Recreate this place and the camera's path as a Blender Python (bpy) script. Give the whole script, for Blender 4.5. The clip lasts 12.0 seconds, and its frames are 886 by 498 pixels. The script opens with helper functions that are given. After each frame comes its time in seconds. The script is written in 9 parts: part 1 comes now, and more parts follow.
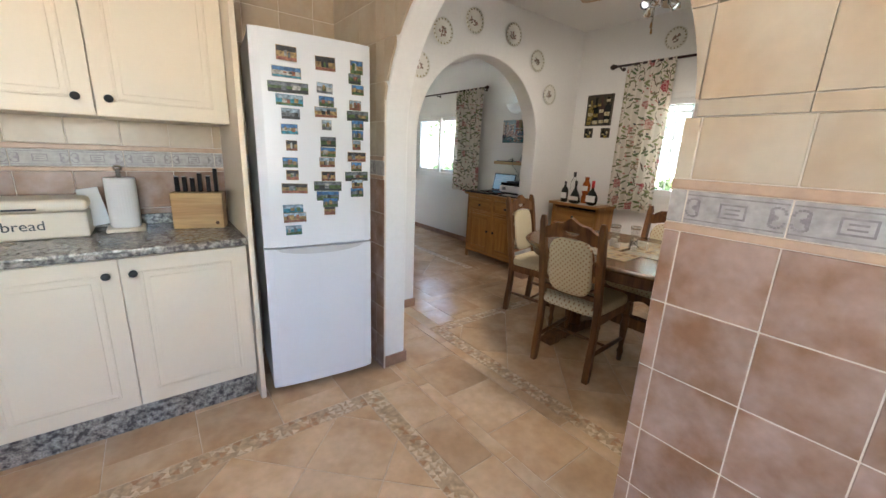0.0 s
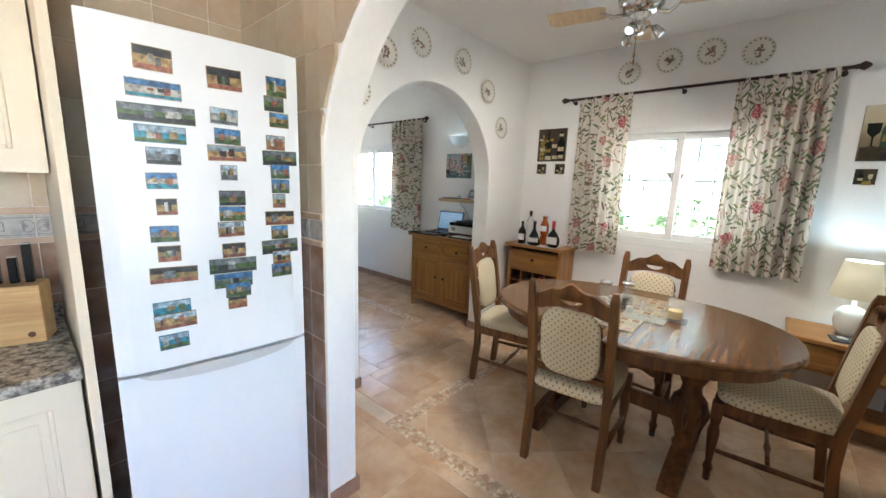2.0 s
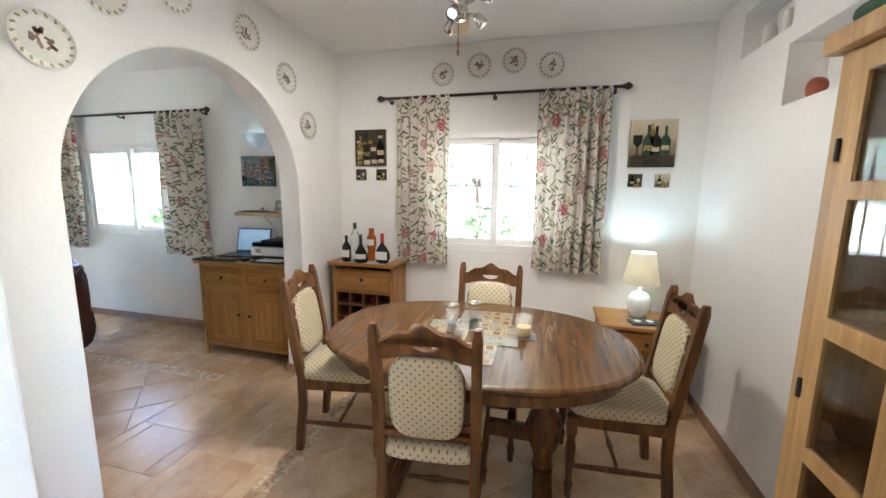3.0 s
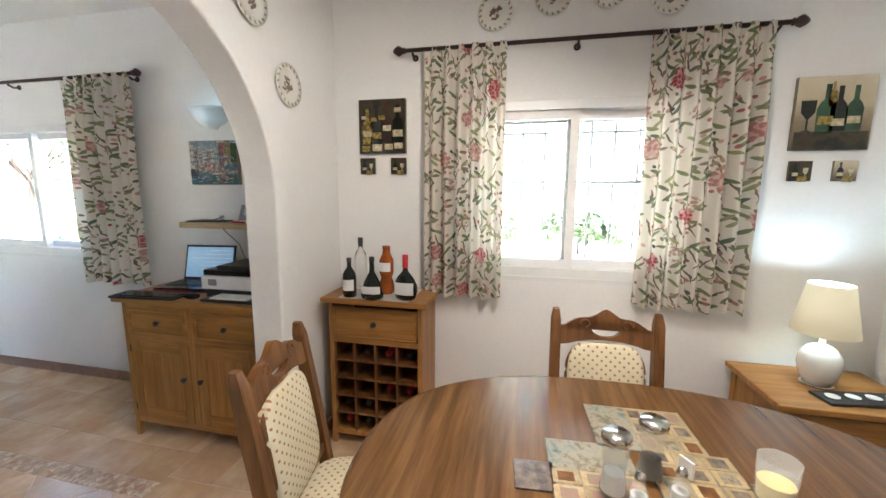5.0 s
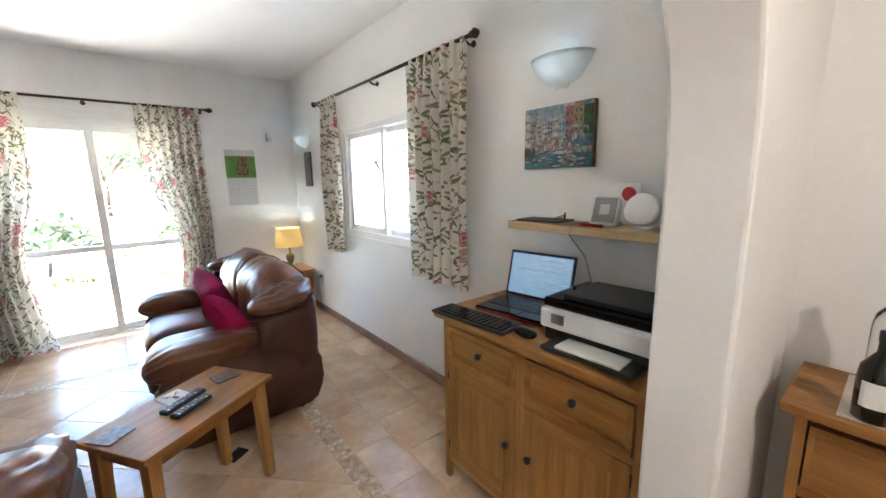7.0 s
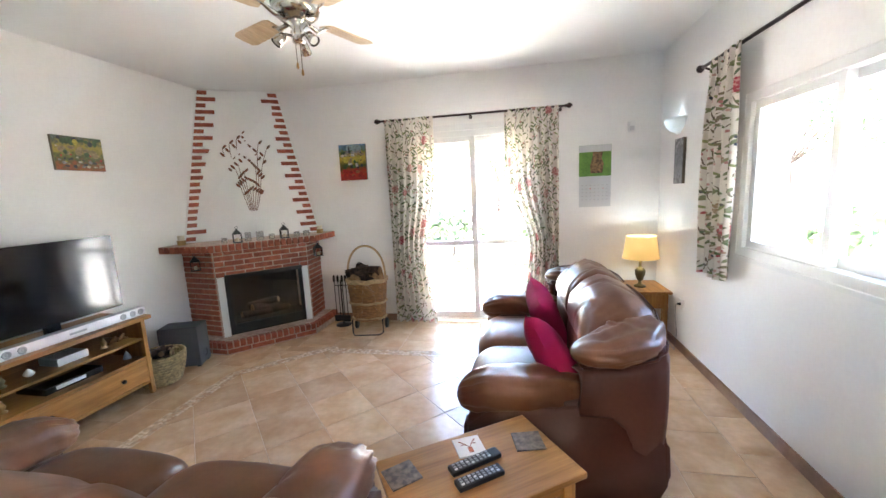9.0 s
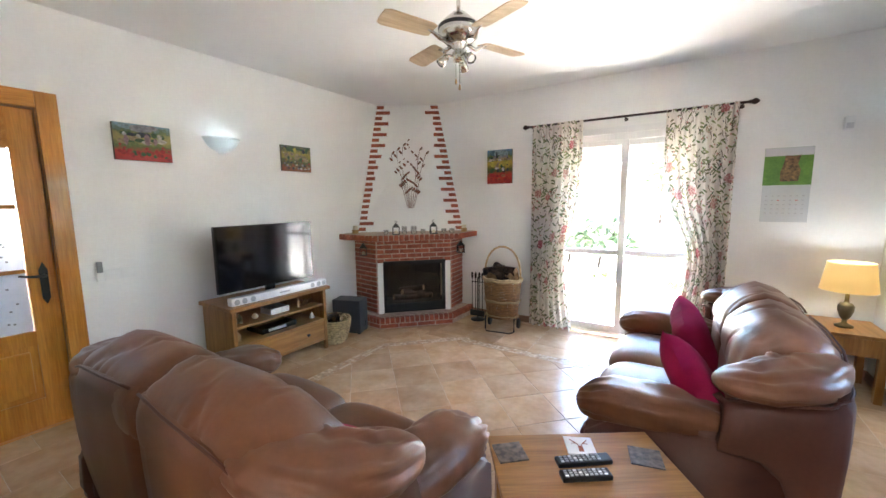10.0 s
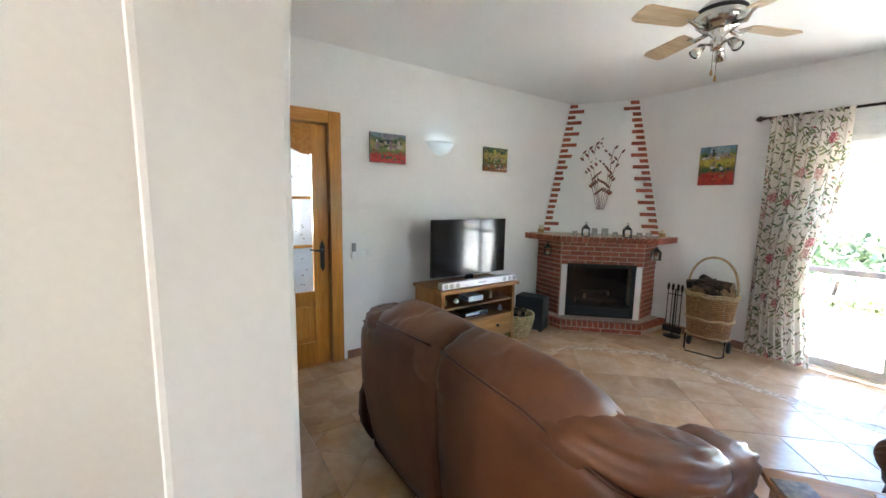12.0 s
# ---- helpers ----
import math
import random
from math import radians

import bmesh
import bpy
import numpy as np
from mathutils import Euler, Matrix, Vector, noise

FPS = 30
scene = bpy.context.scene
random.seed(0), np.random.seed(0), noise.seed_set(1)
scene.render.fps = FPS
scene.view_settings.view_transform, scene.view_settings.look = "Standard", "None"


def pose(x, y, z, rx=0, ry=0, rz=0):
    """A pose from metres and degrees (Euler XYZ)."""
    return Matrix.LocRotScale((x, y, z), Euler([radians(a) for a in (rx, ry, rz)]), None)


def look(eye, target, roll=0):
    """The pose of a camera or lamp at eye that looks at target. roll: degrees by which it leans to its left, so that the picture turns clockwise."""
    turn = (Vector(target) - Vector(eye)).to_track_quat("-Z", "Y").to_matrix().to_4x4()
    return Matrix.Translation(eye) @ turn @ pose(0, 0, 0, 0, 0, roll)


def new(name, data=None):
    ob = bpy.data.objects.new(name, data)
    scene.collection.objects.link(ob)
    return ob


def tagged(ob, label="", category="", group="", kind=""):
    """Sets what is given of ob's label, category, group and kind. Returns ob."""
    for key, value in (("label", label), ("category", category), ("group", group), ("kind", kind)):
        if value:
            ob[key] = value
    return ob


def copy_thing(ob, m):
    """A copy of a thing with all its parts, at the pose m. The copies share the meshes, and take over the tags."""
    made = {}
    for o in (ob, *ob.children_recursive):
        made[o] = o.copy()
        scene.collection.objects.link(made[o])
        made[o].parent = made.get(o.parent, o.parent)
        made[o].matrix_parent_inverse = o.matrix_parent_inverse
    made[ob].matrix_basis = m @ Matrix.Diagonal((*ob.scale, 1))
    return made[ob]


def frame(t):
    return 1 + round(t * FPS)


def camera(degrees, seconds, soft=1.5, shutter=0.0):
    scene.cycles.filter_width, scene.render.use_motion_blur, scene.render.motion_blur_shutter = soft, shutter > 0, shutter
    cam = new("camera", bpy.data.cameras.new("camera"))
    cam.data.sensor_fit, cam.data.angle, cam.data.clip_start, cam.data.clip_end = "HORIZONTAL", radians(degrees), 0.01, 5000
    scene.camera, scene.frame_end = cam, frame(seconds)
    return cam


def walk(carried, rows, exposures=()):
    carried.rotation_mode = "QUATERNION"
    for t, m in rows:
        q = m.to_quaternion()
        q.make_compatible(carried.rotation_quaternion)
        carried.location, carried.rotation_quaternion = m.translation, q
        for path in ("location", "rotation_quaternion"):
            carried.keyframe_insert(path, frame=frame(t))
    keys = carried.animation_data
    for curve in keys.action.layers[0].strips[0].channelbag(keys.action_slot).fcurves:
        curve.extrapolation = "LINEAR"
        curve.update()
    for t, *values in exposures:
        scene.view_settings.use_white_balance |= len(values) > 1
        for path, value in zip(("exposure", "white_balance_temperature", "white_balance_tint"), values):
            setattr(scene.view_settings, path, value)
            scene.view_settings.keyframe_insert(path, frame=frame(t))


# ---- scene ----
cam = camera(98.9, 12.0)
PATH = [
    (0, (0.295, 0.088, 1.348), (1.482, 1.62, 0.85), 2.5),
    (0.5, (0.217, 0.181, 1.366), (1.168, 1.856, 0.827), 2.3),
    (1, (0.216, 0.32, 1.401), (1.21, 1.979, 0.891), 1.5),
    (1.5, (0.357, 0.509, 1.42), (1.587, 2.024, 0.984), 1.6),
    (2, (0.562, 0.688, 1.445), (2.038, 1.993, 1.096), 2.0),
    (2.5, (0.768, 0.867, 1.458), (2.54, 1.738, 1.135), 1.0),
    (2.7, (0.856, 0.909, 1.466), (2.707, 1.6, 1.155), 0.7),
    (4.3, (1.643, 1.327, 1.46), (3.601, 1.605, 1.167), 1.0),
    (4.5, (1.723, 1.411, 1.463), (3.679, 1.717, 1.183), 0.9),
    (5, (1.925, 1.606, 1.45), (3.859, 2.025, 1.158), 0.4),
    (5.5, (2.162, 1.817, 1.464), (3.983, 2.584, 1.151), -0.7),
    (6, (2.3, 2.051, 1.449), (3.947, 3.143, 1.14), -0.6),
    (6.5, (2.437, 2.299, 1.454), (3.881, 3.649, 1.148), -0.5),
    (7, (2.533, 2.54, 1.445), (3.772, 4.07, 1.093), -1.0),
    (7.5, (2.62, 2.765, 1.455), (3.28, 4.619, 1.099), -1.7),
    (7.7, (2.664, 2.838, 1.464), (3.123, 4.751, 1.104), -1.9),
    (9.3, (2.785, 3.273, 1.436), (2.161, 5.152, 1.156), -2.5),
    (9.5, (2.819, 3.252, 1.43), (2.017, 5.063, 1.155), -2.2),
    (10, (2.844, 3.137, 1.427), (1.772, 4.806, 1.172), -0.6),
    (10.5, (2.824, 2.991, 1.409), (1.544, 4.511, 1.182), 0.3),
    (11, (2.764, 2.856, 1.41), (1.379, 4.278, 1.164), 0.4),
    (11.5, (2.708, 2.809, 1.42), (1.225, 4.123, 1.143), 0.6),
    (12, (2.598, 2.774, 1.419), (0.976, 3.916, 1.161), 1.0),
]
EXPOSURES = [(0, 4.6, 6600, 11), (2, 5.1, 6050, 8), (4.5, 5.3, 6200, 10), (5.5, 5.25, 6250, 11), (7, 5.45, 6400, 12), (7.7, 5.85, 6550, 14), (9.5, 5.8, 6600, 15), (12, 5.5, 6350, 11)]
walk(cam, [(t, look(eye, target, roll)) for t, eye, target, roll in PATH], EXPOSURES)

# == world and light
SUN_E, SUN_R = radians(66), radians(289)
world = bpy.data.worlds.new("world")
scene.world = world
world.use_nodes = True
_n = world.node_tree.nodes
_sky = _n.new("ShaderNodeTexSky")
_sky.sky_type, _sky.sun_disc, _sky.sun_elevation, _sky.sun_rotation = "NISHITA", False, SUN_E, SUN_R
world.node_tree.links.new(_sky.outputs[0], _n["Background"].inputs[0])
_n["Background"].inputs[1].default_value = 0.15


def lamp(name, kind, m, power, color=(1, 1, 1), size=0.1, size_y=None, **more):
    d = bpy.data.lights.new(name, kind)
    d.energy, d.color = power, color
    if kind == "AREA":
        d.shape, d.size, d.size_y = "RECTANGLE", size, size_y or size
    elif kind == "SUN":
        d.angle = size
    else:
        d.shadow_soft_size = size
    if kind == "SPOT":
        d.spot_size, d.spot_blend = more.get("cone", 2.6), 0.8
    ob = new(name, d)
    ob.matrix_world = m
    return ob


# the sun stands high over the garden, so that none of it falls through the door
lamp("sun", "SUN", look((0, 0, 0), (0.38, -0.13, -0.91)), 5.0, (1.0, 0.96, 0.9), radians(0.5))
# added area lamps stand in for daylight from assumed windows out of view
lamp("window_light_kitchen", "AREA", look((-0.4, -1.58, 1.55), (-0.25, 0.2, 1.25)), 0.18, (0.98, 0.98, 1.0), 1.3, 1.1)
lamp("window_light_hall", "AREA", look((-1.88, 3.5, 1.55), (-0.5, 3.5, 1.2)), 0.25, (0.9, 0.95, 1.0), 1.0, 1.1)

# == materials
def mat(name, color, rough=0.6, metal=0.0, vary=0.12, scale=6.0, fine=60.0, bump=0.1, second=None, spec=0.5, stretch=(1, 1, 1), coat=0.0, rnd=0.0, dist=0.002):
    m = bpy.data.materials.new(name)
    m.use_nodes = True
    nt = m.node_tree
    N, Lk = nt.nodes, nt.links
    b = N["Principled BSDF"]
    b.inputs["Roughness"].default_value, b.inputs["Metallic"].default_value = rough, metal
    b.inputs["Specular IOR Level"].default_value = spec
    b.inputs["Coat Weight"].default_value = coat
    tc = N.new("ShaderNodeTexCoord")
    mp = N.new("ShaderNodeMapping")
    mp.inputs["Scale"].default_value = stretch
    Lk.new(tc.outputs["Object"], mp.inputs[0])
    oi = N.new("ShaderNodeObjectInfo")
    off = N.new("ShaderNodeVectorMath")
    off.operation = "MULTIPLY_ADD"
    off.inputs[1].default_value = (17, 31, 23)
    Lk.new(oi.outputs["Random"], off.inputs[0])
    Lk.new(mp.outputs[0], off.inputs[2])
    a = N.new("ShaderNodeTexNoise")
    a.inputs["Scale"].default_value, a.inputs["Detail"].default_value = scale, 5
    f = N.new("ShaderNodeTexNoise")
    f.inputs["Scale"].default_value, f.inputs["Detail"].default_value = fine, 4
    Lk.new(off.outputs[0], a.inputs["Vector"])
    Lk.new(off.outputs[0], f.inputs["Vector"])
    c2 = second or tuple(max(0, c * (1 - vary * 2.2)) for c in color)
    ramp = N.new("ShaderNodeValToRGB")
    ramp.color_ramp.elements[0].position, ramp.color_ramp.elements[1].position = 0.36, 0.64
    ramp.color_ramp.elements[0].color, ramp.color_ramp.elements[1].color = (*c2, 1), (*color, 1)
    Lk.new(a.outputs[0], ramp.inputs[0])
    mx = N.new("ShaderNodeMix")
    mx.data_type, mx.blend_type = "RGBA", "MULTIPLY"
    mx.inputs[0].default_value = 1.0
    r2 = N.new("ShaderNodeMapRange")
    r2.inputs[1].default_value, r2.inputs[2].default_value = 0.3, 0.7
    r2.inputs[3].default_value, r2.inputs[4].default_value = 1 - vary, 1.0
    Lk.new(f.outputs[0], r2.inputs[0])
    Lk.new(ramp.outputs[0], mx.inputs[6])
    Lk.new(r2.outputs[0], mx.inputs[7])
    out = mx.outputs[2]
    if rnd:
        hs = N.new("ShaderNodeHueSaturation")
        r3 = N.new("ShaderNodeMapRange")
        r3.inputs[3].default_value, r3.inputs[4].default_value = 1 - rnd, 1 + rnd
        Lk.new(oi.outputs["Random"], r3.inputs[0])
        Lk.new(r3.outputs[0], hs.inputs["Value"])
        Lk.new(out, hs.inputs["Color"])
        out = hs.outputs[0]
    Lk.new(out, b.inputs["Base Color"])
    if bump:
        bp = N.new("ShaderNodeBump")
        bp.inputs["Strength"].default_value, bp.inputs["Distance"].default_value = bump, dist
        Lk.new(f.outputs[0], bp.inputs["Height"])
        Lk.new(bp.outputs[0], b.inputs["Normal"])
    m["out"] = 0
    return m


def wood(name, light, dark, rough=0.4, scale=2.2, coat=0.0, axis=2, rnd=0.08):
    s = [14.0, 14.0, 14.0]
    s[axis] = 0.9
    return mat(name, light, rough, 0, 0.22, scale, 11.0, 0.15, dark, 0.35, tuple(s), coat, rnd)


def glow(name, color, strength, base=(0.9, 0.85, 0.7)):
    m = bpy.data.materials.new(name)
    m.use_nodes = True
    b = m.node_tree.nodes["Principled BSDF"]
    b.inputs["Base Color"].default_value = (*base, 1)
    b.inputs["Emission Color"].default_value, b.inputs["Emission Strength"].default_value = (*color, 1), strength
    return m


def glass(name, color=(1, 1, 1), rough=0.0, ior=1.45):
    m = bpy.data.materials.new(name)
    m.use_nodes = True
    b = m.node_tree.nodes["Principled BSDF"]
    b.inputs["Base Color"].default_value = (*color, 1)
    b.inputs["Roughness"].default_value, b.inputs["IOR"].default_value = rough, ior
    b.inputs["Transmission Weight"].default_value = 1.0
    return m


M = {}
M["wall"] = mat("white_plaster", (0.84, 0.83, 0.81), 0.75, vary=0.03, scale=2.0, fine=45, bump=0.25, second=(0.81, 0.80, 0.785), dist=0.003, spec=0.25)
M["ceiling"] = mat("ceiling_paint", (0.84, 0.83, 0.81), 0.8, vary=0.02, scale=1.5, fine=50, bump=0.1, second=(0.82, 0.81, 0.795), spec=0.2)
M["skirting"] = mat("skirting_tile", (0.36, 0.21, 0.14), 0.35, vary=0.12, scale=9, second=(0.27, 0.15, 0.095))
M["floor"] = mat("floor_tile", (0.68, 0.49, 0.325), 0.25, vary=0.12, scale=4.6, fine=24, bump=0.10, second=(0.56, 0.365, 0.215), rnd=0.12, dist=0.003, spec=0.5)
M["grout"] = mat("floor_grout", (0.70, 0.56, 0.41), 0.8, vary=0.1)
M["mosaic"] = mat("mosaic_base", (0.58, 0.41, 0.25), 0.45, vary=0.15, scale=30)
M["mos_a"] = mat("mosaic_light", (0.72, 0.56, 0.38), 0.4, vary=0.1, scale=30)
M["mos_b"] = mat("mosaic_rust", (0.47, 0.26, 0.13), 0.4, vary=0.1, scale=30)
M["tile_pink"] = mat("wall_tile_rose", (0.44, 0.30, 0.24), 0.28, vary=0.14, scale=9, fine=34, bump=0.08, second=(0.30, 0.155, 0.085), rnd=0.07)
M["tile_beige"] = mat("wall_tile_cream", (0.58, 0.485, 0.365), 0.28, vary=0.07, scale=5, fine=28, bump=0.08, second=(0.53, 0.395, 0.265), rnd=0.06)
M["tile_grout"] = mat("wall_grout", (0.80, 0.71, 0.60), 0.8, vary=0.06)
M["listel"] = mat("border_tile", (0.52, 0.49, 0.46), 0.35, vary=0.12, scale=40, second=(0.40, 0.36, 0.34))
M["listel_in"] = mat("border_relief", (0.34, 0.30, 0.30), 0.4, vary=0.1, scale=60)
M["moulding"] = mat("tile_moulding", (0.62, 0.42, 0.29), 0.3, vary=0.08, scale=12)
M["cream"] = mat("cream_lacquer", (0.80, 0.69, 0.54), 0.38, vary=0.02, scale=3, fine=90, bump=0.04, second=(0.78, 0.665, 0.515))
M["granite"] = mat("speckled_granite", (0.55, 0.50, 0.43), 0.15, vary=0.5, scale=55, fine=150, bump=0.0, second=(0.12, 0.105, 0.10))
M["black"] = mat("black_metal", (0.02, 0.02, 0.022), 0.45, vary=0.1)
M["blackgloss"] = mat("black_gloss", (0.012, 0.012, 0.014), 0.12, vary=0.05, bump=0)
M["vinyl"] = mat("dark_grey_vinyl", (0.075, 0.08, 0.085), 0.5, vary=0.08, fine=140)
M["printgreen"] = mat("printed_grass", (0.16, 0.33, 0.05), 0.5, vary=0.2, scale=14, second=(0.10, 0.24, 0.04))
M["screen"] = mat("dark_screen", (0.006, 0.006, 0.008), 0.08, vary=0.02, bump=0)
M["white"] = mat("white_enamel", (0.78, 0.79, 0.82), 0.28, vary=0.015, scale=2, bump=0.02, second=(0.76, 0.77, 0.80))
M["whiteplastic"] = mat("white_plastic", (0.80, 0.80, 0.79), 0.35, vary=0.02, bump=0.02)
M["alu"] = mat("white_aluminium", (0.78, 0.78, 0.77), 0.35, vary=0.02, bump=0)
M["grey"] = mat("grey_metal", (0.30, 0.31, 0.32), 0.4, 0.4, vary=0.05)
M["silver"] = mat("silver_plastic", (0.62, 0.62, 0.63), 0.3, 0.3, vary=0.03, bump=0)
M["chrome"] = mat("brushed_nickel", (0.62, 0.60, 0.56), 0.18, 1.0, vary=0.05, bump=0)
M["oak"] = wood("oak", (0.43, 0.205, 0.058), (0.30, 0.132, 0.033), 0.42)
M["oak_y"] = wood("oak_along", (0.43, 0.205, 0.058), (0.30, 0.132, 0.033), 0.40, axis=1)
M["oak_x"] = wood("oak_across", (0.43, 0.205, 0.058), (0.30, 0.132, 0.033), 0.40, axis=0)
M["doorwood"] = wood("varnished_oak", (0.62, 0.27, 0.050), (0.50, 0.19, 0.028), 0.28, coat=0.3)
M["doorwood_y"] = wood("varnished_oak_along", (0.62, 0.27, 0.050), (0.50, 0.19, 0.028), 0.28, coat=0.3, axis=1)
M["cabwood"] = wood("pale_oak", (0.50, 0.31, 0.13), (0.38, 0.22, 0.085), 0.4)
M["darkoak"] = wood("dark_oak", (0.20, 0.085, 0.025), (0.095, 0.036, 0.011), 0.45)
M["darkoak_y"] = wood("dark_oak_across", (0.165, 0.080, 0.028), (0.090, 0.040, 0.013), 0.26, coat=0.12, axis=0, rnd=0)
M["maple_y"] = wood("pale_shelf_oak", (0.60, 0.42, 0.24), (0.50, 0.33, 0.17), 0.45, axis=1)
M["block"] = wood("beech_block", (0.60, 0.38, 0.17), (0.48, 0.27, 0.11), 0.5, axis=0)
M["leather"] = mat("brown_leather", (0.185, 0.075, 0.035), 0.36, vary=0.10, scale=5, fine=60, bump=0.22, second=(0.145, 0.055, 0.026), spec=0.5, dist=0.002)
M["leathersmooth"] = mat("smooth_brown_leather", (0.175, 0.068, 0.031), 0.43, vary=0.08, scale=3, fine=120, bump=0.10, second=(0.125, 0.050, 0.026), spec=0.5)
# leather with shade put into its colour, for sofa sides, bases and window-side shell
M["leathershaded"] = mat("shaded_leather", (0.095, 0.030, 0.017), 0.45, vary=0.12, scale=4, fine=60, bump=0.2, second=(0.075, 0.022, 0.012), spec=0.5)
def wrinkled(m, scale, dist):
    """Soft ridged wrinkles under the fine grain."""
    N, Lk = m.node_tree.nodes, m.node_tree.links
    b = N["Principled BSDF"]
    grain = b.inputs["Normal"].links[0].from_node
    tc, rg, bp = N.new("ShaderNodeTexCoord"), N.new("ShaderNodeTexNoise"), N.new("ShaderNodeBump")
    rg.noise_type = "RIDGED_MULTIFRACTAL"
    rg.inputs["Scale"].default_value, rg.inputs["Detail"].default_value, rg.inputs["Distortion"].default_value = scale, 2.5, 0.9
    bp.inputs["Strength"].default_value, bp.inputs["Distance"].default_value = 0.22, dist
    bp.invert = True
    Lk.new(tc.outputs["Object"], rg.inputs["Vector"])
    Lk.new(rg.outputs[0], bp.inputs["Height"])
    Lk.new(bp.outputs[0], grain.inputs["Normal"])
    return m


wrinkled(M["leather"], 11.0, 0.003)
M["pink"] = mat("magenta_cloth", (0.36, 0.010, 0.075), 0.85, vary=0.12, scale=5, fine=260, bump=0.3, spec=0.2)
M["brick"] = mat("red_brick", (0.42, 0.115, 0.055), 0.6, vary=0.2, scale=18, fine=90, bump=0.35, second=(0.29, 0.065, 0.032), rnd=0.18)
M["mortar"] = mat("mortar", (0.60, 0.44, 0.35), 0.9, vary=0.15, scale=20)
M["iron"] = mat("dark_iron", (0.035, 0.035, 0.036), 0.5, 0.5, vary=0.1)
# soot in the firebox; on the wine rack's back it stands for shade
M["sootshade"] = mat("soot_and_shade_black", (0.035, 0.028, 0.022), 0.9, vary=0.3, scale=14)
M["wicker"] = mat("wicker", (0.42, 0.20, 0.075), 0.6, vary=0.3, scale=25, fine=90, second=(0.24, 0.11, 0.04), bump=0.4)
M["cane"] = mat("pale_cane", (0.60, 0.42, 0.23), 0.55, vary=0.15, scale=30)
M["straw"] = mat("straw", (0.62, 0.45, 0.21), 0.75, vary=0.25, scale=40, fine=120, bump=0.5)
M["bark"] = mat("bark", (0.12, 0.075, 0.05), 0.9, vary=0.4, scale=20, fine=70, bump=0.8, dist=0.01)
M["logend"] = mat("log_end", (0.45, 0.28, 0.15), 0.8, vary=0.2, scale=25)
M["rod"] = mat("bronze_rod", (0.045, 0.022, 0.018), 0.4, 0.3, vary=0.1)
M["china"] = mat("glazed_china", (0.78, 0.76, 0.70), 0.15, vary=0.03, bump=0)
M["chinadec"] = mat("china_pattern", (0.16, 0.17, 0.12), 0.3, vary=0.4, scale=60, second=(0.40, 0.20, 0.16))
M["chinarim"] = mat("china_rim", (0.40, 0.32, 0.13), 0.3, vary=0.4, scale=60, second=(0.30, 0.30, 0.16))
M["plaster"] = mat("sconce_plaster", (0.80, 0.79, 0.77), 0.6, vary=0.02, bump=0.05)
M["paper"] = mat("white_paper", (0.80, 0.79, 0.77), 0.8, vary=0.02, bump=0)
M["linen"] = mat("runner_cloth", (0.76, 0.71, 0.64), 0.9, vary=0.08, scale=20, fine=200)
M["darkred"] = mat("dark_red_plastic", (0.20, 0.008, 0.014), 0.3, vary=0.05, bump=0)
M["red"] = mat("red_plastic", (0.55, 0.02, 0.02), 0.35, vary=0.05, bump=0)
M["darkgreen"] = mat("dark_green_cloth", (0.025, 0.10, 0.06), 0.8, vary=0.2)
M["glass"] = glass("clear_glass")
M["coaster"] = mat("slate_print", (0.22, 0.165, 0.13), 0.35, vary=0.3, scale=40, second=(0.055, 0.045, 0.045))
M["calpaper"] = mat("calendar_paper", (0.58, 0.59, 0.60), 0.7, vary=0.02, bump=0)
M["calink"] = mat("calendar_ink", (0.42, 0.42, 0.43), 0.7, vary=0.02, bump=0)
M["frost"] = mat("frosted_glass", (0.74, 0.79, 0.86), 0.35, vary=0.04, scale=25, second=(0.70, 0.75, 0.82), bump=0.1)
M["frost"].node_tree.nodes["Principled BSDF"].inputs["Transmission Weight"].default_value = 0.25
M["vessel"] = mat("thin_glassware", (0.85, 0.88, 0.88), 0.05, vary=0.0, bump=0)
M["vessel"].node_tree.nodes["Principled BSDF"].inputs["Alpha"].default_value = 0.2
# grey tint dims the outside view; shadowless panes let direct daylight in undimmed
M["pane"] = glass("view_dimming_pane", (0.55, 0.57, 0.565), 0.0, 1.1)
M["juice"] = mat("lemon_wax", (0.80, 0.62, 0.22), 0.4, vary=0.05)
M["salt"] = mat("salt", (0.8, 0.8, 0.8), 0.8, vary=0.05)
M["pepper"] = mat("peppercorns", (0.02, 0.016, 0.014), 0.7, vary=0.4, scale=200)
M["brass"] = mat("aged_brass", (0.20, 0.17, 0.10), 0.4, 0.8, vary=0.15)
M["shade_y"] = glow("lit_yellow_shade", (1.0, 0.62, 0.20), 0.010, (0.85, 0.62, 0.25))
M["shade_w"] = glow("lit_cream_shade", (1.0, 0.88, 0.56), 0.008, (0.72, 0.68, 0.52))
M["bulb"] = glow("lit_bulb", (0.85, 0.95, 1.0), 0.06)
M["flame"] = mat("cream_candle", (0.75, 0.66, 0.50), 0.5, vary=0.05)
M["copper"] = mat("metal_leaf", (0.20, 0.15, 0.12), 0.4, 0.6, vary=0.3, scale=30, second=(0.30, 0.10, 0.06))
M["stripe"] = mat("awning_sheet", (0.50, 0.56, 0.52), 0.5, vary=0.03)
M["terrace"] = mat("terrace_paving", (0.78, 0.74, 0.67), 0.8, vary=0.12, scale=1.5)
M["ground"] = mat("dry_ground", (0.60, 0.54, 0.44), 0.95, vary=0.2, scale=0.6)
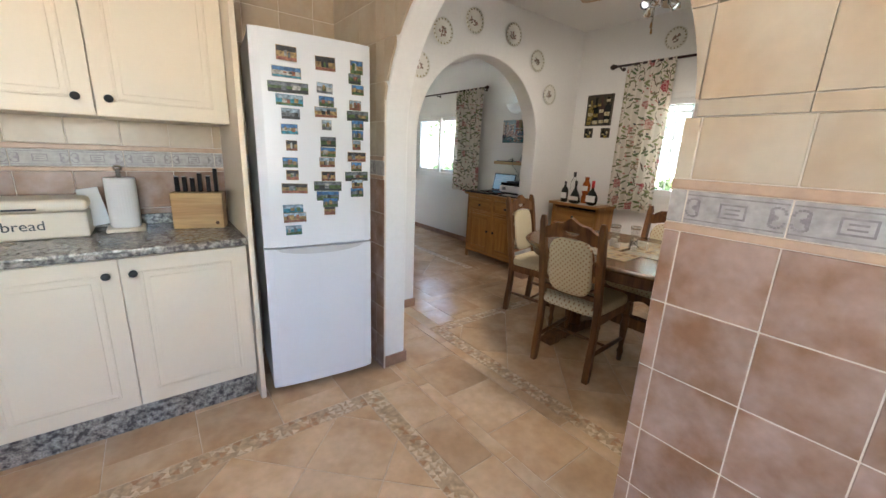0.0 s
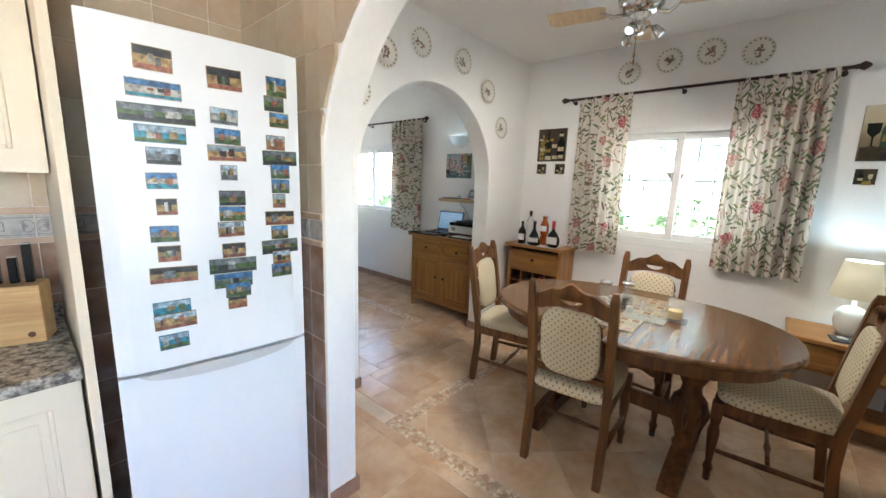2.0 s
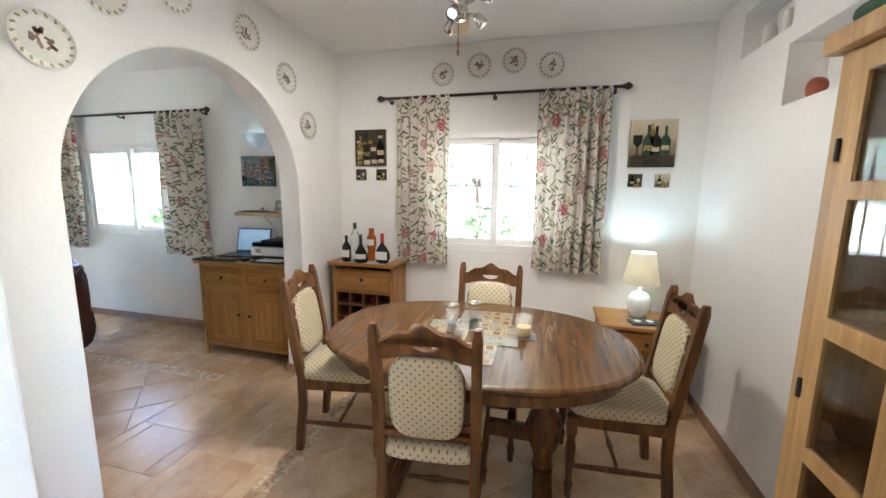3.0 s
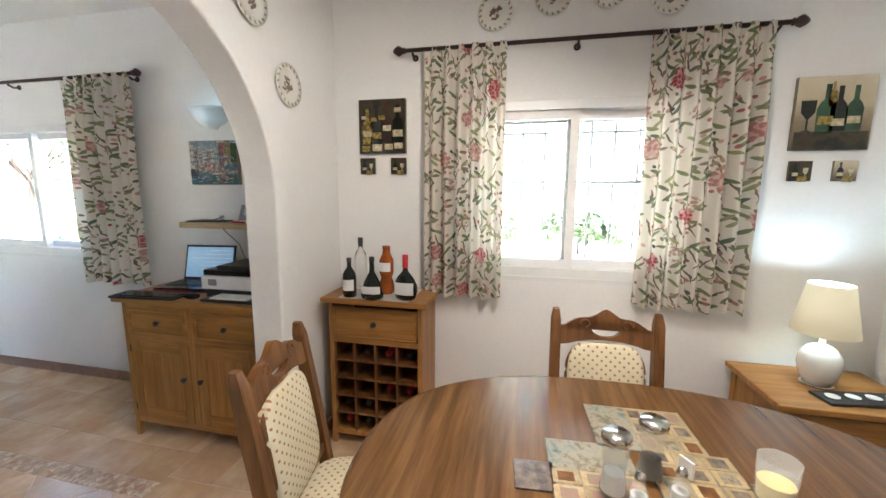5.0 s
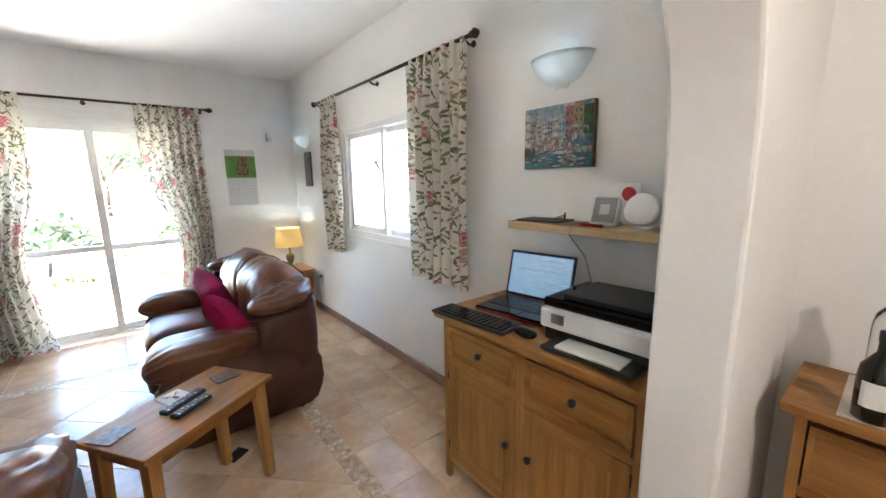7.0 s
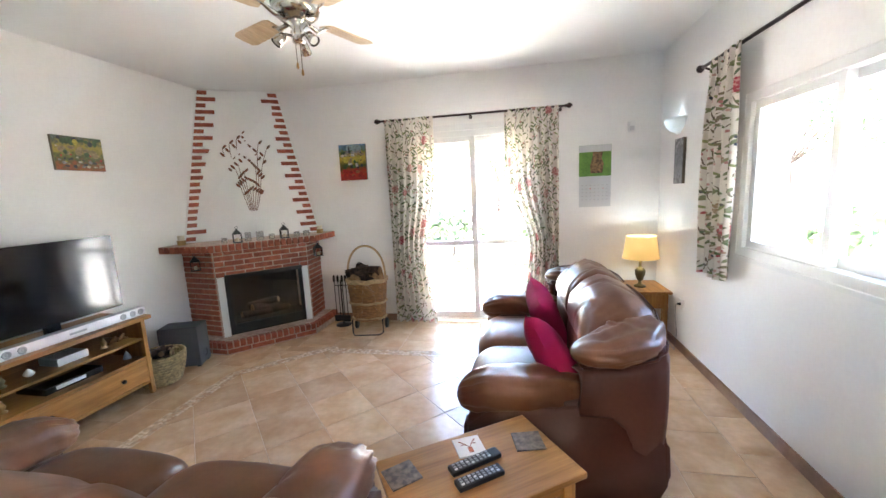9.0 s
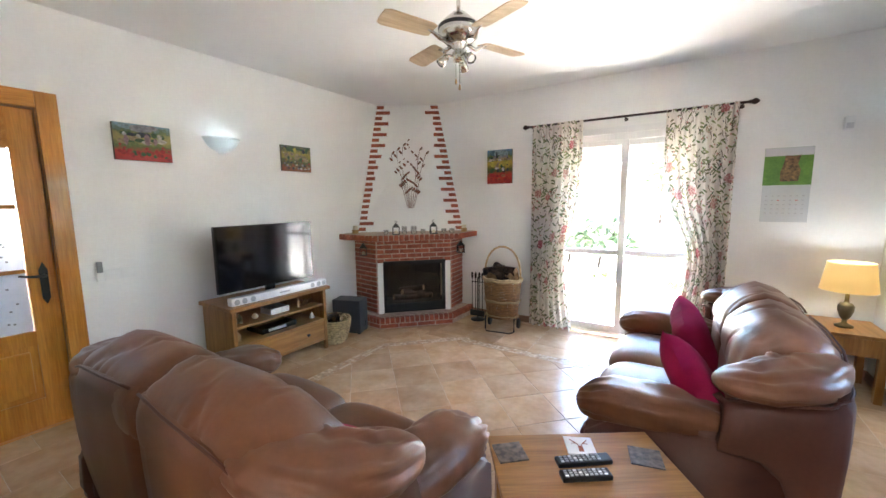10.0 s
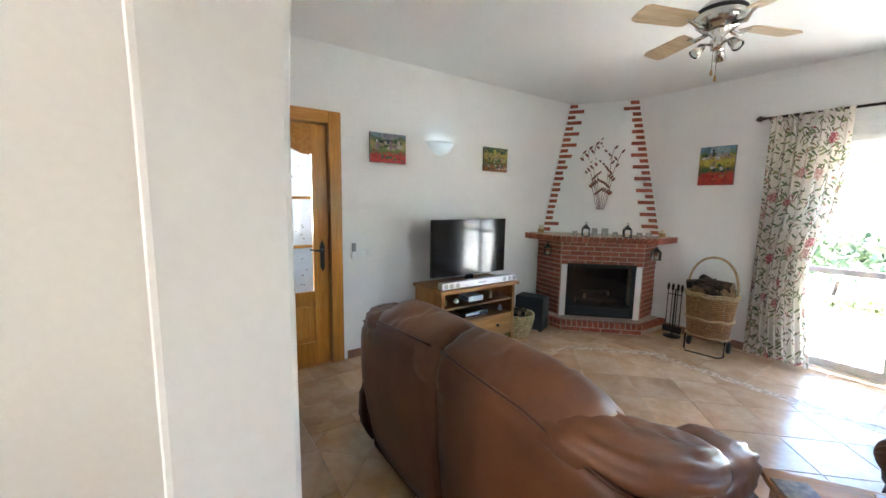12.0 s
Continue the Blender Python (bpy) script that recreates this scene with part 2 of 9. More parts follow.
M["leaf"] = mat("foliage", (0.05, 0.085, 0.03), 0.6, vary=0.3, scale=3, rnd=0.2, second=(0.075, 0.115, 0.045))
M["hill"] = mat("far_hills", (0.13, 0.16, 0.15), 0.95, vary=0.2, scale=0.02)
M["lawn"] = mat("lawn", (0.12, 0.20, 0.05), 0.9, vary=0.3, scale=3)


def sunlit_through(m, color, share):
    """Lets some of the sun through a sheet or slat."""
    nt = m.node_tree
    tr, mx = nt.nodes.new("ShaderNodeBsdfTranslucent"), nt.nodes.new("ShaderNodeMixShader")
    tr.inputs[0].default_value, mx.inputs[0].default_value = (*color, 1), share
    nt.links.new(nt.nodes["Principled BSDF"].outputs[0], mx.inputs[1])
    nt.links.new(tr.outputs[0], mx.inputs[2])
    nt.links.new(mx.outputs[0], nt.nodes["Material Output"].inputs[0])
    return m


sunlit_through(M["stripe"], (0.50, 0.58, 0.53), 0.5)
M["slat"] = sunlit_through(mat("shutter_slat", (0.72, 0.70, 0.66), 0.5, vary=0.03), (0.75, 0.70, 0.62), 0.3)


def curtain_mat():
    m = bpy.data.materials.new("floral_curtain")
    m.use_nodes = True
    nt = m.node_tree
    N, Lk = nt.nodes, nt.links
    b = N["Principled BSDF"]
    b.inputs["Roughness"].default_value = 0.9
    b.inputs["Specular IOR Level"].default_value = 0.1
    uv = N.new("ShaderNodeUVMap")
    oi = N.new("ShaderNodeObjectInfo")
    base = (0.70, 0.65, 0.57, 1)
    col = None

    def layer(prev, scale, stretch, ang, size, jitter, c_a, c_b, keep, seed, petals=False):
        mp = N.new("ShaderNodeMapping")
        mp.inputs["Location"].default_value = (seed, seed * 0.7, 0)
        mp.inputs["Rotation"].default_value = (0, 0, radians(ang))
        mp.vector_type = "TEXTURE"
        mp.inputs["Scale"].default_value = (1 / (stretch * scale), 1 / scale, 1)
        ns = N.new("ShaderNodeTexNoise")
        ns.inputs["Scale"].default_value = 14
        add = N.new("ShaderNodeVectorMath")
        add.operation = "MULTIPLY_ADD"
        add.inputs[1].default_value = (jitter, jitter, 0)
        Lk.new(uv.outputs[0], ns.inputs["Vector"])
        Lk.new(ns.outputs["Color"], add.inputs[0])
        Lk.new(uv.outputs[0], add.inputs[2])
        Lk.new(add.outputs[0], mp.inputs[0])
        vo = N.new("ShaderNodeTexVoronoi")
        vo.voronoi_dimensions = "2D"
        vo.inputs["Scale"].default_value = 1.0
        vo.inputs["Randomness"].default_value = 0.8
        Lk.new(mp.outputs[0], vo.inputs["Vector"])
        lt = N.new("ShaderNodeMapRange")
        lt.inputs[1].default_value, lt.inputs[2].default_value = size, size * 0.8
        Lk.new(vo.outputs["Distance"], lt.inputs[0])
        sp = N.new("ShaderNodeSeparateColor")
        Lk.new(vo.outputs["Color"], sp.inputs[0])
        gt = N.new("ShaderNodeMath")
        gt.operation = "LESS_THAN"
        gt.inputs[1].default_value = keep
        Lk.new(sp.outputs[0], gt.inputs[0])
        mu = N.new("ShaderNodeMath")
        mu.operation = "MULTIPLY"
        Lk.new(lt.outputs[0], mu.inputs[0])
        Lk.new(gt.outputs[0], mu.inputs[1])
        if petals:      # small round florets fill the head
            fl = N.new("ShaderNodeTexVoronoi")
            fl.voronoi_dimensions = "2D"
            fl.inputs["Scale"].default_value = 52
            Lk.new(uv.outputs[0], fl.inputs["Vector"])
            fr_ = N.new("ShaderNodeMapRange")
            fr_.inputs[1].default_value, fr_.inputs[2].default_value = 0.50, 0.34
            Lk.new(fl.outputs["Distance"], fr_.inputs[0])
            m2 = N.new("ShaderNodeMath")
            m2.operation = "MULTIPLY"
            Lk.new(mu.outputs[0], m2.inputs[0])
            Lk.new(fr_.outputs[0], m2.inputs[1])
            mu = m2
        cm = N.new("ShaderNodeMix")
        cm.data_type = "RGBA"
        cm.inputs[6].default_value, cm.inputs[7].default_value = (*c_a, 1), (*c_b, 1)
        Lk.new(sp.outputs[1], cm.inputs[0])
        mx = N.new("ShaderNodeMix")
        mx.data_type = "RGBA"
        Lk.new(mu.outputs[0], mx.inputs[0])
        if prev is None:
            mx.inputs[6].default_value = base
        else:
            Lk.new(prev, mx.inputs[6])
        Lk.new(cm.outputs[2], mx.inputs[7])
        return mx.outputs[2]

    # stems, twig sprays, pairs of leaves, then loose flower heads with paler petals
    col = layer(col, 4.2, 9.0, 20, 0.20, 0.06, (0.20, 0.17, 0.12), (0.16, 0.12, 0.09), 0.45, 0.3)
    col = layer(col, 4.8, 8.0, -38, 0.17, 0.06, (0.24, 0.20, 0.14), (0.14, 0.12, 0.09), 0.35, 2.2)
    col = layer(col, 10.5, 3.2, 62, 0.33, 0.015, (0.12, 0.16, 0.08), (0.32, 0.34, 0.17), 0.30, 3.1)
    col = layer(col, 10.5, 3.2, -48, 0.33, 0.015, (0.11, 0.15, 0.10), (0.30, 0.31, 0.17), 0.28, 6.7)
    col = layer(col, 11.0, 3.0, 100, 0.30, 0.015, (0.17, 0.18, 0.10), (0.26, 0.23, 0.15), 0.20, 5.2)
    col = layer(col, 30.0, 1.4, 35, 0.34, 0.01, (0.06, 0.07, 0.09), (0.30, 0.27, 0.20), 0.08, 8.8)
    col = layer(col, 4.6, 1.0, 10, 0.20, 0.05, (0.56, 0.26, 0.25), (0.56, 0.42, 0.36), 0.38, 9.4)
    col = layer(col, 4.6, 1.0, 10, 0.25, 0.05, (0.36, 0.045, 0.07), (0.44, 0.24, 0.20), 0.38, 9.4, petals=True)
    col = layer(col, 5.2, 1.0, 30, 0.24, 0.05, (0.36, 0.26, 0.17), (0.45, 0.30, 0.24), 0.20, 12.6, petals=True)
    col = layer(col, 38.0, 1.0, 10, 0.38, 0.02, (0.66, 0.50, 0.42), (0.36, 0.10, 0.10), 0.10, 1.4)
    Lk.new(col, b.inputs["Base Color"])
    tr = N.new("ShaderNodeBsdfTranslucent")
    Lk.new(col, tr.inputs[0])
    ad = N.new("ShaderNodeMixShader")
    ad.inputs[0].default_value = 0.28
    Lk.new(b.outputs[0], ad.inputs[1])
    Lk.new(tr.outputs[0], ad.inputs[2])
    Lk.new(ad.outputs[0], N["Material Output"].inputs[0])
    return m


M["curtain"] = curtain_mat()


def upholstery():
    m = mat("dotted_upholstery", (0.62, 0.55, 0.39), 0.85, vary=0.06, scale=6, fine=220, bump=0.2, second=(0.57, 0.50, 0.34), spec=0.2)
    N, Lk = m.node_tree.nodes, m.node_tree.links
    b = N["Principled BSDF"]
    prev = b.inputs["Base Color"].links[0].from_socket
    uv = N.new("ShaderNodeUVMap")
    mp = N.new("ShaderNodeMapping")
    mp.inputs["Rotation"].default_value = (0, 0, radians(45))
    mp.inputs["Scale"].default_value = (44, 44, 44)
    Lk.new(uv.outputs[0], mp.inputs[0])
    vo = N.new("ShaderNodeTexVoronoi")
    vo.voronoi_dimensions = "2D"
    vo.inputs["Scale"].default_value, vo.inputs["Randomness"].default_value = 1.0, 0.0
    Lk.new(mp.outputs[0], vo.inputs["Vector"])
    lt = N.new("ShaderNodeMapRange")
    lt.inputs[1].default_value, lt.inputs[2].default_value = 0.24, 0.14
    Lk.new(vo.outputs["Distance"], lt.inputs[0])
    mx = N.new("ShaderNodeMix")
    mx.data_type = "RGBA"
    Lk.new(lt.outputs[0], mx.inputs[0])
    Lk.new(prev, mx.inputs[6])
    mx.inputs[7].default_value = (0.30, 0.15, 0.08, 1)
    Lk.new(mx.outputs[2], b.inputs["Base Color"])
    return m


M["uph"] = upholstery()

# == mesh helpers
def link(name, bm, material, parent=None, label="", smooth=False, kind="", at=None):
    me = bpy.data.meshes.new(name)
    bm.normal_update()
    bm.to_mesh(me)
    bm.free()
    for mt in (material if isinstance(material, (list, tuple)) else [material]):
        me.materials.append(mt)
    if smooth:
        me.shade_smooth()
    ob = new(name, me)
    if parent:
        ob.parent = parent
    if at is not None:
        ob.matrix_basis = at
    return tagged(ob, label, kind=kind)


def part(name, bm, material, parent, label="", smooth=False, at=None):
    return link(name, bm, material, parent, label, smooth, at=at)


def thing(name, label, category, x=0, y=0, z=0, rz=0, group="", kind=""):
    e = new(name)
    e.empty_display_size = 0.1
    e.matrix_basis = pose(x, y, z, 0, 0, rz)
    return tagged(e, label, category, group, kind)


def box(bm, x0, x1, y0, y1, z0, z1, bev=0.0, seg=2, m=None):
    vs = bmesh.ops.create_cube(bm, size=1.0)["verts"]
    for v in vs:
        v.co = Vector(((x0 + x1) / 2 + v.co.x * (x1 - x0), (y0 + y1) / 2 + v.co.y * (y1 - y0), (z0 + z1) / 2 + v.co.z * (z1 - z0)))
    if bev:
        es = list({e for v in vs for e in v.link_edges})
        r = bmesh.ops.bevel(bm, geom=es, offset=bev, segments=seg, affect="EDGES", profile=0.6)
        vs = list({v for f in r["faces"] for v in f.verts} | {v for v in vs if v.is_valid})
    if m is not None:
        bmesh.ops.transform(bm, matrix=m, verts=[v for v in vs if v.is_valid])
    return vs


def B(*boxes, bev=0.0, seg=2):
    bm = bmesh.new()
    for b in boxes:
        box(bm, *b, bev=bev, seg=seg)
    return bm


def lathe(bm, profile, n=20, m=None, close=True):
    rings = []
    for r, z in profile:
        rings.append([bm.verts.new((r * math.cos(2 * math.pi * i / n), r * math.sin(2 * math.pi * i / n), z)) for i in range(n)])
    for a, b in zip(rings, rings[1:]):
        for i in range(n):
            bm.faces.new((a[i], a[(i + 1) % n], b[(i + 1) % n], b[i]))
    if close:
        if profile[0][0] > 1e-4:
            bm.faces.new(rings[0][::-1])
        if profile[-1][0] > 1e-4:
            bm.faces.new(rings[-1])
    vs = [v for r in rings for v in r]
    if m is not None:
        bmesh.ops.transform(bm, matrix=m, verts=vs)
    return vs


def LA(profile, n=20, m=None, close=True):
    bm = bmesh.new()
    lathe(bm, profile, n, m, close)
    bmesh.ops.recalc_face_normals(bm, faces=bm.faces)
    return bm


def tube(bm, pts, r, n=8, closed=False, flat=None):
    pts = [Vector(p) for p in pts]
    rings = []
    up = Vector((0, 0, 1))
    for i, p in enumerate(pts):
        if closed:
            d = pts[(i + 1) % len(pts)] - pts[i - 1]
        else:
            d = pts[min(i + 1, len(pts) - 1)] - pts[max(i - 1, 0)]
        d = d.normalized() if d.length > 1e-9 else Vector((0, 0, 1))
        s = d.cross(up)
        s = s.normalized() if s.length > 1e-3 else Vector((1, 0, 0))
        t = s.cross(d).normalized()
        rr = r[i] if isinstance(r, (list, tuple)) else r
        ra, rb = (rr, rr) if flat is None else (rr, rr * flat)
        rings.append([bm.verts.new(p + s * ra * math.cos(2 * math.pi * k / n) + t * rb * math.sin(2 * math.pi * k / n)) for k in range(n)])
    pairs = list(zip(rings, rings[1:])) + ([(rings[-1], rings[0])] if closed else [])
    for a, b in pairs:
        for k in range(n):
            bm.faces.new((a[k], a[(k + 1) % n], b[(k + 1) % n], b[k]))
    if not closed:
        bm.faces.new(rings[0][::-1])
        bm.faces.new(rings[-1])
    return rings


def T(pts, r, n=8, closed=False, flat=None):
    bm = bmesh.new()
    tube(bm, pts, r, n, closed, flat)
    return bm


def prism(bm, outline, d, m=None):
    """A solid from an outline in the xz plane, from y=0 to y=d."""
    a = [bm.verts.new((x, 0, z)) for x, z in outline]
    b = [bm.verts.new((x, d, z)) for x, z in outline]
    n = len(a)
    bm.faces.new(a)
    bm.faces.new(b[::-1])
    for i in range(n):
        bm.faces.new((a[(i + 1) % n], a[i], b[i], b[(i + 1) % n]))
    if m is not None:
        bmesh.ops.transform(bm, matrix=m, verts=a + b)
    return a + b


def P(outline, d, m=None):
    bm = bmesh.new()
    prism(bm, outline, d, m)
    return bm


def sgn(v, p):
    return math.copysign(abs(v) ** p, v)


def puff(bm, c, s, e1=0.6, e2=0.5, nu=28, nv=16, wr=0.0, seed=0.0, m=None, freq=7.0):
    """A stuffed shape: a rounded box of size s round c, with creases."""
    rows = []
    for j in range(nv + 1):
        v = -math.pi / 2 + math.pi * j / nv
        row = []
        for i in range(nu):
            u = 2 * math.pi * i / nu
            p = Vector((sgn(math.cos(v), e1) * sgn(math.cos(u), e2), sgn(math.cos(v), e1) * sgn(math.sin(u), e2), sgn(math.sin(v), e1)))
            q = Vector((p.x * s[0] / 2, p.y * s[1] / 2, p.z * s[2] / 2))
            if wr:
                k = noise.noise(q * freq + Vector((seed, seed, seed))) + 0.5 * noise.noise(q * freq * 2.3 + Vector((seed, 0, seed)))
                q += q.normalized() * k * wr
            row.append(bm.verts.new(q + Vector(c)))
        rows.append(row)
    for a, b in zip(rows, rows[1:]):
        for i in range(nu):
            bm.faces.new((a[i], a[(i + 1) % nu], b[(i + 1) % nu], b[i]))
    vs = [v for r in rows for v in r]
    bmesh.ops.remove_doubles(bm, verts=rows[0] + rows[-1], dist=1e-4)
    if m is not None:
        bmesh.ops.transform(bm, matrix=m, verts=[v for v in vs if v.is_valid])


def clip(poly, x0, x1, y0, y1):
    for ax, lim, sg in ((0, x0, 1), (0, x1, -1), (1, y0, 1), (1, y1, -1)):
        out = []
        for i, p in enumerate(poly):
            q = poly[i - 1]
            dp, dq = (p[ax] - lim) * sg, (q[ax] - lim) * sg
            if (dp >= 0) != (dq >= 0):
                t = dq / (dq - dp)
                out.append((q[0] + (p[0] - q[0]) * t, q[1] + (p[1] - q[1]) * t))
            if dp >= 0:
                out.append(p)
        poly = out
        if not poly:
            return []
    return poly


def area(p):
    return abs(sum(p[i - 1][0] * p[i][1] - p[i][0] * p[i - 1][1] for i in range(len(p)))) / 2


def slab(poly, h):
    """A tile with chamfered top edges, from an outline round the origin, base at 0."""
    bm = bmesh.new()
    if sum(poly[i - 1][0] * poly[i][1] - poly[i][0] * poly[i - 1][1] for i in range(len(poly))) < 0:
        poly = poly[::-1]
    cx, cy = sum(p[0] for p in poly) / len(poly), sum(p[1] for p in poly) / len(poly)
    lo = [bm.verts.new((x, y, 0)) for x, y in poly]
    mi = [bm.verts.new((x, y, h - 0.0015)) for x, y in poly]
    hi = []
    for x, y in poly:
        d = Vector((cx - x, cy - y))
        d = d.normalized() * 0.003
        hi.append(bm.verts.new((x + d.x, y + d.y, h)))
    n = len(poly)
    for a, b in ((lo, mi), (mi, hi)):
        for i in range(n):
            bm.faces.new((a[i], a[(i + 1) % n], b[(i + 1) % n], b[i]))
    bm.faces.new(hi)
    return bm

# == structure
XW, YF, XT, H = 4.10, 7.28, -0.52, 2.62
Y2A, Y2B = 2.74, 2.91
X1A, X1B = 1.33, 1.49


def wall_boxes(name, boxes, label=""):
    ob = link(name, B(*boxes), M["wall"], kind="structure")
    return tagged(ob, label or "smooth white plastered wall", "wall")


def arch_wall(name, a0, a1, o0, o1, spring, lo, hi, axis):
    """A wall from a0 to a1 with an arch from o0 to o1, round above the spring; axis x or y; lo..hi its thickness."""
    c = (o0 + o1) / 2
    bm = bmesh.new()
    rings = []
    for depth, e in ((lo, .010), (lo + .003, .003), (lo + .010, 0), (hi - .010, 0), (hi - .003, .003), (hi, .010)):
        r = (o1 - o0) / 2 + e
        pts = [(a0, 0), (c - r, 0), (c - r, spring)]
        pts += [(c - r * math.cos(math.pi * k / 40), spring + r * 0.98 * math.sin(math.pi * k / 40)) for k in range(1, 40)]
        pts += [(c + r, spring), (c + r, 0), (a1, 0), (a1, H + 0.1), (a0, H + 0.1)]
        rings.append([bm.verts.new((p[0], depth, p[1]) if axis == "x" else (depth, p[0], p[1])) for p in pts])
    n = len(rings[0])
    bm.faces.new(rings[0])
    bm.faces.new(rings[-1][::-1])
    for p, q in zip(rings, rings[1:]):
        for k in range(n):
            bm.faces.new((p[(k + 1) % n], p[k], q[k], q[(k + 1) % n]))
    bmesh.ops.recalc_face_normals(bm, faces=bm.faces)
    ob = link(name, bm, M["wall"], kind="structure")
    return tagged(ob, "white plastered wall with a round-headed arched opening", "wall")


# window openings
WD = (0.72, 2.02, 0.985, 1.945)
WL = (4.62, 5.92, 0.965, 1.925)
DL = (1.62, 2.98, 2.06)
XO = 4.36
wall_boxes("wall_east", [(XW, XO, -0.3, WD[0], 0, H + .1), (XW, XO, WD[1], WL[0], 0, H + .1), (XW, XO, WL[1], YF + 0.3, 0, H + .1),
                         (XW, XO, WD[0], WD[1], 0, WD[2]), (XW, XO, WD[0], WD[1], WD[3], H + .1),
                         (XW, XO, WL[0], WL[1], 0, WL[2]), (XW, XO, WL[0], WL[1], WL[3], H + .1)], "white plastered wall with two sliding windows")
wall_boxes("wall_north", [(XT - .2, DL[0], YF, YF + .26, 0, H + .1), (DL[1], XW, YF, YF + .26, 0, H + .1), (DL[0], DL[1], YF, YF + .26, DL[2], H + .1)], "white plastered wall with a glazed terrace door")
DW = (3.03, 3.87, 2.05)
wall_boxes("wall_west", [(XT - .2, XT, Y2A, DW[0], 0, H + .1), (XT - .2, XT, DW[1], YF, 0, H + .1), (XT - .2, XT, DW[0], DW[1], DW[2], H + .1)], "white plastered wall behind the television")
arch_wall("wall_arch_living", X1B, XW, 2.04, 3.49, 1.46, Y2A, Y2B, "x")
arch_wall("wall_arch_kitchen", -0.12, Y2A, 0.49, 2.0, 1.43, X1A + 0.012, X1B, "y")
wall_boxes("wall_kitchen_back", [(-0.55, X1A + 0.012, 2.66, Y2B, 0, H + .1), (X1A + 0.012, X1B, Y2A, Y2B, 0, H + .1)], "kitchen wall behind the worktop")
link("wall_kitchen_corner", B((-2.4, -1.29, 2.44, 2.66, 0, H + .1), (-1.29, -0.60, 2.44, 2.66, 2.06, H + .1), (-0.60, -0.55, 2.44, 2.66, 0, H + .1)), M["wall"], kind="structure")
link("wall_closet", B((-2.4, -0.72, 2.92, 3.0, 0, H + .1), (-2.4, -2.3, 2.66, 2.92, 0, H + .1)), M["wall"], kind="structure")
wall_boxes("wall_kitchen_west", [(-2.4, -2.2, -1.8, 2.44, 0, H + .1)], "plain kitchen wall")
# the opening in the south wall is assumed, cut for the added kitchen lamp
wall_boxes("wall_kitchen_south", [(-2.2, -1.1, -1.8, -1.6, 0, H + .1), (.3, X1B, -1.8, -1.6, 0, H + .1), (-1.1, .3, -1.8, -1.6, 0, 0.95), (-1.1, .3, -1.8, -1.6, 2.15, H + .1)], "kitchen wall with an assumed window opening")
wall_boxes("wall_kitchen_east", [(X1A + 0.012, X1B, -1.6, -0.12, 0, H + .1)], "kitchen wall beside the arch")
wall_boxes("wall_hall", [(-2.0, -1.9, 2.5, 3.0, 0, H + .1), (-2.0, -1.9, 4.0, 4.6, 0, H + .1), (-2.0, -1.9, 3.0, 4.0, 0, 1.0), (-2.0, -1.9, 3.0, 4.0, 2.1, H + .1), (-1.9, XT - .2, 4.4, 4.5, 0, H + .1)], "plain hallway wall")
# south wall of the dining room with two niches
NA, NB = (3.20, 3.73, 2.25), (2.72, 3.28, 1.89)
YS = -0.10
link("wall_dining_south", B((X1B, NB[0], YS - .3, YS, 0, H + .1), (NA[1], XW, YS - .3, YS, 0, H + .1), (NB[0], NB[1] - .04, YS - .3, YS, 0, NB[2]), (NB[0], NB[1] - .04, YS - .3, YS, 2.17, H + .1),
                            (NB[1] - .04, NA[1], YS - .3, YS, 0, NA[2]), (NB[1] - .04, NA[1], YS - .3, YS, 2.50, H + .1), (NB[0], NB[1] - .04, YS - .3, YS - .16, NB[2], 2.17), (NB[1] - .04, NA[1], YS - .3, YS - .16, NA[2], 2.50)), M["wall"], kind="structure")
link("ceiling", B((-2.5, XO, -1.9, YF + .3, H, H + 0.16)), M["ceiling"], kind="structure")
link("roof", B((-2.9, XO + .3, -2.3, YF + .6, H + 0.16, H + 0.3)), M["wall"], kind="structure")

# skirting
SK = [(XW - .012, XW, Y2B, YF), (XW - .012, XW, YS, Y2A), (XT, DL[0] - .05, YF - .012, YF), (DL[1], XW - .012, YF - .012, YF), (XT, XT + .012, DW[1] + .08, YF - .012), (XT, XT + .012, Y2B + .012, DW[0] - .08),
      (X1B, 2.04, Y2A - .012, Y2A), (3.49, XW - .012, Y2A - .012, Y2A), (XT, 2.04, Y2B, Y2B + .012), (3.49, XW - .012, Y2B, Y2B + .012), (3.478, 3.49, Y2A - .012, Y2B + .012),
      (2.04, 2.052, Y2A - .012, Y2B + .012), (X1A, X1B + .012, 1.988, 2.0), (X1B, X1B + .012, 2.0, Y2A - .012), (X1B, X1B + .012, YS, 0.49), (X1B + .012, XW - .012, YS, YS + .012)]
for k, (a, b, c, d) in enumerate(SK):
    link("baseboard", B((a, b, c, d, 0, 0.075), bev=0.002, seg=1), M["skirting"], kind="structure")


# windows
def sash(parent, x, a0, a1, z0, z1, w=0.045):
    part("sash", B((x, x + .04, a0, a0 + w, z0, z1), (x, x + .04, a1 - w, a1, z0, z1), (x, x + .04, a0 + w, a1 - w, z0, z0 + w), (x, x + .04, a0 + w, a1 - w, z1 - w, z1)), M["alu"], parent)
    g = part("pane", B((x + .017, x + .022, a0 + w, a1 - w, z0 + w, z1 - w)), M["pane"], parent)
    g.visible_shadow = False


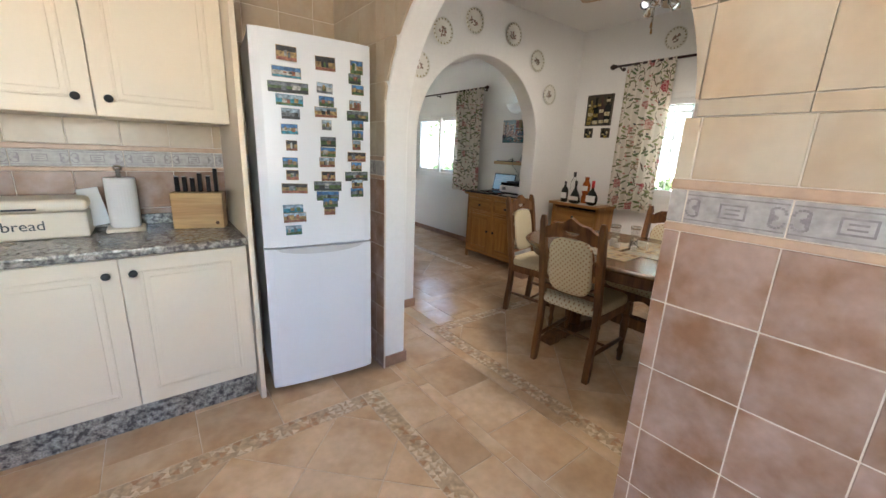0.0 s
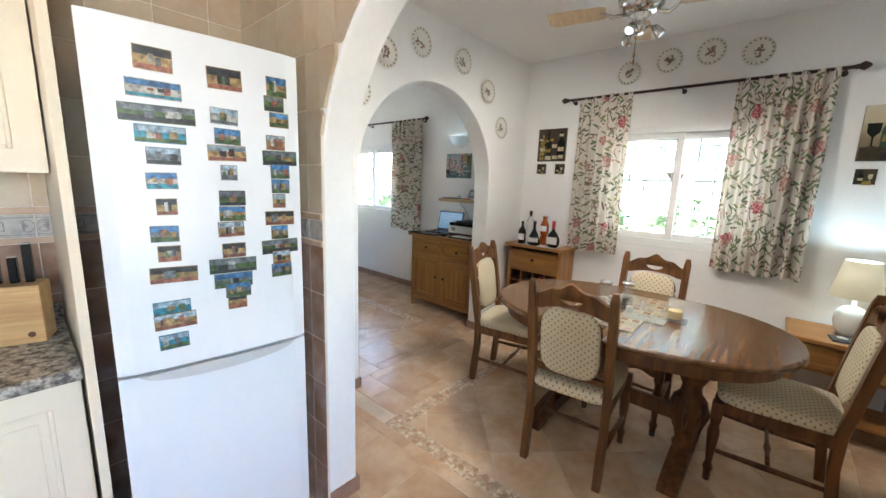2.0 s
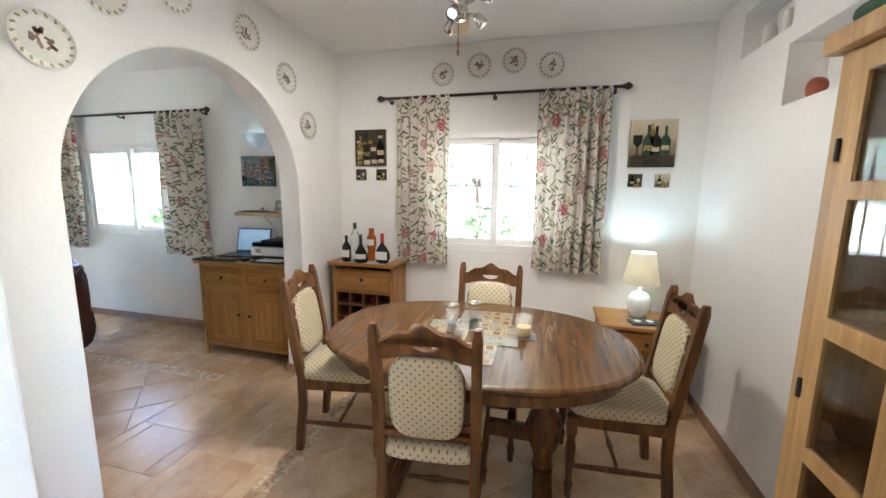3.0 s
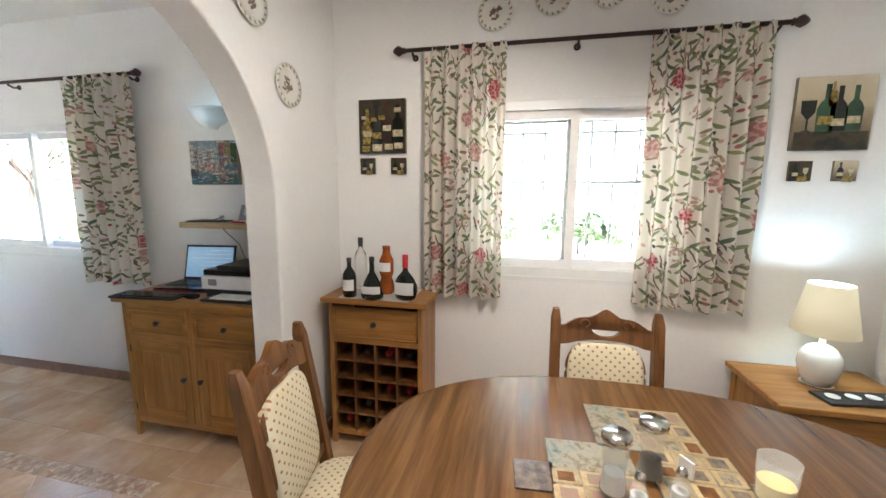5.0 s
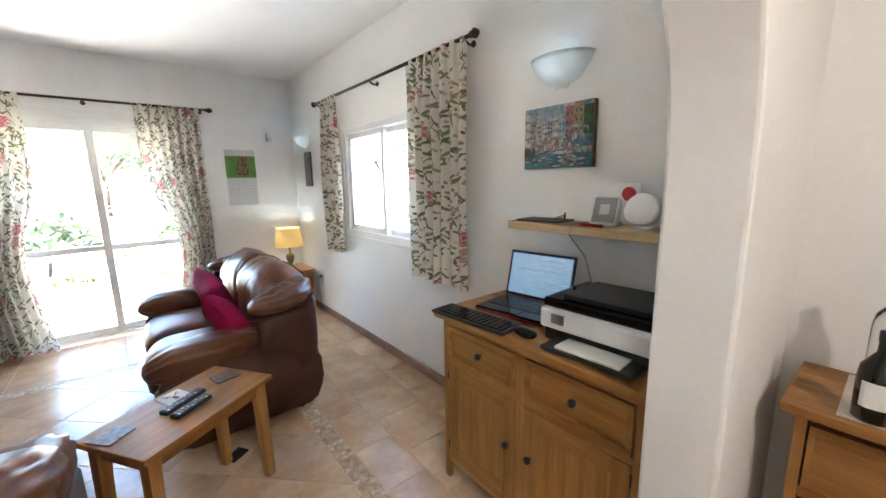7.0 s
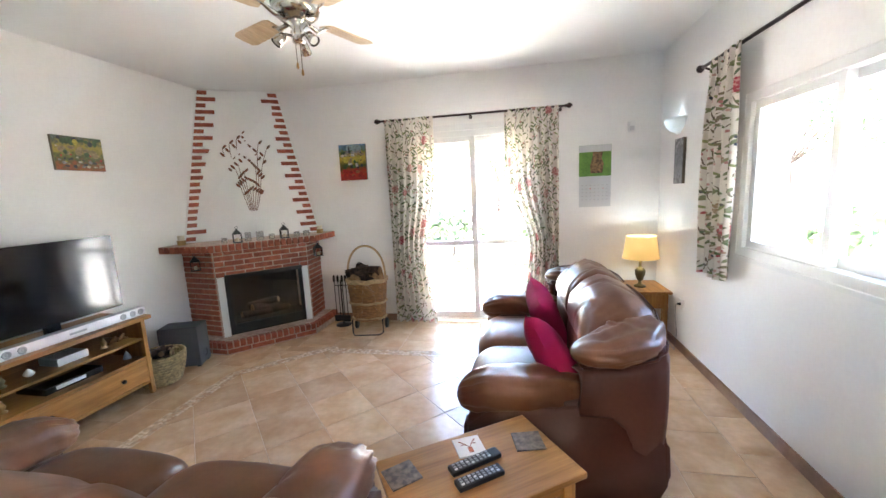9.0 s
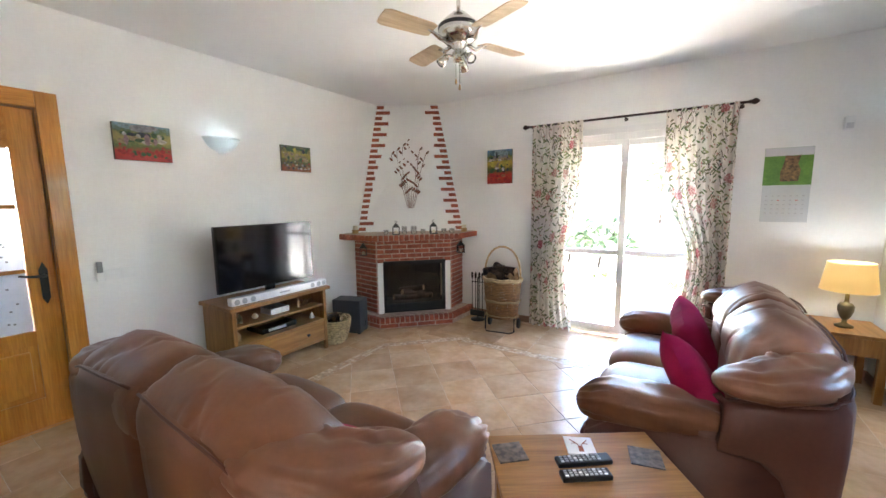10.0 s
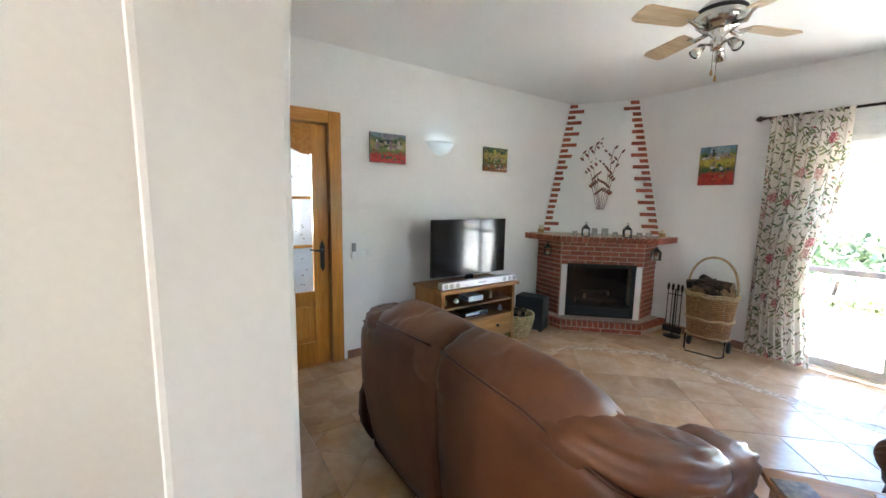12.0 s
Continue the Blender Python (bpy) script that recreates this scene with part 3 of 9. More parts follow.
def window(name, W, label):
    y0, y1, z0, z1 = W
    w = thing(name, label, "window", kind="structure")
    f = 0.05
    part("window_frame", B((XW + .005, XW + .13, y0, y0 + f, z0, z1), (XW + .005, XW + .13, y1 - f, y1, z0, z1), (XW + .005, XW + .13, y0 + f, y1 - f, z0, z0 + f), (XW + .005, XW + .13, y0 + f, y1 - f, z1 - f, z1)), M["alu"], w)
    m = (y0 + y1) / 2
    sash(w, XW + 0.03, m - 0.03, y1 - f, z0 + f, z1 - f)
    sash(w, XW + 0.075, y0 + f, m + 0.03, z0 + f, z1 - f)
    part("shutter_box", B((XW + .002, XW + 0.012, y0 - .01, y1 + .01, z1, z1 + 0.20), bev=0.003), M["alu"], w)
    part("shutter", B(*[(XW + .135 + .002 * (i % 2), XW + .148 + .002 * (i % 2), y0, y1, z1 - .018 - .04 * i, z1 + .021 - .04 * i) for i in range(3)]), M["slat"], w, "partly lowered white roller shutter")
    part("window_sill", B((XW - .004, XW + .14, y0 - .0, y1 + .0, z0 - .025, z0 - .001)), M["alu"], w)
    return w


window("window_1", WD, "white aluminium sliding window of the dining room")
window("window_2", WL, "white aluminium sliding window beside the sofa")

# window grille of the dining room
gr = thing("window_grille", "white wrought iron window grille with scrolls", "grille")
for i in range(11):
    y = 0.74 + i * 0.128
    part("bar", T([(XW + .20, y, 0.985), (XW + .20, y, 1.945)], 0.007, 6), M["alu"], gr)
for z in (1.06, 1.52, 1.80):
    part("rail", T([(XW + .20, 0.72, z), (XW + .20, 2.02, z)], 0.008, 6), M["alu"], gr)
for y in (1.31, 1.43):
    for z in (1.28, 1.40, 1.62, 1.74):
        part("scroll", T([(XW + .197, y + (0.004 + 0.04 * t / 16) * math.cos(t * 0.62), z + (0.004 + 0.04 * t / 16) * math.sin(t * 0.62)) for t in range(17)], 0.004, 5), M["alu"], gr)

# glazed terrace door
td = thing("door_2", "white aluminium sliding terrace door with a middle rail", "glazed door", kind="structure")
x0, x1, zt = DL
part("door_frame", B((x0, x0 + .06, YF + .02, YF + .14, 0, zt), (x1 - .06, x1, YF + .02, YF + .14, 0, zt), (x0 + .06, x1 - .06, YF + .02, YF + .14, zt - .06, zt), (x0 + .06, x1 - .06, YF + .02, YF + .14, 0, .035)), M["alu"], td)
for a, b, y in ((x0 + .06, 2.33, YF + .035), (2.27, x1 - .06, YF + .085)):
    part("leaf_frame", B((a, a + .06, y, y + .04, .035, zt - .06), (b - .06, b, y, y + .04, .035, zt - .06), (a + .06, b - .06, y, y + .04, .035, .10), (a + .06, b - .06, y, y + .04, zt - .11, zt - .06), (a + .06, b - .06, y, y + .04, .85, .90)), M["alu"], td)
    for z0, z1 in ((.10, .85), (.90, zt - .11)):
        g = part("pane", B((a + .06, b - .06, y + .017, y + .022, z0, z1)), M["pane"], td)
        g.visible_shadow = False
part("shutter", B(*[(x0, x1, YF + .17 + .003 * (i % 2), YF + .182 + .003 * (i % 2), zt - .037 - .045 * i, zt + .0075 - .045 * i) for i in range(6)]), M["slat"], td, "partly lowered white roller shutter")
part("top_board", B((x0 - .02, x1 + .02, YF - .012, YF - .002, zt, zt + .06), bev=.002), M["alu"], td)


# oak door with six frosted panes
def oak_door(name, label, x, y, rz, hinge_low=True):
    d = thing(name, label, "door", x, y, 0, rz, kind="structure")
    w, h, t = 0.72, 2.0, 0.04      # along local x, face at local -y
    gx0, gx1, gz0, gz1 = 0.13, 0.59, 0.64, 1.82
    part("stile", B((0, gx0 - .006, 0, t, 0.005, h)), M["doorwood"], d)
    part("stile", B((gx1 + .006, w, 0, t, 0.005, h)), M["doorwood"], d)
    part("bottom_rail", B((gx0 - .006, gx1 + .006, 0, t, 0.005, 0.20), (gx0 - .006, gx1 + .006, 0.012, t - .012, 0.20, 0.55), (gx0 - .006, gx1 + .006, 0, t, 0.55, gz0)), M["doorwood"], d)
    part("raised_panel", B((gx0 + .03, gx1 - .03, -0.002, t + .002, 0.235, 0.515), bev=0.012), M["doorwood"], d)
    n = 24
    top = [(gx0 - .006, h), (gx0 - .006, gz1 - .055)]
    for i in range(n + 1):
        u = i / n
        s = abs(2 * u - 1)
        z = gz1 - 0.06 * (0.5 - 0.5 * math.cos(math.pi * min(1, s * 1.15)))
        top.append((gx0 + (gx1 - gx0) * u, z))
    top += [(gx1 + .006, gz1 - .055), (gx1 + .006, h)]
    part("top_rail", P(top, t), M["doorwood_y"], d)
    mx = (gx0 + gx1) / 2
    part("glazing_bar", B((mx - .014, mx + .014, -.003, t + .003, gz0, gz1)), M["doorwood"], d)
    for k in (1, 2):
        z = gz0 + (gz1 - gz0) * (k / 3 - 0.01)
        for a, b in ((gx0, mx - .014), (mx + .014, gx1)):
            part("glazing_bar", B((a, b, -.003, t + .003, z - .011, z + .011)), M["doorwood"], d)
    for k in range(3):
        z0 = gz0 + (gz1 - gz0) * (k / 3 - (0.01 if k else 0)) + (.011 if k else 0)
        z1 = gz0 + (gz1 - gz0) * ((k + 1) / 3 - (0.01 if k < 2 else 0)) - (.011 if k < 2 else 0)
        for a, b in ((gx0, mx - .014), (mx + .014, gx1)):
            part("pane", B((a, b, t / 2 - .002, t / 2 + .002, z0, z1)), M["frost"], d, "frosted pane with small printed flowers")
            rnd = random.Random(int(a * 100) + k)
            bm = bmesh.new()
            for q in range(5):
                fx, fz = rnd.uniform(a + .03, b - .03), rnd.uniform(z0 + .03, z1 - .05)
                box(bm, fx, fx + .012, t / 2 - .0045, t / 2 - .0022, fz, fz + .010, bev=.0008, seg=1)
            part("printed_flower", bm, M["grey"], d)
    hx = w - 0.055
    bm = bmesh.new()
    prism(bm, [(hx - .018, .84), (hx, .80), (hx + .018, .84), (hx + .020, 1.02), (hx, 1.07), (hx - .020, 1.02)], .006, Matrix.Translation((0, -.0065, 0)))
    part("handle_plate", bm, M["black"], d)
    part("handle", T([(hx, -.006, .985), (hx, -.05, .985), (hx - .02, -.055, .985), (hx - .07, -.055, .99), (hx - .115, -.052, 1.0)], [.010, .009, .009, .008, .006], 8), M["black"], d, "black iron lever handle", smooth=True)
    for z in (0.20, 1.0, 1.85):
        part("hinge", LA([(.007, 0), (.008, .002), (.008, .07), (.007, .072)], 8, Matrix.Translation((-.004, -.006, z))), M["rod"], d)
    return d


oak_door("door_1", "closed varnished oak door with six frosted panes", XT - 0.03, 3.09, 90)

# door lining round the living room door
lin = thing("door_frame_1", "varnished oak architrave round the door", "door frame", kind="structure")
for a, b in ((2.985, 3.085), (3.815, 3.915)):
    part("jamb", B((XT, XT + .022, a, b, 0, 2.0 + .105), bev=.006), M["doorwood"], lin)
part("head", B((XT, XT + .024, 3.085, 3.815, 2.005, 2.105), bev=.006), M["doorwood_y"], lin)
for a, b in ((3.031, 3.088), (3.812, 3.869)):
    part("jamb_lining", B((XT - .198, XT - .002, a, b, 0, 2.049)), M["doorwood"], lin)
part("head_lining", B((XT - .198, XT - .002, 3.089, 3.811, 2.004, 2.049)), M["doorwood_y"], lin)
for a, b, z0, z1 in ((3.078, 3.108, .005, 1.985), (3.792, 3.822, .005, 1.985), (3.078, 3.822, 1.985, 2.015)):
    part("door_stop", B((XT - .088, XT - .0715, a, b, z0, z1)), M["doorwood"], lin)
part("threshold", B((XT - .198, XT - .002, 3.089, 3.811, -.001, .004)), M["doorwood_y"], lin)
oak_door("door_3", "oak door with a black iron handle standing at the kitchen corner", -1.29, 2.405, 0)


# == floor
def floor_base(name, x0, x1, y0, y1):
    ob = link(name, B((x0, x1, y0, y1, -0.12, -0.0024)), M["grout"], kind="structure")
    return tagged(ob, "beige and rust stone-look floor tiles with a mosaic border", "floor")


def mosaic(name, x0, x1, y0, y1, seed):
    """A mosaic strip: light and rust chips of broken tile on a base."""
    rnd = random.Random(seed)
    s = link(name, B((x0 + .002, x1 - .002, y0 + .002, y1 - .002, -0.0058, -0.0015)), M["mosaic"], kind="structure")
    for key in ("mos_a", "mos_b"):
        bm = bmesh.new()
        step = 0.034
        nx, ny = max(1, round((x1 - x0) / step)), max(1, round((y1 - y0) / step))
        for i in range(nx):
            for j in range(ny):
                if rnd.random() > (0.42 if key == "mos_a" else 0.30):
                    continue
                cx, cy = x0 + (i + .5) * (x1 - x0) / nx, y0 + (j + .5) * (y1 - y0) / ny
                a0 = rnd.random() * 6.28
                r = 0.021
                vs = [bm.verts.new((cx + r * math.cos(a0 + a * 2.1), cy + r * math.sin(a0 + a * 2.1), 0.0002 if key == "mos_a" else -0.0002)) for a in range(3)]
                vb = [bm.verts.new((v.co.x, v.co.y, -0.002)) for v in vs]
                bm.faces.new(vs)
                for a in range(3):
                    bm.faces.new((vb[a], vb[(a + 1) % 3], vs[(a + 1) % 3], vs[a]))
        o = link("mosaic_chips", bm, M[key], s, kind="stuff")
    return s


TILE_MESH = {}


def lay(parent, x0, x1, y0, y1, ang, size=0.345, joint=0.004, ox=0.0, oy=0.0):
    ca, sa = math.cos(radians(ang)), math.sin(radians(ang))
    n = int((abs(x1 - x0) + abs(y1 - y0)) / size) + 3
    cx0, cy0 = (x0 + x1) / 2 + ox, (y0 + y1) / 2 + oy
    h = size / 2 - joint / 2
    key = (size, ang)
    for i in range(-n, n + 1):
        for j in range(-n, n + 1):
            u, v = i * size, j * size + (size / 2 if ang == 0 and i % 2 else 0)
            cx, cy = cx0 + u * ca - v * sa, cy0 + u * sa + v * ca
            sq = [(cx + a * ca - b * sa, cy + a * sa + b * ca) for a, b in ((-h, -h), (h, -h), (h, h), (-h, h))]
            c = clip(sq, x0 + joint / 2, x1 - joint / 2, y0 + joint / 2, y1 - joint / 2)
            if len(c) < 3 or area(c) < 0.0012:
                continue
            dz = random.uniform(-0.0006, 0.0006)
            if area(c) > area(sq) * 0.999:
                if key not in TILE_MESH:
                    o = link("tile", slab([(p[0] - cx, p[1] - cy) for p in sq], 0.0065), M["floor"], parent)
                    TILE_MESH[key] = o.data
                else:
                    o = new("tile", TILE_MESH[key])
                    o.parent = parent
            else:
                o = link("tile", slab([(p[0] - cx, p[1] - cy) for p in c], 0.0065), M["floor"], parent)
            o.location = (cx, cy, -0.0062 + dz)


def floors():
    k = floor_base("floor_kitchen", -2.2, 1.41, -1.6, 2.66)
    lay(k, -1.2, 1.10, -0.7, 1.72, 45)
    lay(k, -1.2, 1.41, 1.82, 2.66, 0, ox=.06, oy=-.1)
    lay(k, 1.20, 1.41, -0.7, 1.82, 0, size=.345)
    link("floor_kitchen_edge", B((-2.2, -1.2, -1.6, 2.44, -.0058, 0), (-1.2, 1.41, -1.6, -.7, -.0058, 0)), M["floor"], kind="structure")
    mosaic("mosaic_border", 1.10, 1.20, -0.7, 1.82, 3)
    mosaic("mosaic_border", -1.2, 1.10, 1.72, 1.82, 4)
    d = floor_base("floor_dining", 1.41, XW, YS, Y2A + .085)
    lay(d, 1.41, 1.90, YS, Y2A + .085, 0)
    lay(d, 2.0, 3.75, 0.2, 2.2, 45)
    lay(d, 2.0, XW, 2.3, Y2A + .085, 0)
    lay(d, 3.75, XW, YS, 2.3, 0)
    lay(d, 1.9, 3.75, YS, 0.2, 0)
    mosaic("mosaic_border", 1.90, 2.0, 0.2, 2.3, 5)
    mosaic("mosaic_border", 2.0, 3.75, 2.2, 2.3, 6)
    v = floor_base("floor_living", XT, XW, Y2A + .085, YF)
    lay(v, 0.43, 3.20, 3.35, 6.35, 45, ox=.2, oy=.17)
    lay(v, 0.33, 0.43, 3.35, 4.3, 0)
    lay(v, 0.33, 0.43, 5.87, 6.45, 0)
    lay(v, 0.43, 0.98, 6.35, 6.45, 0)
    lay(v, XT, XW, Y2A + .085, 3.35, 0)
    lay(v, XT, 0.33, 3.35, YF, 0)
    lay(v, 3.30, XW, 3.35, YF, 0)
    lay(v, 0.33, 3.30, 6.45, YF, 0)
    mosaic("mosaic_border", 0.33, 0.43, 4.3, 5.87, 7)
    cut = mosaic("mosaic_border", -0.45, 0.45, -0.05, 0.05, 11)
    cut.matrix_basis = Matrix.Translation((0.69, 6.17, 0.0028)) @ Matrix.Rotation(radians(45), 4, "Z")
    mosaic("mosaic_border", 3.20, 3.30, 3.35, 6.45, 8)
    mosaic("mosaic_border", 0.98, 3.20, 6.35, 6.45, 9)


floors()
link("floor_hall", B((-2.2, XT, 2.44, 4.6, -.12, -.001)), M["floor"], kind="structure")


# == wall tiles
def tile_wall(name, plane, lo, hi, zlo, zhi, step=0.2, off=0.0, zoff=0.40):
    """Glazed tiles with a relief border. plane: ('y', value, -1) or ('x', value, -1); lo..hi along the wall."""
    ax, v, sg = plane

    def put(a0, a1, z0, z1, d0, d1):
        lo_, hi_ = sorted((v + sg * d0, v + sg * d1))
        return (a0, a1, lo_, hi_, z0, z1) if ax == "y" else (lo_, hi_, a0, a1, z0, z1)
    root = link(name, B(put(lo, hi, zlo, zhi, 0.0, 0.0108)), M["tile_grout"], kind="structure")
    bz = 1.204
    rows = []
    z = bz - 0.024
    while z > zlo + .02:
        rows.append((max(zlo, z - .190), z, "tile_pink"))
        z -= .193
    z = bz + 0.106
    while z < zhi - .02:
        rows.append((z, min(zhi, z + (.181 if z < 1.4 else .197)), "tile_beige"))
        z += .184 if z < 1.4 else .200
    cols = []
    a = off - math.ceil((off - lo) / step) * step
    while a < hi:
        c0, c1 = max(lo, a + .0015), min(hi, a + step - .0015)
        if c1 - c0 > .012:
            cols.append((c0, c1))
        a += step
    for z0, z1, mk in rows:
        for c0, c1 in cols:
            bm = B(put(c0, c1, z0, z1, 0.007, 0.0125), bev=0.0018, seg=1)
            link("tile", bm, M[mk], root)
    if zlo < bz < zhi:
        for z0, z1, dd in ((bz - .022, bz - .002, .020), (bz + .080, bz + .104, .020)):
            bm = B(put(lo, hi, z0, z1, .007, dd), bev=.005, seg=2)
            link("moulding", bm, M["moulding"], root)
        for c0, c1 in cols:
            link("border_tile", B(put(c0, c1, bz, bz + .078, .007, .013), bev=.0018, seg=1), M["listel"], root)
            bm = bmesh.new()
            w = (c1 - c0)
            if w > .12:
                # two edge lines, scrolls pointing to the middle and a small key pattern
                for bb in ((c0 + .002, c1 - .002, bz + .008, bz + .011), (c0 + .002, c1 - .002, bz + .067, bz + .070)):
                    box(bm, *put(*bb, .0125, .0148))
                for q in range(3):
                    m0, m1 = c0 + w * (q + .10) / 3, c0 + w * (q + .90) / 3
                    if q == 1:
                        for bb in ((m0, m1, bz + .022, bz + .026), (m0, m1, bz + .052, bz + .056), (m0, m0 + .004, bz + .026, bz + .052), (m1 - .004, m1, bz + .026, bz + .052), (m0 + .012, m1 - .012, bz + .032, bz + .036), (m0 + .012, m1 - .012, bz + .042, bz + .046)):
                            box(bm, *put(*bb, .0125, .0150))
                        continue
                    sq = 1 if q else -1
                    mc = (m0 + m1) / 2
                    for up in (-1, 1):
                        for k in range(9):
                            a_ = -.4 + 3.7 * k / 8
                            rr_ = .004 + .0125 * k / 8
                            u_, v_ = mc + sq * (.010 - rr_ * math.cos(a_) * 1.1), bz + .039 + up * (.012 + rr_ * math.sin(a_) * .8)
                            box(bm, *put(u_ - .0026, u_ + .0026, v_ - .0024, v_ + .0024, .0125, .0152))
                    for k in range(4):
                        u_ = mc + sq * (.003 + .004 * k)
                        box(bm, *put(u_ - .002, u_ + .002, bz + .039 - .010 + .0022 * k, bz + .039 + .010 - .0022 * k, .0125, .0150))
            if len(bm.verts):
                link("relief", bm, M["listel_in"], root)
            else:
                bm.free()
    return root


def wall_tiles():
    tile_wall("tiled_wall_back", ("y", 2.66, -1), -0.80, X1A + .01, 0.0, H)
    tile_wall("tiled_wall_pier", ("x", X1A + .012, -1), -1.0, 0.502, 0.0, 1.45, step=.197, off=.071)
    tile_wall("tiled_wall_side", ("x", X1A + .012, -1), 1.985, 2.645, 0.0, H, off=.08)
    # the tiles above the spring follow the arch
    root = link("tiled_wall_arch", B((X1A + .010, X1A + .0118, -1.0, 0.49, 1.45, H)), M["tile_grout"], kind="structure")
    r, c, s = 0.755, 1.245, 1.43
    first = 1.4525
    zz = [(first, 1.4865)] + [(1.49 + .2 * k, min(H, 1.49 + .2 * (k + 1) - .003)) for k in range(6) if 1.49 + .2 * k < H - .02]
    for z0, z1 in zz:
        a = .08 - .2 * 6
        while a < 2.64:
            lo, hi = a + .0015, min(2.64, a + .1985)
            poly = [(lo, z0), (hi, z0), (hi, z1), (lo, z1)]
            out = []
            steps = []
            for (p, q) in zip(poly, poly[1:] + poly[:1]):
                for t in range(8):
                    steps.append((p[0] + (q[0] - p[0]) * t / 8, p[1] + (q[1] - p[1]) * t / 8))
            def inside(p):
                return (p[0] - c) ** 2 + (max(0, p[1] - s)) ** 2 < (r + .004) ** 2
            ins = [inside(p) for p in steps]
            if all(ins):
                a += .2
                continue
            if a < -1.0:
                a += .2
                continue
            for p, f in zip(steps, ins):
                if f:
                    d = Vector((p[0] - c, max(0, p[1] - s)))
                    d = d.normalized() * (r + .004) if d.length > 1e-6 else Vector((0, r))
                    p2 = (c + d.x, s + d.y)
                    if p2[0] < lo - .001 or p2[0] > hi + .001 or p2[1] < z0 - .001 or p2[1] > z1 + .001:
                        continue
                    p = p2
                if not out or (abs(out[-1][0] - p[0]) + abs(out[-1][1] - p[1])) > .002:
                    out.append(p)
            if 1.98 < (lo + hi) / 2 < 2.66 or len(out) < 3 or area(out) < .0006:
                a += .2
                continue
            m = Matrix(((0, 1, 0, X1A), (1, 0, 0, 0), (0, 0, 1, 0), (0, 0, 0, 1)))
            bm = P(out, .0115, m)
            bmesh.ops.recalc_face_normals(bm, faces=bm.faces)
            link("tile", bm, M["tile_beige"], root)
            a += .2


wall_tiles()
# made-up tiled strip that blocks a bright gap beside the kitchen door
link("tiled_wall_return", B((-.568, -.548, 2.452, 2.645, 0, 2.1)), M["tile_pink"], kind="structure")

# == kitchen
def uvmap(bm, f=lambda c: (c.x, c.y + c.z)):
    lay_ = bm.loops.layers.uv.new("UVMap")
    for fa in bm.faces:
        for lo in fa.loops:
            lo[lay_].uv = f(lo.vert.co)
    return bm


def patch_mat(name, cols, scale=14.0, vertical=0.0, rnd=True, rough=0.35, warp=0.35):
    """Printed pictures: colours in patches; vertical: how far they follow the height."""
    m = bpy.data.materials.new(name)
    m.use_nodes = True
    N, Lk = m.node_tree.nodes, m.node_tree.links
    b = N["Principled BSDF"]
    b.inputs["Roughness"].default_value = rough
    tc = N.new("ShaderNodeTexCoord")
    oi = N.new("ShaderNodeObjectInfo")
    add = N.new("ShaderNodeVectorMath")
    add.operation = "MULTIPLY_ADD"
    add.inputs[1].default_value = (9, 13, 7) if rnd else (0, 0, 0)
    Lk.new(oi.outputs["Random"], add.inputs[0])
    Lk.new(tc.outputs["Object"], add.inputs[2])
    no = N.new("ShaderNodeTexNoise")
    no.inputs["Scale"].default_value, no.inputs["Detail"].default_value, no.inputs["Roughness"].default_value = scale, 6, 0.7
    Lk.new(add.outputs[0], no.inputs["Vector"])
    sp = N.new("ShaderNodeSeparateXYZ")
    Lk.new(tc.outputs["Generated"], sp.inputs[0])
    mx = N.new("ShaderNodeMix")
    mx.inputs[0].default_value = vertical
    Lk.new(no.outputs[0], mx.inputs[2])
    ad = N.new("ShaderNodeMath")
    ad.operation = "MULTIPLY_ADD"
    ad.inputs[1].default_value = warp
    Lk.new(no.outputs[0], ad.inputs[0])
    Lk.new(sp.outputs[2], ad.inputs[2])
    sb = N.new("ShaderNodeMath")
    sb.operation = "SUBTRACT"
    sb.inputs[1].default_value = warp / 2
    Lk.new(ad.outputs[0], sb.inputs[0])
    Lk.new(sb.outputs[0], mx.inputs[3])
    ramp = N.new("ShaderNodeValToRGB")
    cr = ramp.color_ramp
    cr.interpolation = "LINEAR"
    n = len(cols)
    lo, hi = (0.32, 0.68) if vertical < .5 else (0.04, 0.96)
    cr.elements[0].position, cr.elements[1].position = lo, hi
    cr.elements[0].color, cr.elements[1].color = (*cols[0], 1), (*cols[-1], 1)
    for i in range(1, n - 1):
        e = cr.elements.new(lo + (hi - lo) * i / (n - 1))
        e.color = (*cols[i], 1)
    Lk.new(mx.outputs[0], ramp.inputs[0])
    Lk.new(ramp.outputs[0], b.inputs["Base Color"])
    return m


M["mag1"] = patch_mat("sea_postcard", [(0.02, 0.06, 0.04), (0.03, 0.14, 0.26), (0.10, 0.34, 0.42), (0.55, 0.60, 0.55), (0.05, 0.20, 0.55)], 30, 0.55)
M["mag2"] = patch_mat("town_postcard", [(0.10, 0.05, 0.03), (0.45, 0.22, 0.10), (0.60, 0.50, 0.35), (0.12, 0.22, 0.40), (0.30, 0.45, 0.70)], 40, 0.5)
M["mag3"] = patch_mat("hill_postcard", [(0.03, 0.05, 0.03), (0.10, 0.14, 0.06), (0.30, 0.28, 0.22), (0.55, 0.55, 0.55), (0.15, 0.25, 0.40)], 35, 0.55)


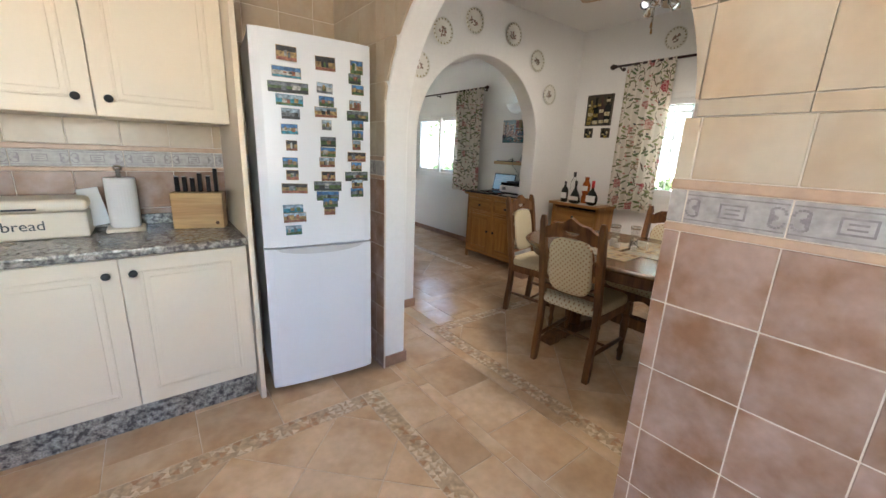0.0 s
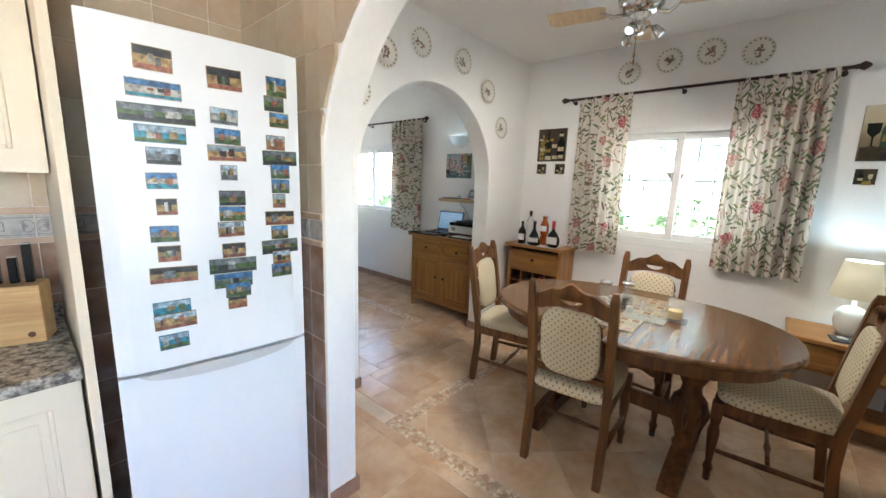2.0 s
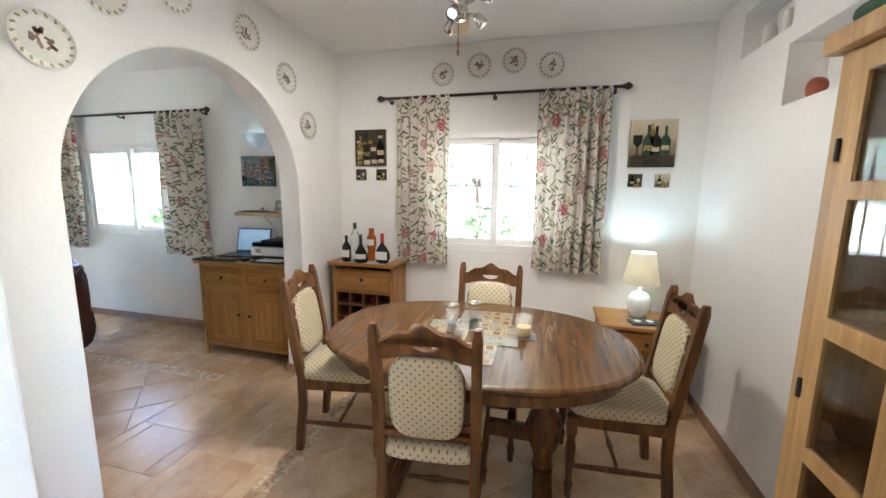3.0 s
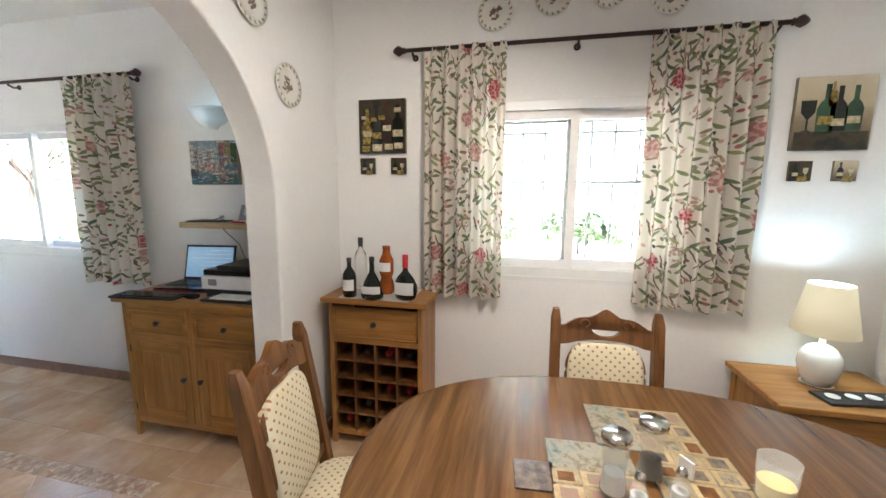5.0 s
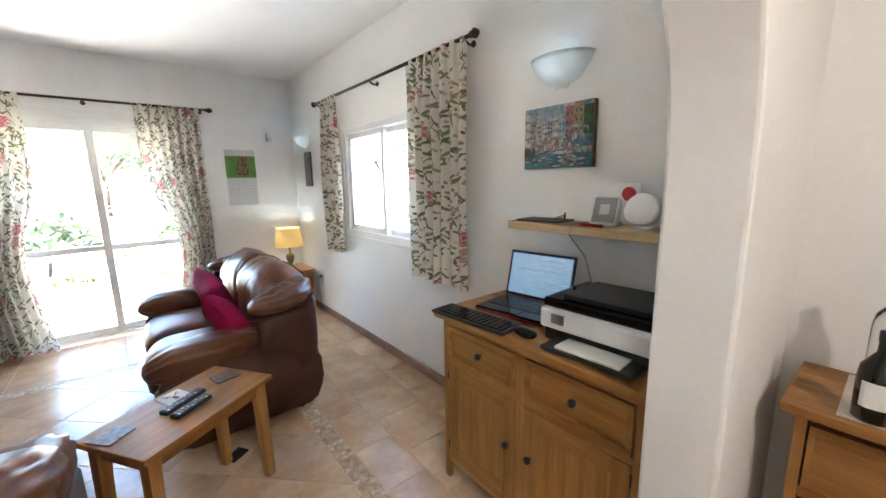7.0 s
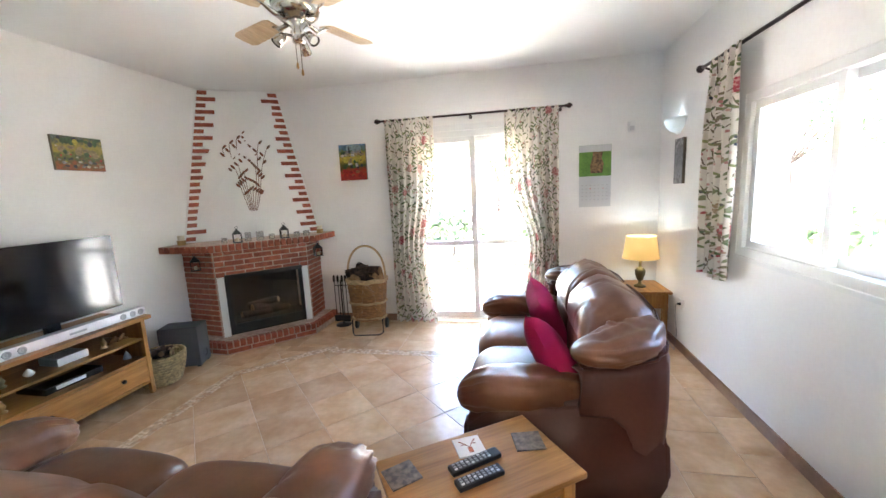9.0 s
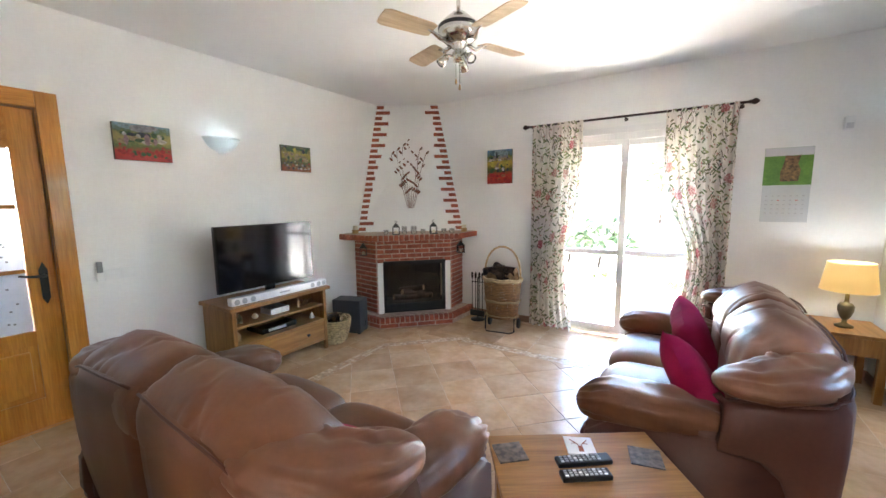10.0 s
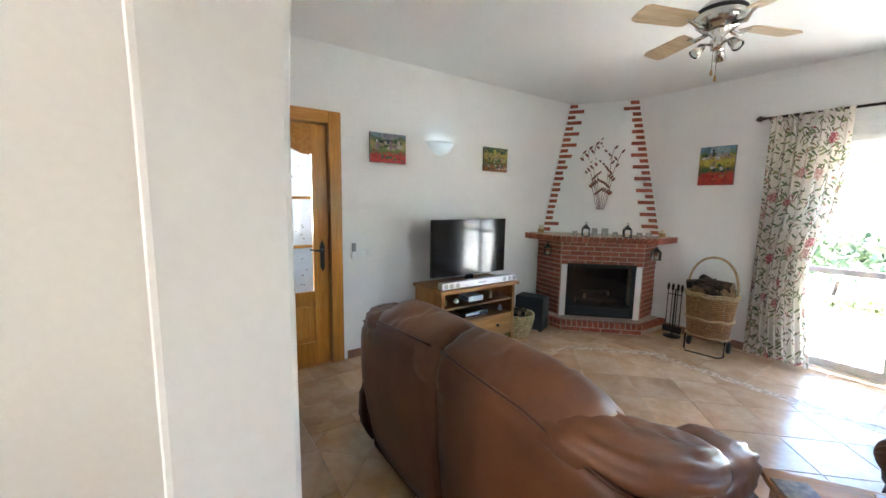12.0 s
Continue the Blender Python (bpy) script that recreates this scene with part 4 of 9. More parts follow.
def panel_door(name, w, h, parent, x, y, z, material, knob=None, label=""):
    """A cabinet door with a raised moulded field; its face looks to -y."""
    bm = B((0, w, 0, .019, 0, h), bev=.003)
    d = part(name, bm, material, parent, label)
    d.location = (x, y, z)
    f = .062
    bm = bmesh.new()
    for a, b in (((f, f + .012), (f, h - f)), ((w - f - .012, w - f), (f, h - f)), ((f + .012, w - f - .012), (f, f + .012)), ((f + .012, w - f - .012), (h - f - .012, h - f))):
        box(bm, a[0], a[1], -.004, .001, b[0], b[1], bev=.0025, seg=1)
    part("moulding", bm, material, d)
    part("field", B((f + .03, w - f - .03, -.003, .001, f + .03, h - f - .03), bev=.002, seg=1), material, d)
    if knob:
        k = part("knob", LA([(.006, 0), (.006, .012), (.015, .017), (.016, .024), (.010, .029), (0.0, .030)], 14), M["black"], d, "round black knob", smooth=True)
        k.matrix_basis = pose(knob[0], -.0, knob[1], 90)
    return d


bc = thing("base_cabinet", "cream kitchen base cabinet with two panelled doors", "kitchen cabinet", 0, 0, 0)
part("body", B((-.34, .632, 2.12, 2.64, .15, .868)), M["cream"], bc)
part("end_panel", B((-.362, -.341, 2.10, 2.64, 0, .868)), M["cream"], bc)
panel_door("cabinet_door", .482, .70, bc, -.338, 2.10, .158, M["cream"], (.44, .635))
panel_door("cabinet_door", .482, .70, bc, .148, 2.10, .158, M["cream"], (.042, .635))
part("plinth", B((-.34, .632, 2.17, 2.19, 0, .148)), M["granite"], bc, "grey granite plinth")
wt = thing("worktop", "speckled grey and beige granite worktop", "worktop", 0, 0, .869)
bm = bmesh.new()
box(bm, -.385, .636, 2.065, 2.640, 0, .036, bev=.010, seg=3)
part("slab", bm, M["granite"], wt)
part("upstand", B((-.385, .636, 2.622, 2.640, .0365, .09), bev=.003), M["granite"], wt)
wc = thing("wall_cabinet", "cream kitchen wall cabinet with two panelled doors", "kitchen cabinet", 0, 0, 1.43)
part("body", B((-.335, .634, 2.285, 2.64, 0, .80)), M["cream"], wc)
panel_door("cabinet_door", .482, .80, wc, -.333, 2.263, 0, M["cream"], (.43, .07))
panel_door("cabinet_door", .482, .80, wc, .153, 2.263, 0, M["cream"], (.045, .07))
tp = thing("tall_side_panel", "tall cream panel between the cabinets and the fridge", "panel", 0, 0, 0)
part("panel", B((.640, .664, 2.085, 2.64, 0, 2.60), bev=.002), M["cream"], tp)

# fridge
fr = thing("fridge_freezer", "white fridge freezer covered with picture magnets", "fridge", .705, 2.068, 0, -6.5)
fr_w = .555
part("body", B((.004, fr_w - .004, .055, .52, .03, 1.845), bev=.006), M["white"], fr)


def fridge_door(name, z0, z1):
    bm = bmesh.new()
    n = 14
    pts = [(fr_w * i / n, -0.016 * math.sin(math.pi * i / n) ** 0.6 if 0 < i < n else 0.004) for i in range(n + 1)]
    prism(bm, [(x, -y) for x, y in pts] + [(fr_w, -.05), (0, -.05)], z1 - z0, Matrix(((1, 0, 0, 0), (0, 0, -1, 0), (0, 1, 0, z0), (0, 0, 0, 1))))
    bmesh.ops.recalc_face_normals(bm, faces=bm.faces)
    return part(name, bm, M["white"], fr)


fridge_door("fridge_door", .845, 1.845)
fridge_door("freezer_door", .05, .835)
part("gasket", B((.01, fr_w - .01, .042, .056, .05, 1.84)), M["grey"], fr)
for a in (.03, fr_w - .06):
    for b in (.08, .44):
        part("foot", B((a, a + .03, b, b + .04, 0, .03)), M["grey"], fr)
bm = bmesh.new()
n = 20
prism(bm, [(.05 + .455 * i / n, .838 - .038 * math.sin(math.pi * i / n) ** .5) for i in range(n + 1)], .006, Matrix.Translation((0, -.024, 0)))
part("handle_recess", bm, M["silver"], fr, "grey curved grip")
lid = part("red_tray", B((.03, .30, .06, .30, 1.8455, 1.862), bev=.004), M["red"], fr, "flat red tray on top")
MAG = ((.15, (1.75, 1.67, 1.605, 1.55, 1.49, 1.42, 1.345, 1.265, 1.205, 1.14, 1.035, .995, .93), (70, 100, 140, 95, 65, 60, 40, 55, 45, 95, 75, 85, 60)),
       (.325, (1.73, 1.62, 1.56, 1.51, 1.45, 1.37, 1.32, 1.27, 1.20, 1.15, 1.10, 1.065, 1.025), (75, 60, 58, 85, 38, 60, 60, 60, 55, 110, 90, 60, 45)),
       (.478, (1.735, 1.68, 1.63, 1.555, 1.505, 1.46, 1.41, 1.36, 1.30, 1.25, 1.20, 1.16, 1.115), (52, 50, 50, 48, 90, 50, 48, 34, 78, 45, 98, 48, 55)))
rm = random.Random(5)
for k_, v_ in {"blue": (.09, .27, .60), "pale": (.42, .55, .68), "teal": (.05, .30, .42), "green": (.10, .17, .06), "slate": (.20, .22, .25), "ochre": (.46, .30, .13), "brick": (.38, .14, .09), "white": (.60, .58, .54), "dark": (.05, .05, .055)}.items():
    M["mg_" + k_] = mat("magnet_" + k_, v_, .4, vary=.3, scale=60, fine=220, bump=0, rnd=.2)
MAGSETS = [("blue", "ochre", "green"), ("pale", "slate", "dark"), ("blue", "white", "teal"), ("slate", "green", "dark"), ("pale", "ochre", "brick"), ("dark", "ochre", "brick"), ("blue", "slate", "green"), ("pale", "teal", "green"), ("white", "brick", "slate"), ("pale", "white", "slate")]
for cx, zs, ws in MAG:
    for i, (z, w) in enumerate(zip(zs, ws)):
        w = w / 790
        h = .048 if i else .062
        x = min(fr_w - .045, cx + rm.uniform(-.008, .008))
        cell = -.0165 * math.sin(math.pi * max(.02, min(.98, x / fr_w))) ** .6
        th = .0025 + .001 * (i % 2)
        sky, mid, low = rm.choice(MAGSETS)
        g = part("picture_magnet", B((-w / 2, w / 2, -th, 0, -h / 2, h / 2)), M["mg_" + mid], fr)
        part("printed_sky", B((-w / 2 + .002, w / 2 - .002, -th - .0004, -th + .0002, h * .12, h / 2 - .002)), M["mg_" + sky], g)
        part("printed_ground", B((-w / 2 + .002, w / 2 - .002, -th - .0004, -th + .0002, -h / 2 + .002, -h * rm.uniform(.1, .3))), M["mg_" + low], g)
        for q in range(3):
            u = rm.uniform(-.38, .2) * w
            part("printed_patch", B((u, u + w * rm.uniform(.1, .25), -th - .0008, -th - .0003, -h * .2 + rm.uniform(-.005, .005), h * rm.uniform(.05, .3))), M["mg_" + rm.choice(("white", "brick", "slate", "ochre", "dark", "green"))], g)
        g.matrix_basis = pose(x, cell, z, 0, rm.uniform(-1.5, 1.5), (x / fr_w - .5) * 7)

# things on the worktop
bb = thing("bread_bin", "cream enamel bread bin with black lettering", "bread bin", -.155, 2.50, .9055)
bm = bmesh.new()
box(bm, -.205, .205, -.105, .105, 0, .115, bev=.012, seg=3)
part("bin", bm, M["cream"], bb, smooth=False)
bm = bmesh.new()
box(bm, -.210, .210, -.110, .110, .117, .172, bev=.026, seg=4)
part("lid", bm, M["cream"], bb)
part("lid_handle", B((-.05, .05, -.119, -.111, .128, .136), bev=.002), M["black"], bb)
fc = bpy.data.curves.new("lettering", "FONT")
fc.body, fc.size, fc.extrude, fc.align_x = "bread", .058, .0006, "CENTER"
lt = new("lettering", fc)
lt.parent = bb
lt.matrix_basis = pose(0.0, -.1062, .042, 90)
lt.data.materials.append(M["black"])

kr = thing("kitchen_roll_holder", "kitchen roll on a cream and steel stand", "kitchen roll", .175, 2.50, .9055)
part("base", B((-.075, .075, -.075, .075, 0, .018), bev=.006), M["cream"], kr)
part("roll", LA([(.02, .02), (.059, .02), (.061, .03), (.061, .245), (.059, .255), (.02, .255)], 32), M["paper"], kr, smooth=False)
part("rod", LA([(.009, .256), (.009, .288), (.017, .293), (.019, .305), (.013, .312), (0, .313)], 16), M["chrome"], kr, smooth=True)
sh = part("loose_sheet", B((-.135, -.054, .02, .024, .03, .21), bev=.001, seg=1), M["paper"], kr)
sh.matrix_basis = pose(0, .01, .012, 0, -9, 0)
kb = thing("knife_block", "beech knife block with six black knives", "knife block", .485, 2.44, .9055, -17)
part("block", B((-.115, .115, -.05, .05, 0, .185), bev=.006), M["block"], kb)
for i in range(6):
    h = (.075, .075, .07, .095, .08, .12)[i]
    k = part("knife", B((-.010, .010, -.011, .011, .186, .186 + h), bev=.004), M["blackgloss"], kb)
    k.location.x = -.088 + .034 * i + (.004 if i > 3 else 0)
    part("bolster", B((-.0085, .0085, -.0095, .0095, .1862 + h, .190 + h)), M["chrome"], k)
part("stamp", LA([(.009, 0), (.009, .0012)], 14, pose(.085, -.0502, .03, 90)), M["darkoak"], kb)

# == dining room
def chair_back_outline():
    pts = []
    n = 40
    for i in range(n + 1):
        u = i / n * 2 - 1
        z = .928 + .072 * math.cos(u * 1.45) ** 1.2 + .014 * math.cos(u * 9.0) * (1 - abs(u))
        pts.append((u * .172, z))
    return pts


def make_chair():
    c = thing("dining_chair", "carved oak dining chair with dotted cream upholstery", "chair", group="chairs round the table")
    lean = 9

    def back(z):
        return -.0 - max(0, z - .42) * math.tan(radians(lean)) - max(0, .3 - z) * .10
    for s in (-1, 1):
        zs = [0, .12, .28, .44, .60, .80, .96, 1.0]
        bm = bmesh.new()
        rings = []
        for z in zs:
            w, d = (.019, .021) if z < .98 else (.012, .014)
            y = back(z)
            rings.append([bm.verts.new((s * .187 + a, y + b, z)) for a, b in ((-w, -d), (w, -d), (w, d), (-w, d))])
        for a, b in zip(rings, rings[1:]):
            for k in range(4):
                bm.faces.new((a[k], a[(k + 1) % 4], b[(k + 1) % 4], b[k]))
        bm.faces.new(rings[0][::-1])
        bm.faces.new(rings[-1])
        bmesh.ops.bevel(bm, geom=[e for e in bm.edges if abs(e.verts[0].co.z - e.verts[1].co.z) > .01], offset=.005, segments=1, affect="EDGES")
        part("back_leg", bm, M["darkoak"], c)
        pr = [(.016, 0), (.017, .05), (.023, .07), (.018, .085), (.014, .10), (.022, .20), (.026, .27), (.018, .31), (.024, .33), (.020, .345)]
        leg = part("front_leg", LA(pr, 14, Matrix.Translation((s * .205, .42, 0))), M["darkoak"], c, smooth=True)
        part("leg_block", B((s * .205 - .024, s * .205 + .024, .396, .444, .345, .43), bev=.004), M["darkoak"], leg)
        part("side_stretcher", T([(s * .187, back(.17) + .015, .17), (s * .195, .20, .17), (s * .205, .40, .17)], [.011, .015, .011], 8), M["darkoak"], c, smooth=True)
        part("side_rail", P([(-.0, .375), (.40, .375), (.40, .43), (0, .43)], .02, Matrix.Translation((0, 0, 0)) @ pose(s * .195 + .01, .01, 0, 0, 0, 90)), M["darkoak"], c)
    part("cross_stretcher", T([(-.187, .20, .17), (-.05, .20, .17), (0, .20, .17), (.05, .20, .17), (.187, .20, .17)], [.009, .010, .016, .010, .009], 8), M["darkoak"], c, smooth=True)
    bm = bmesh.new()
    o = [(-.18 + .36 * i / 24, .375 - .012 * math.cos(i / 24 * 6.28 * 2)) for i in range(25)]
    prism(bm, o + [(.18, .43), (-.18, .43)], .02, Matrix.Translation((0, .41, 0)))
    part("front_rail", bm, M["darkoak"], c)
    bm = bmesh.new()
    puff(bm, (0, .20, .455), (.44, .47, .085), .45, .32, 36, 14)
    for v in bm.verts:
        v.co.x *= 1 - .10 * (1 - (v.co.y + .03) / .46)
    part("seat", uvmap(bm, lambda q: (q.x, q.y - .8 * (.5 * .085 + .455 - q.z) * (1 if q.y > .2 else -1) * (abs(q.y - .2) > .19)) if abs(q.x) < .17 or abs(q.y - .2) > .2 else (q.x + .8 * (.4975 - q.z) * (1 if q.x > 0 else -1), q.y)), M["uph"], c, "cream dotted seat", smooth=True)
    # back: crest with an oval hole, shield frame and pad
    tilt = Matrix.Translation((0, back(.44) + .0, .44)) @ Matrix.Rotation(radians(lean), 4, "X") @ Matrix.Translation((0, 0, -.44))
    top = chair_back_outline()
    hole = [(.054 * math.cos(a), .940 + .032 * math.sin(a)) for a in [math.pi * k / 12 for k in range(24)]]
    bm = bmesh.new()
    lo = [(-.172, .868), (-.14, .872), (-.11, .882), (-.06, .892), (0, .895), (.06, .892), (.11, .882), (.14, .872), (.172, .868)]
    # upper half above the hole, lower half below it
    up = [p for p in hole if p[1] >= .9399]
    dn = [p for p in hole if p[1] <= .9401]
    up.sort(key=lambda p: p[0])
    dn.sort(key=lambda p: p[0])
    prism(bm, [(-.172, .940)] + up + [(.172, .940)] + top[::-1], .024)
    prism(bm, lo + [(.172, .9398)] + dn[::-1] + [(-.172, .9398)], .024)
    bmesh.ops.recalc_face_normals(bm, faces=bm.faces)
    bmesh.ops.transform(bm, matrix=tilt @ Matrix.Translation((0, -.012, 0)), verts=bm.verts)
    cr = part("crest_rail", bm, M["darkoak"], c, "carved crest rail with an oval grip hole")
    for s in (-1, 1):
        t = [(s * (.075 + .022 * math.cos(a) * (1 - a / 9)), .935 + .022 * math.sin(a) * (1 - a / 9)) for a in [k * .6 for k in range(9)]]
        bm = T([(x, .013, z + .018) for x, z in t], .0035, 5)
        bmesh.ops.transform(bm, matrix=tilt, verts=bm.verts)
        part("carving", bm, M["darkoak"], cr)

    def shield(k, grow=0.0):
        pts = []
        for i in range(k):
            a = 2 * math.pi * i / k
            x = (.136 + grow) * sgn(math.cos(a), .62)
            z = .708 + (.166 + grow) * sgn(math.sin(a), .62)
            x *= 1 + .06 * (z - .705) / .17
            pts.append((x, z))
        return pts
    ring = [(x, .004, z) for x, z in shield(48, .002)]
    bm = T(ring, .010, 8, closed=True, flat=.9)
    bmesh.ops.transform(bm, matrix=tilt, verts=bm.verts)
    part("back_frame", bm, M["darkoak"], c, smooth=True)
    bm = bmesh.new()
    puff(bm, (0, 0, .708), (.282, .062, .352), .5, .5, 36, 20)
    bmesh.ops.transform(bm, matrix=tilt, verts=bm.verts)
    part("back_pad", uvmap(bm, lambda q: (q.x, q.z)), M["uph"], c, "cream dotted back pad", smooth=True)
    bm = B((-.17, .17, -.012, .012, .525, .555), bev=.004)
    bmesh.ops.transform(bm, matrix=tilt, verts=bm.verts)
    part("lower_rail", bm, M["darkoak"], c)
    for s in (-1, 1):
        bm = T([(s * .172, 0, .60), (s * .140, 0, .585)], .010, 6)
        bmesh.ops.transform(bm, matrix=tilt, verts=bm.verts)
        part("spacer", bm, M["darkoak"], c)
    return c


ch = make_chair()
for k, (x, y, r) in enumerate(((2.895, 2.25, -170), (2.30, 1.36, -84), (3.36, 1.285, 90), (2.98, .375, 2))):
    m = pose(x, y, 0, 0, 0, r)
    if k == 0:
        ch.matrix_basis = m
    else:
        copy_thing(ch, m)

# oval table on two turned pedestals
tb = thing("dining_table", "oval dark oak pedestal dining table with a polished top", "table", 2.83, 1.27, 0)


def oval(a, b, e=.86, n=72):
    return [(a * sgn(math.cos(2 * math.pi * i / n), e), b * sgn(math.sin(2 * math.pi * i / n), e)) for i in range(n)]


def oval_solid(bm, prof, a, b):
    rings = [[bm.verts.new((x, y, z)) for x, y in oval(a - i_, b - i_)] for i_, z in prof]
    n = len(rings[0])
    for p, q in zip(rings, rings[1:]):
        for i in range(n):
            bm.faces.new((p[i], p[(i + 1) % n], q[(i + 1) % n], q[i]))
    bm.faces.new(rings[0][::-1])
    bm.faces.new(rings[-1])


bm = bmesh.new()
oval_solid(bm, ((.03, .728), (.008, .732), (.0, .742), (.004, .752), (.012, .757), (.02, .760)), .545, .765)
part("tabletop", bm, M["darkoak_y"], tb, "polished oak top with long grain")
bm = bmesh.new()
oval_solid(bm, ((.0, .660), (.0, .7275)), .49, .70)
part("apron", bm, M["darkoak"], tb)
for s in (-1, 1):
    y = s * .36
    p = part("pedestal", LA([(.05, .07), (.055, .10), (.045, .13), (.06, .20), (.085, .30), (.08, .36), (.05, .40), (.045, .44), (.075, .50), (.072, .56), (.05, .60), (.06, .66)], 20, Matrix.Translation((0, y, 0))), M["darkoak"], tb, "turned and carved pedestal", smooth=True)
    for k in range(8):
        a = k * math.pi / 4
        part("flute", T([(.056 * math.cos(a), y + .056 * math.sin(a), .18), (.086 * math.cos(a), y + .086 * math.sin(a), .30), (.074 * math.cos(a), y + .074 * math.sin(a), .37)], [.006, .014, .006], 6), M["darkoak"], p, smooth=True)
    bm = bmesh.new()
    o = [(-.34, 0), (-.24, 0), (-.22, .02), (.22, .02), (.24, 0), (.34, 0), (.34, .035), (.28, .06), (.16, .085), (.08, .10), (-.08, .10), (-.16, .085), (-.28, .06), (-.34, .035)]
    prism(bm, o, .09, Matrix.Translation((0, y - .045, 0)))
    part("sledge_foot", bm, M["darkoak"], tb)
part("stretcher", B((-.022, .022, -.34, .34, .22, .30), bev=.006), M["darkoak"], tb)

M["art_wine"] = patch_mat("still_life_ground", [(0.006, 0.006, 0.006), (0.012, 0.011, 0.010), (0.05, 0.034, 0.014), (0.010, 0.012, 0.012)], 9, 0.1, warp=.2)
M["art_pale"] = patch_mat("pale_still_life", [(0.03, 0.03, 0.025), (0.20, 0.15, 0.09), (0.50, 0.42, 0.28), (0.62, 0.55, 0.42)], 9, 0.75, warp=.25)
M["art_brown"] = mat("painted_brown", (0.06, 0.022, 0.014), 0.5, vary=0.3)
M["art_green"] = mat("painted_green", (0.03, 0.10, 0.05), 0.5, vary=0.3)
M["art_label"] = mat("painted_label", (0.60, 0.55, 0.42), 0.6, vary=0.25, scale=60, second=(0.45, 0.35, 0.15))
M["art_gold"] = mat("painted_gold", (0.40, 0.28, 0.06), 0.6, vary=0.3, scale=60)
M["art_poppy"] = patch_mat("poppy_field_painting", [(0.40, 0.02, 0.02), (0.48, 0.03, 0.02), (0.10, 0.14, 0.04), (0.35, 0.30, 0.10), (0.10, 0.14, 0.06), (0.20, 0.32, 0.42)], 22, 0.85, False, warp=.55)
M["art_garden"] = patch_mat("garden_painting", [(0.20, 0.16, 0.02), (0.30, 0.08, 0.03), (0.06, 0.09, 0.03), (0.35, 0.28, 0.05), (0.05, 0.07, 0.05), (0.28, 0.32, 0.28)], 30, 0.6, False, warp=.5)
M["art_hill"] = patch_mat("hill_village_painting", [(0.32, 0.02, 0.01), (0.50, 0.03, 0.02), (0.05, 0.08, 0.02), (0.45, 0.33, 0.05), (0.10, 0.16, 0.05), (0.12, 0.25, 0.45)], 14, 0.85, False, warp=.4)
M["art_venice"] = patch_mat("canal_painting", [(0.05, 0.16, 0.22), (0.45, 0.42, 0.38), (0.10, 0.12, 0.12), (0.50, 0.20, 0.12), (0.55, 0.50, 0.42), (0.10, 0.25, 0.33)], 26, 0.25, False)
M["art_grey"] = patch_mat("grey_print", [(0.05, 0.05, 0.05), (0.20, 0.20, 0.20), (0.10, 0.10, 0.10), (0.40, 0.40, 0.38)], 16, 0.2, False)
M["canvas"] = mat("canvas_edge", (0.20, 0.17, 0.13), 0.8)



# on the table
M["mat_a"] = patch_mat("place_mat_print", [(0.03, 0.03, 0.025), (0.13, 0.10, 0.06), (0.26, 0.23, 0.17), (0.15, 0.17, 0.15), (0.05, 0.06, 0.045)], 22, 0.0)
M["mat_cream"] = mat("mat_cream_print", (0.42, 0.31, 0.17), .4, vary=.2, scale=30, fine=120, bump=0, rnd=.15, second=(0.30, 0.22, 0.11))
for n_, (x, y, r) in enumerate(((3.06, 1.25, 92), (2.815, 1.415, 3), (2.825, 1.165, -178), (2.57, 1.285, 91))):
    w, h = .285, .215
    pm = thing("place_mat", "cork-backed place mat printed with a faded still life", "place mat", x, y, .7605, r, group="place mats on the table")
    part("mat", B((-w / 2, w / 2, -h / 2, h / 2, 0, .005), bev=.001, seg=1), M["mat_a"], pm)
    rr = random.Random(n_ + 3)
    for i in range(3):
        for j in range(3):
            cx, cy = -w / 2 + .030 + .055 * i, -h / 2 + .036 + .071 * j
            a, b = .055 / 2 * rr.uniform(.86, .97), .071 / 2 * rr.uniform(.86, .97)
            part("printed_panel", B((cx - a, cx + a, cy - b, cy + b, .0051, .0057)), M["mat_cream"], pm)
            part("printed_panel", B((cx - a * .65, cx + a * .65, cy - b * .6, cy + b * .6, .0058, .0062)), M[rr.choice(("coaster", "mat_a", "chinadec", "darkoak"))], pm)
for x, y, r in ((2.80, 1.56, 4), (2.835, 1.025, 6)):
    cs = thing("coaster", "square coaster with a mottled print", "coaster", x, y, .7605, r, group="coasters on the table")
    part("coaster_plate", B((-.05, .05, -.05, .05, 0, .005), bev=.001, seg=1), M["coaster"], cs)


def mill(x, y, fill, label):
    g = thing("grinder", label, "grinder", x, y, .7695)
    part("glass_body", LA([(.030, 0), (.031, .01), (.024, .05), (.030, .11), (.030, .125)], 20), M["vessel"], g, smooth=True)
    part("filling", LA([(.0, .004), (.027, .005), (.022, .05), (.0, .055)], 18), fill, g)
    part("cap", LA([(.031, .126), (.033, .130), (.033, .142), (.030, .147), (.0, .148)], 20), M["chrome"], g, smooth=True)


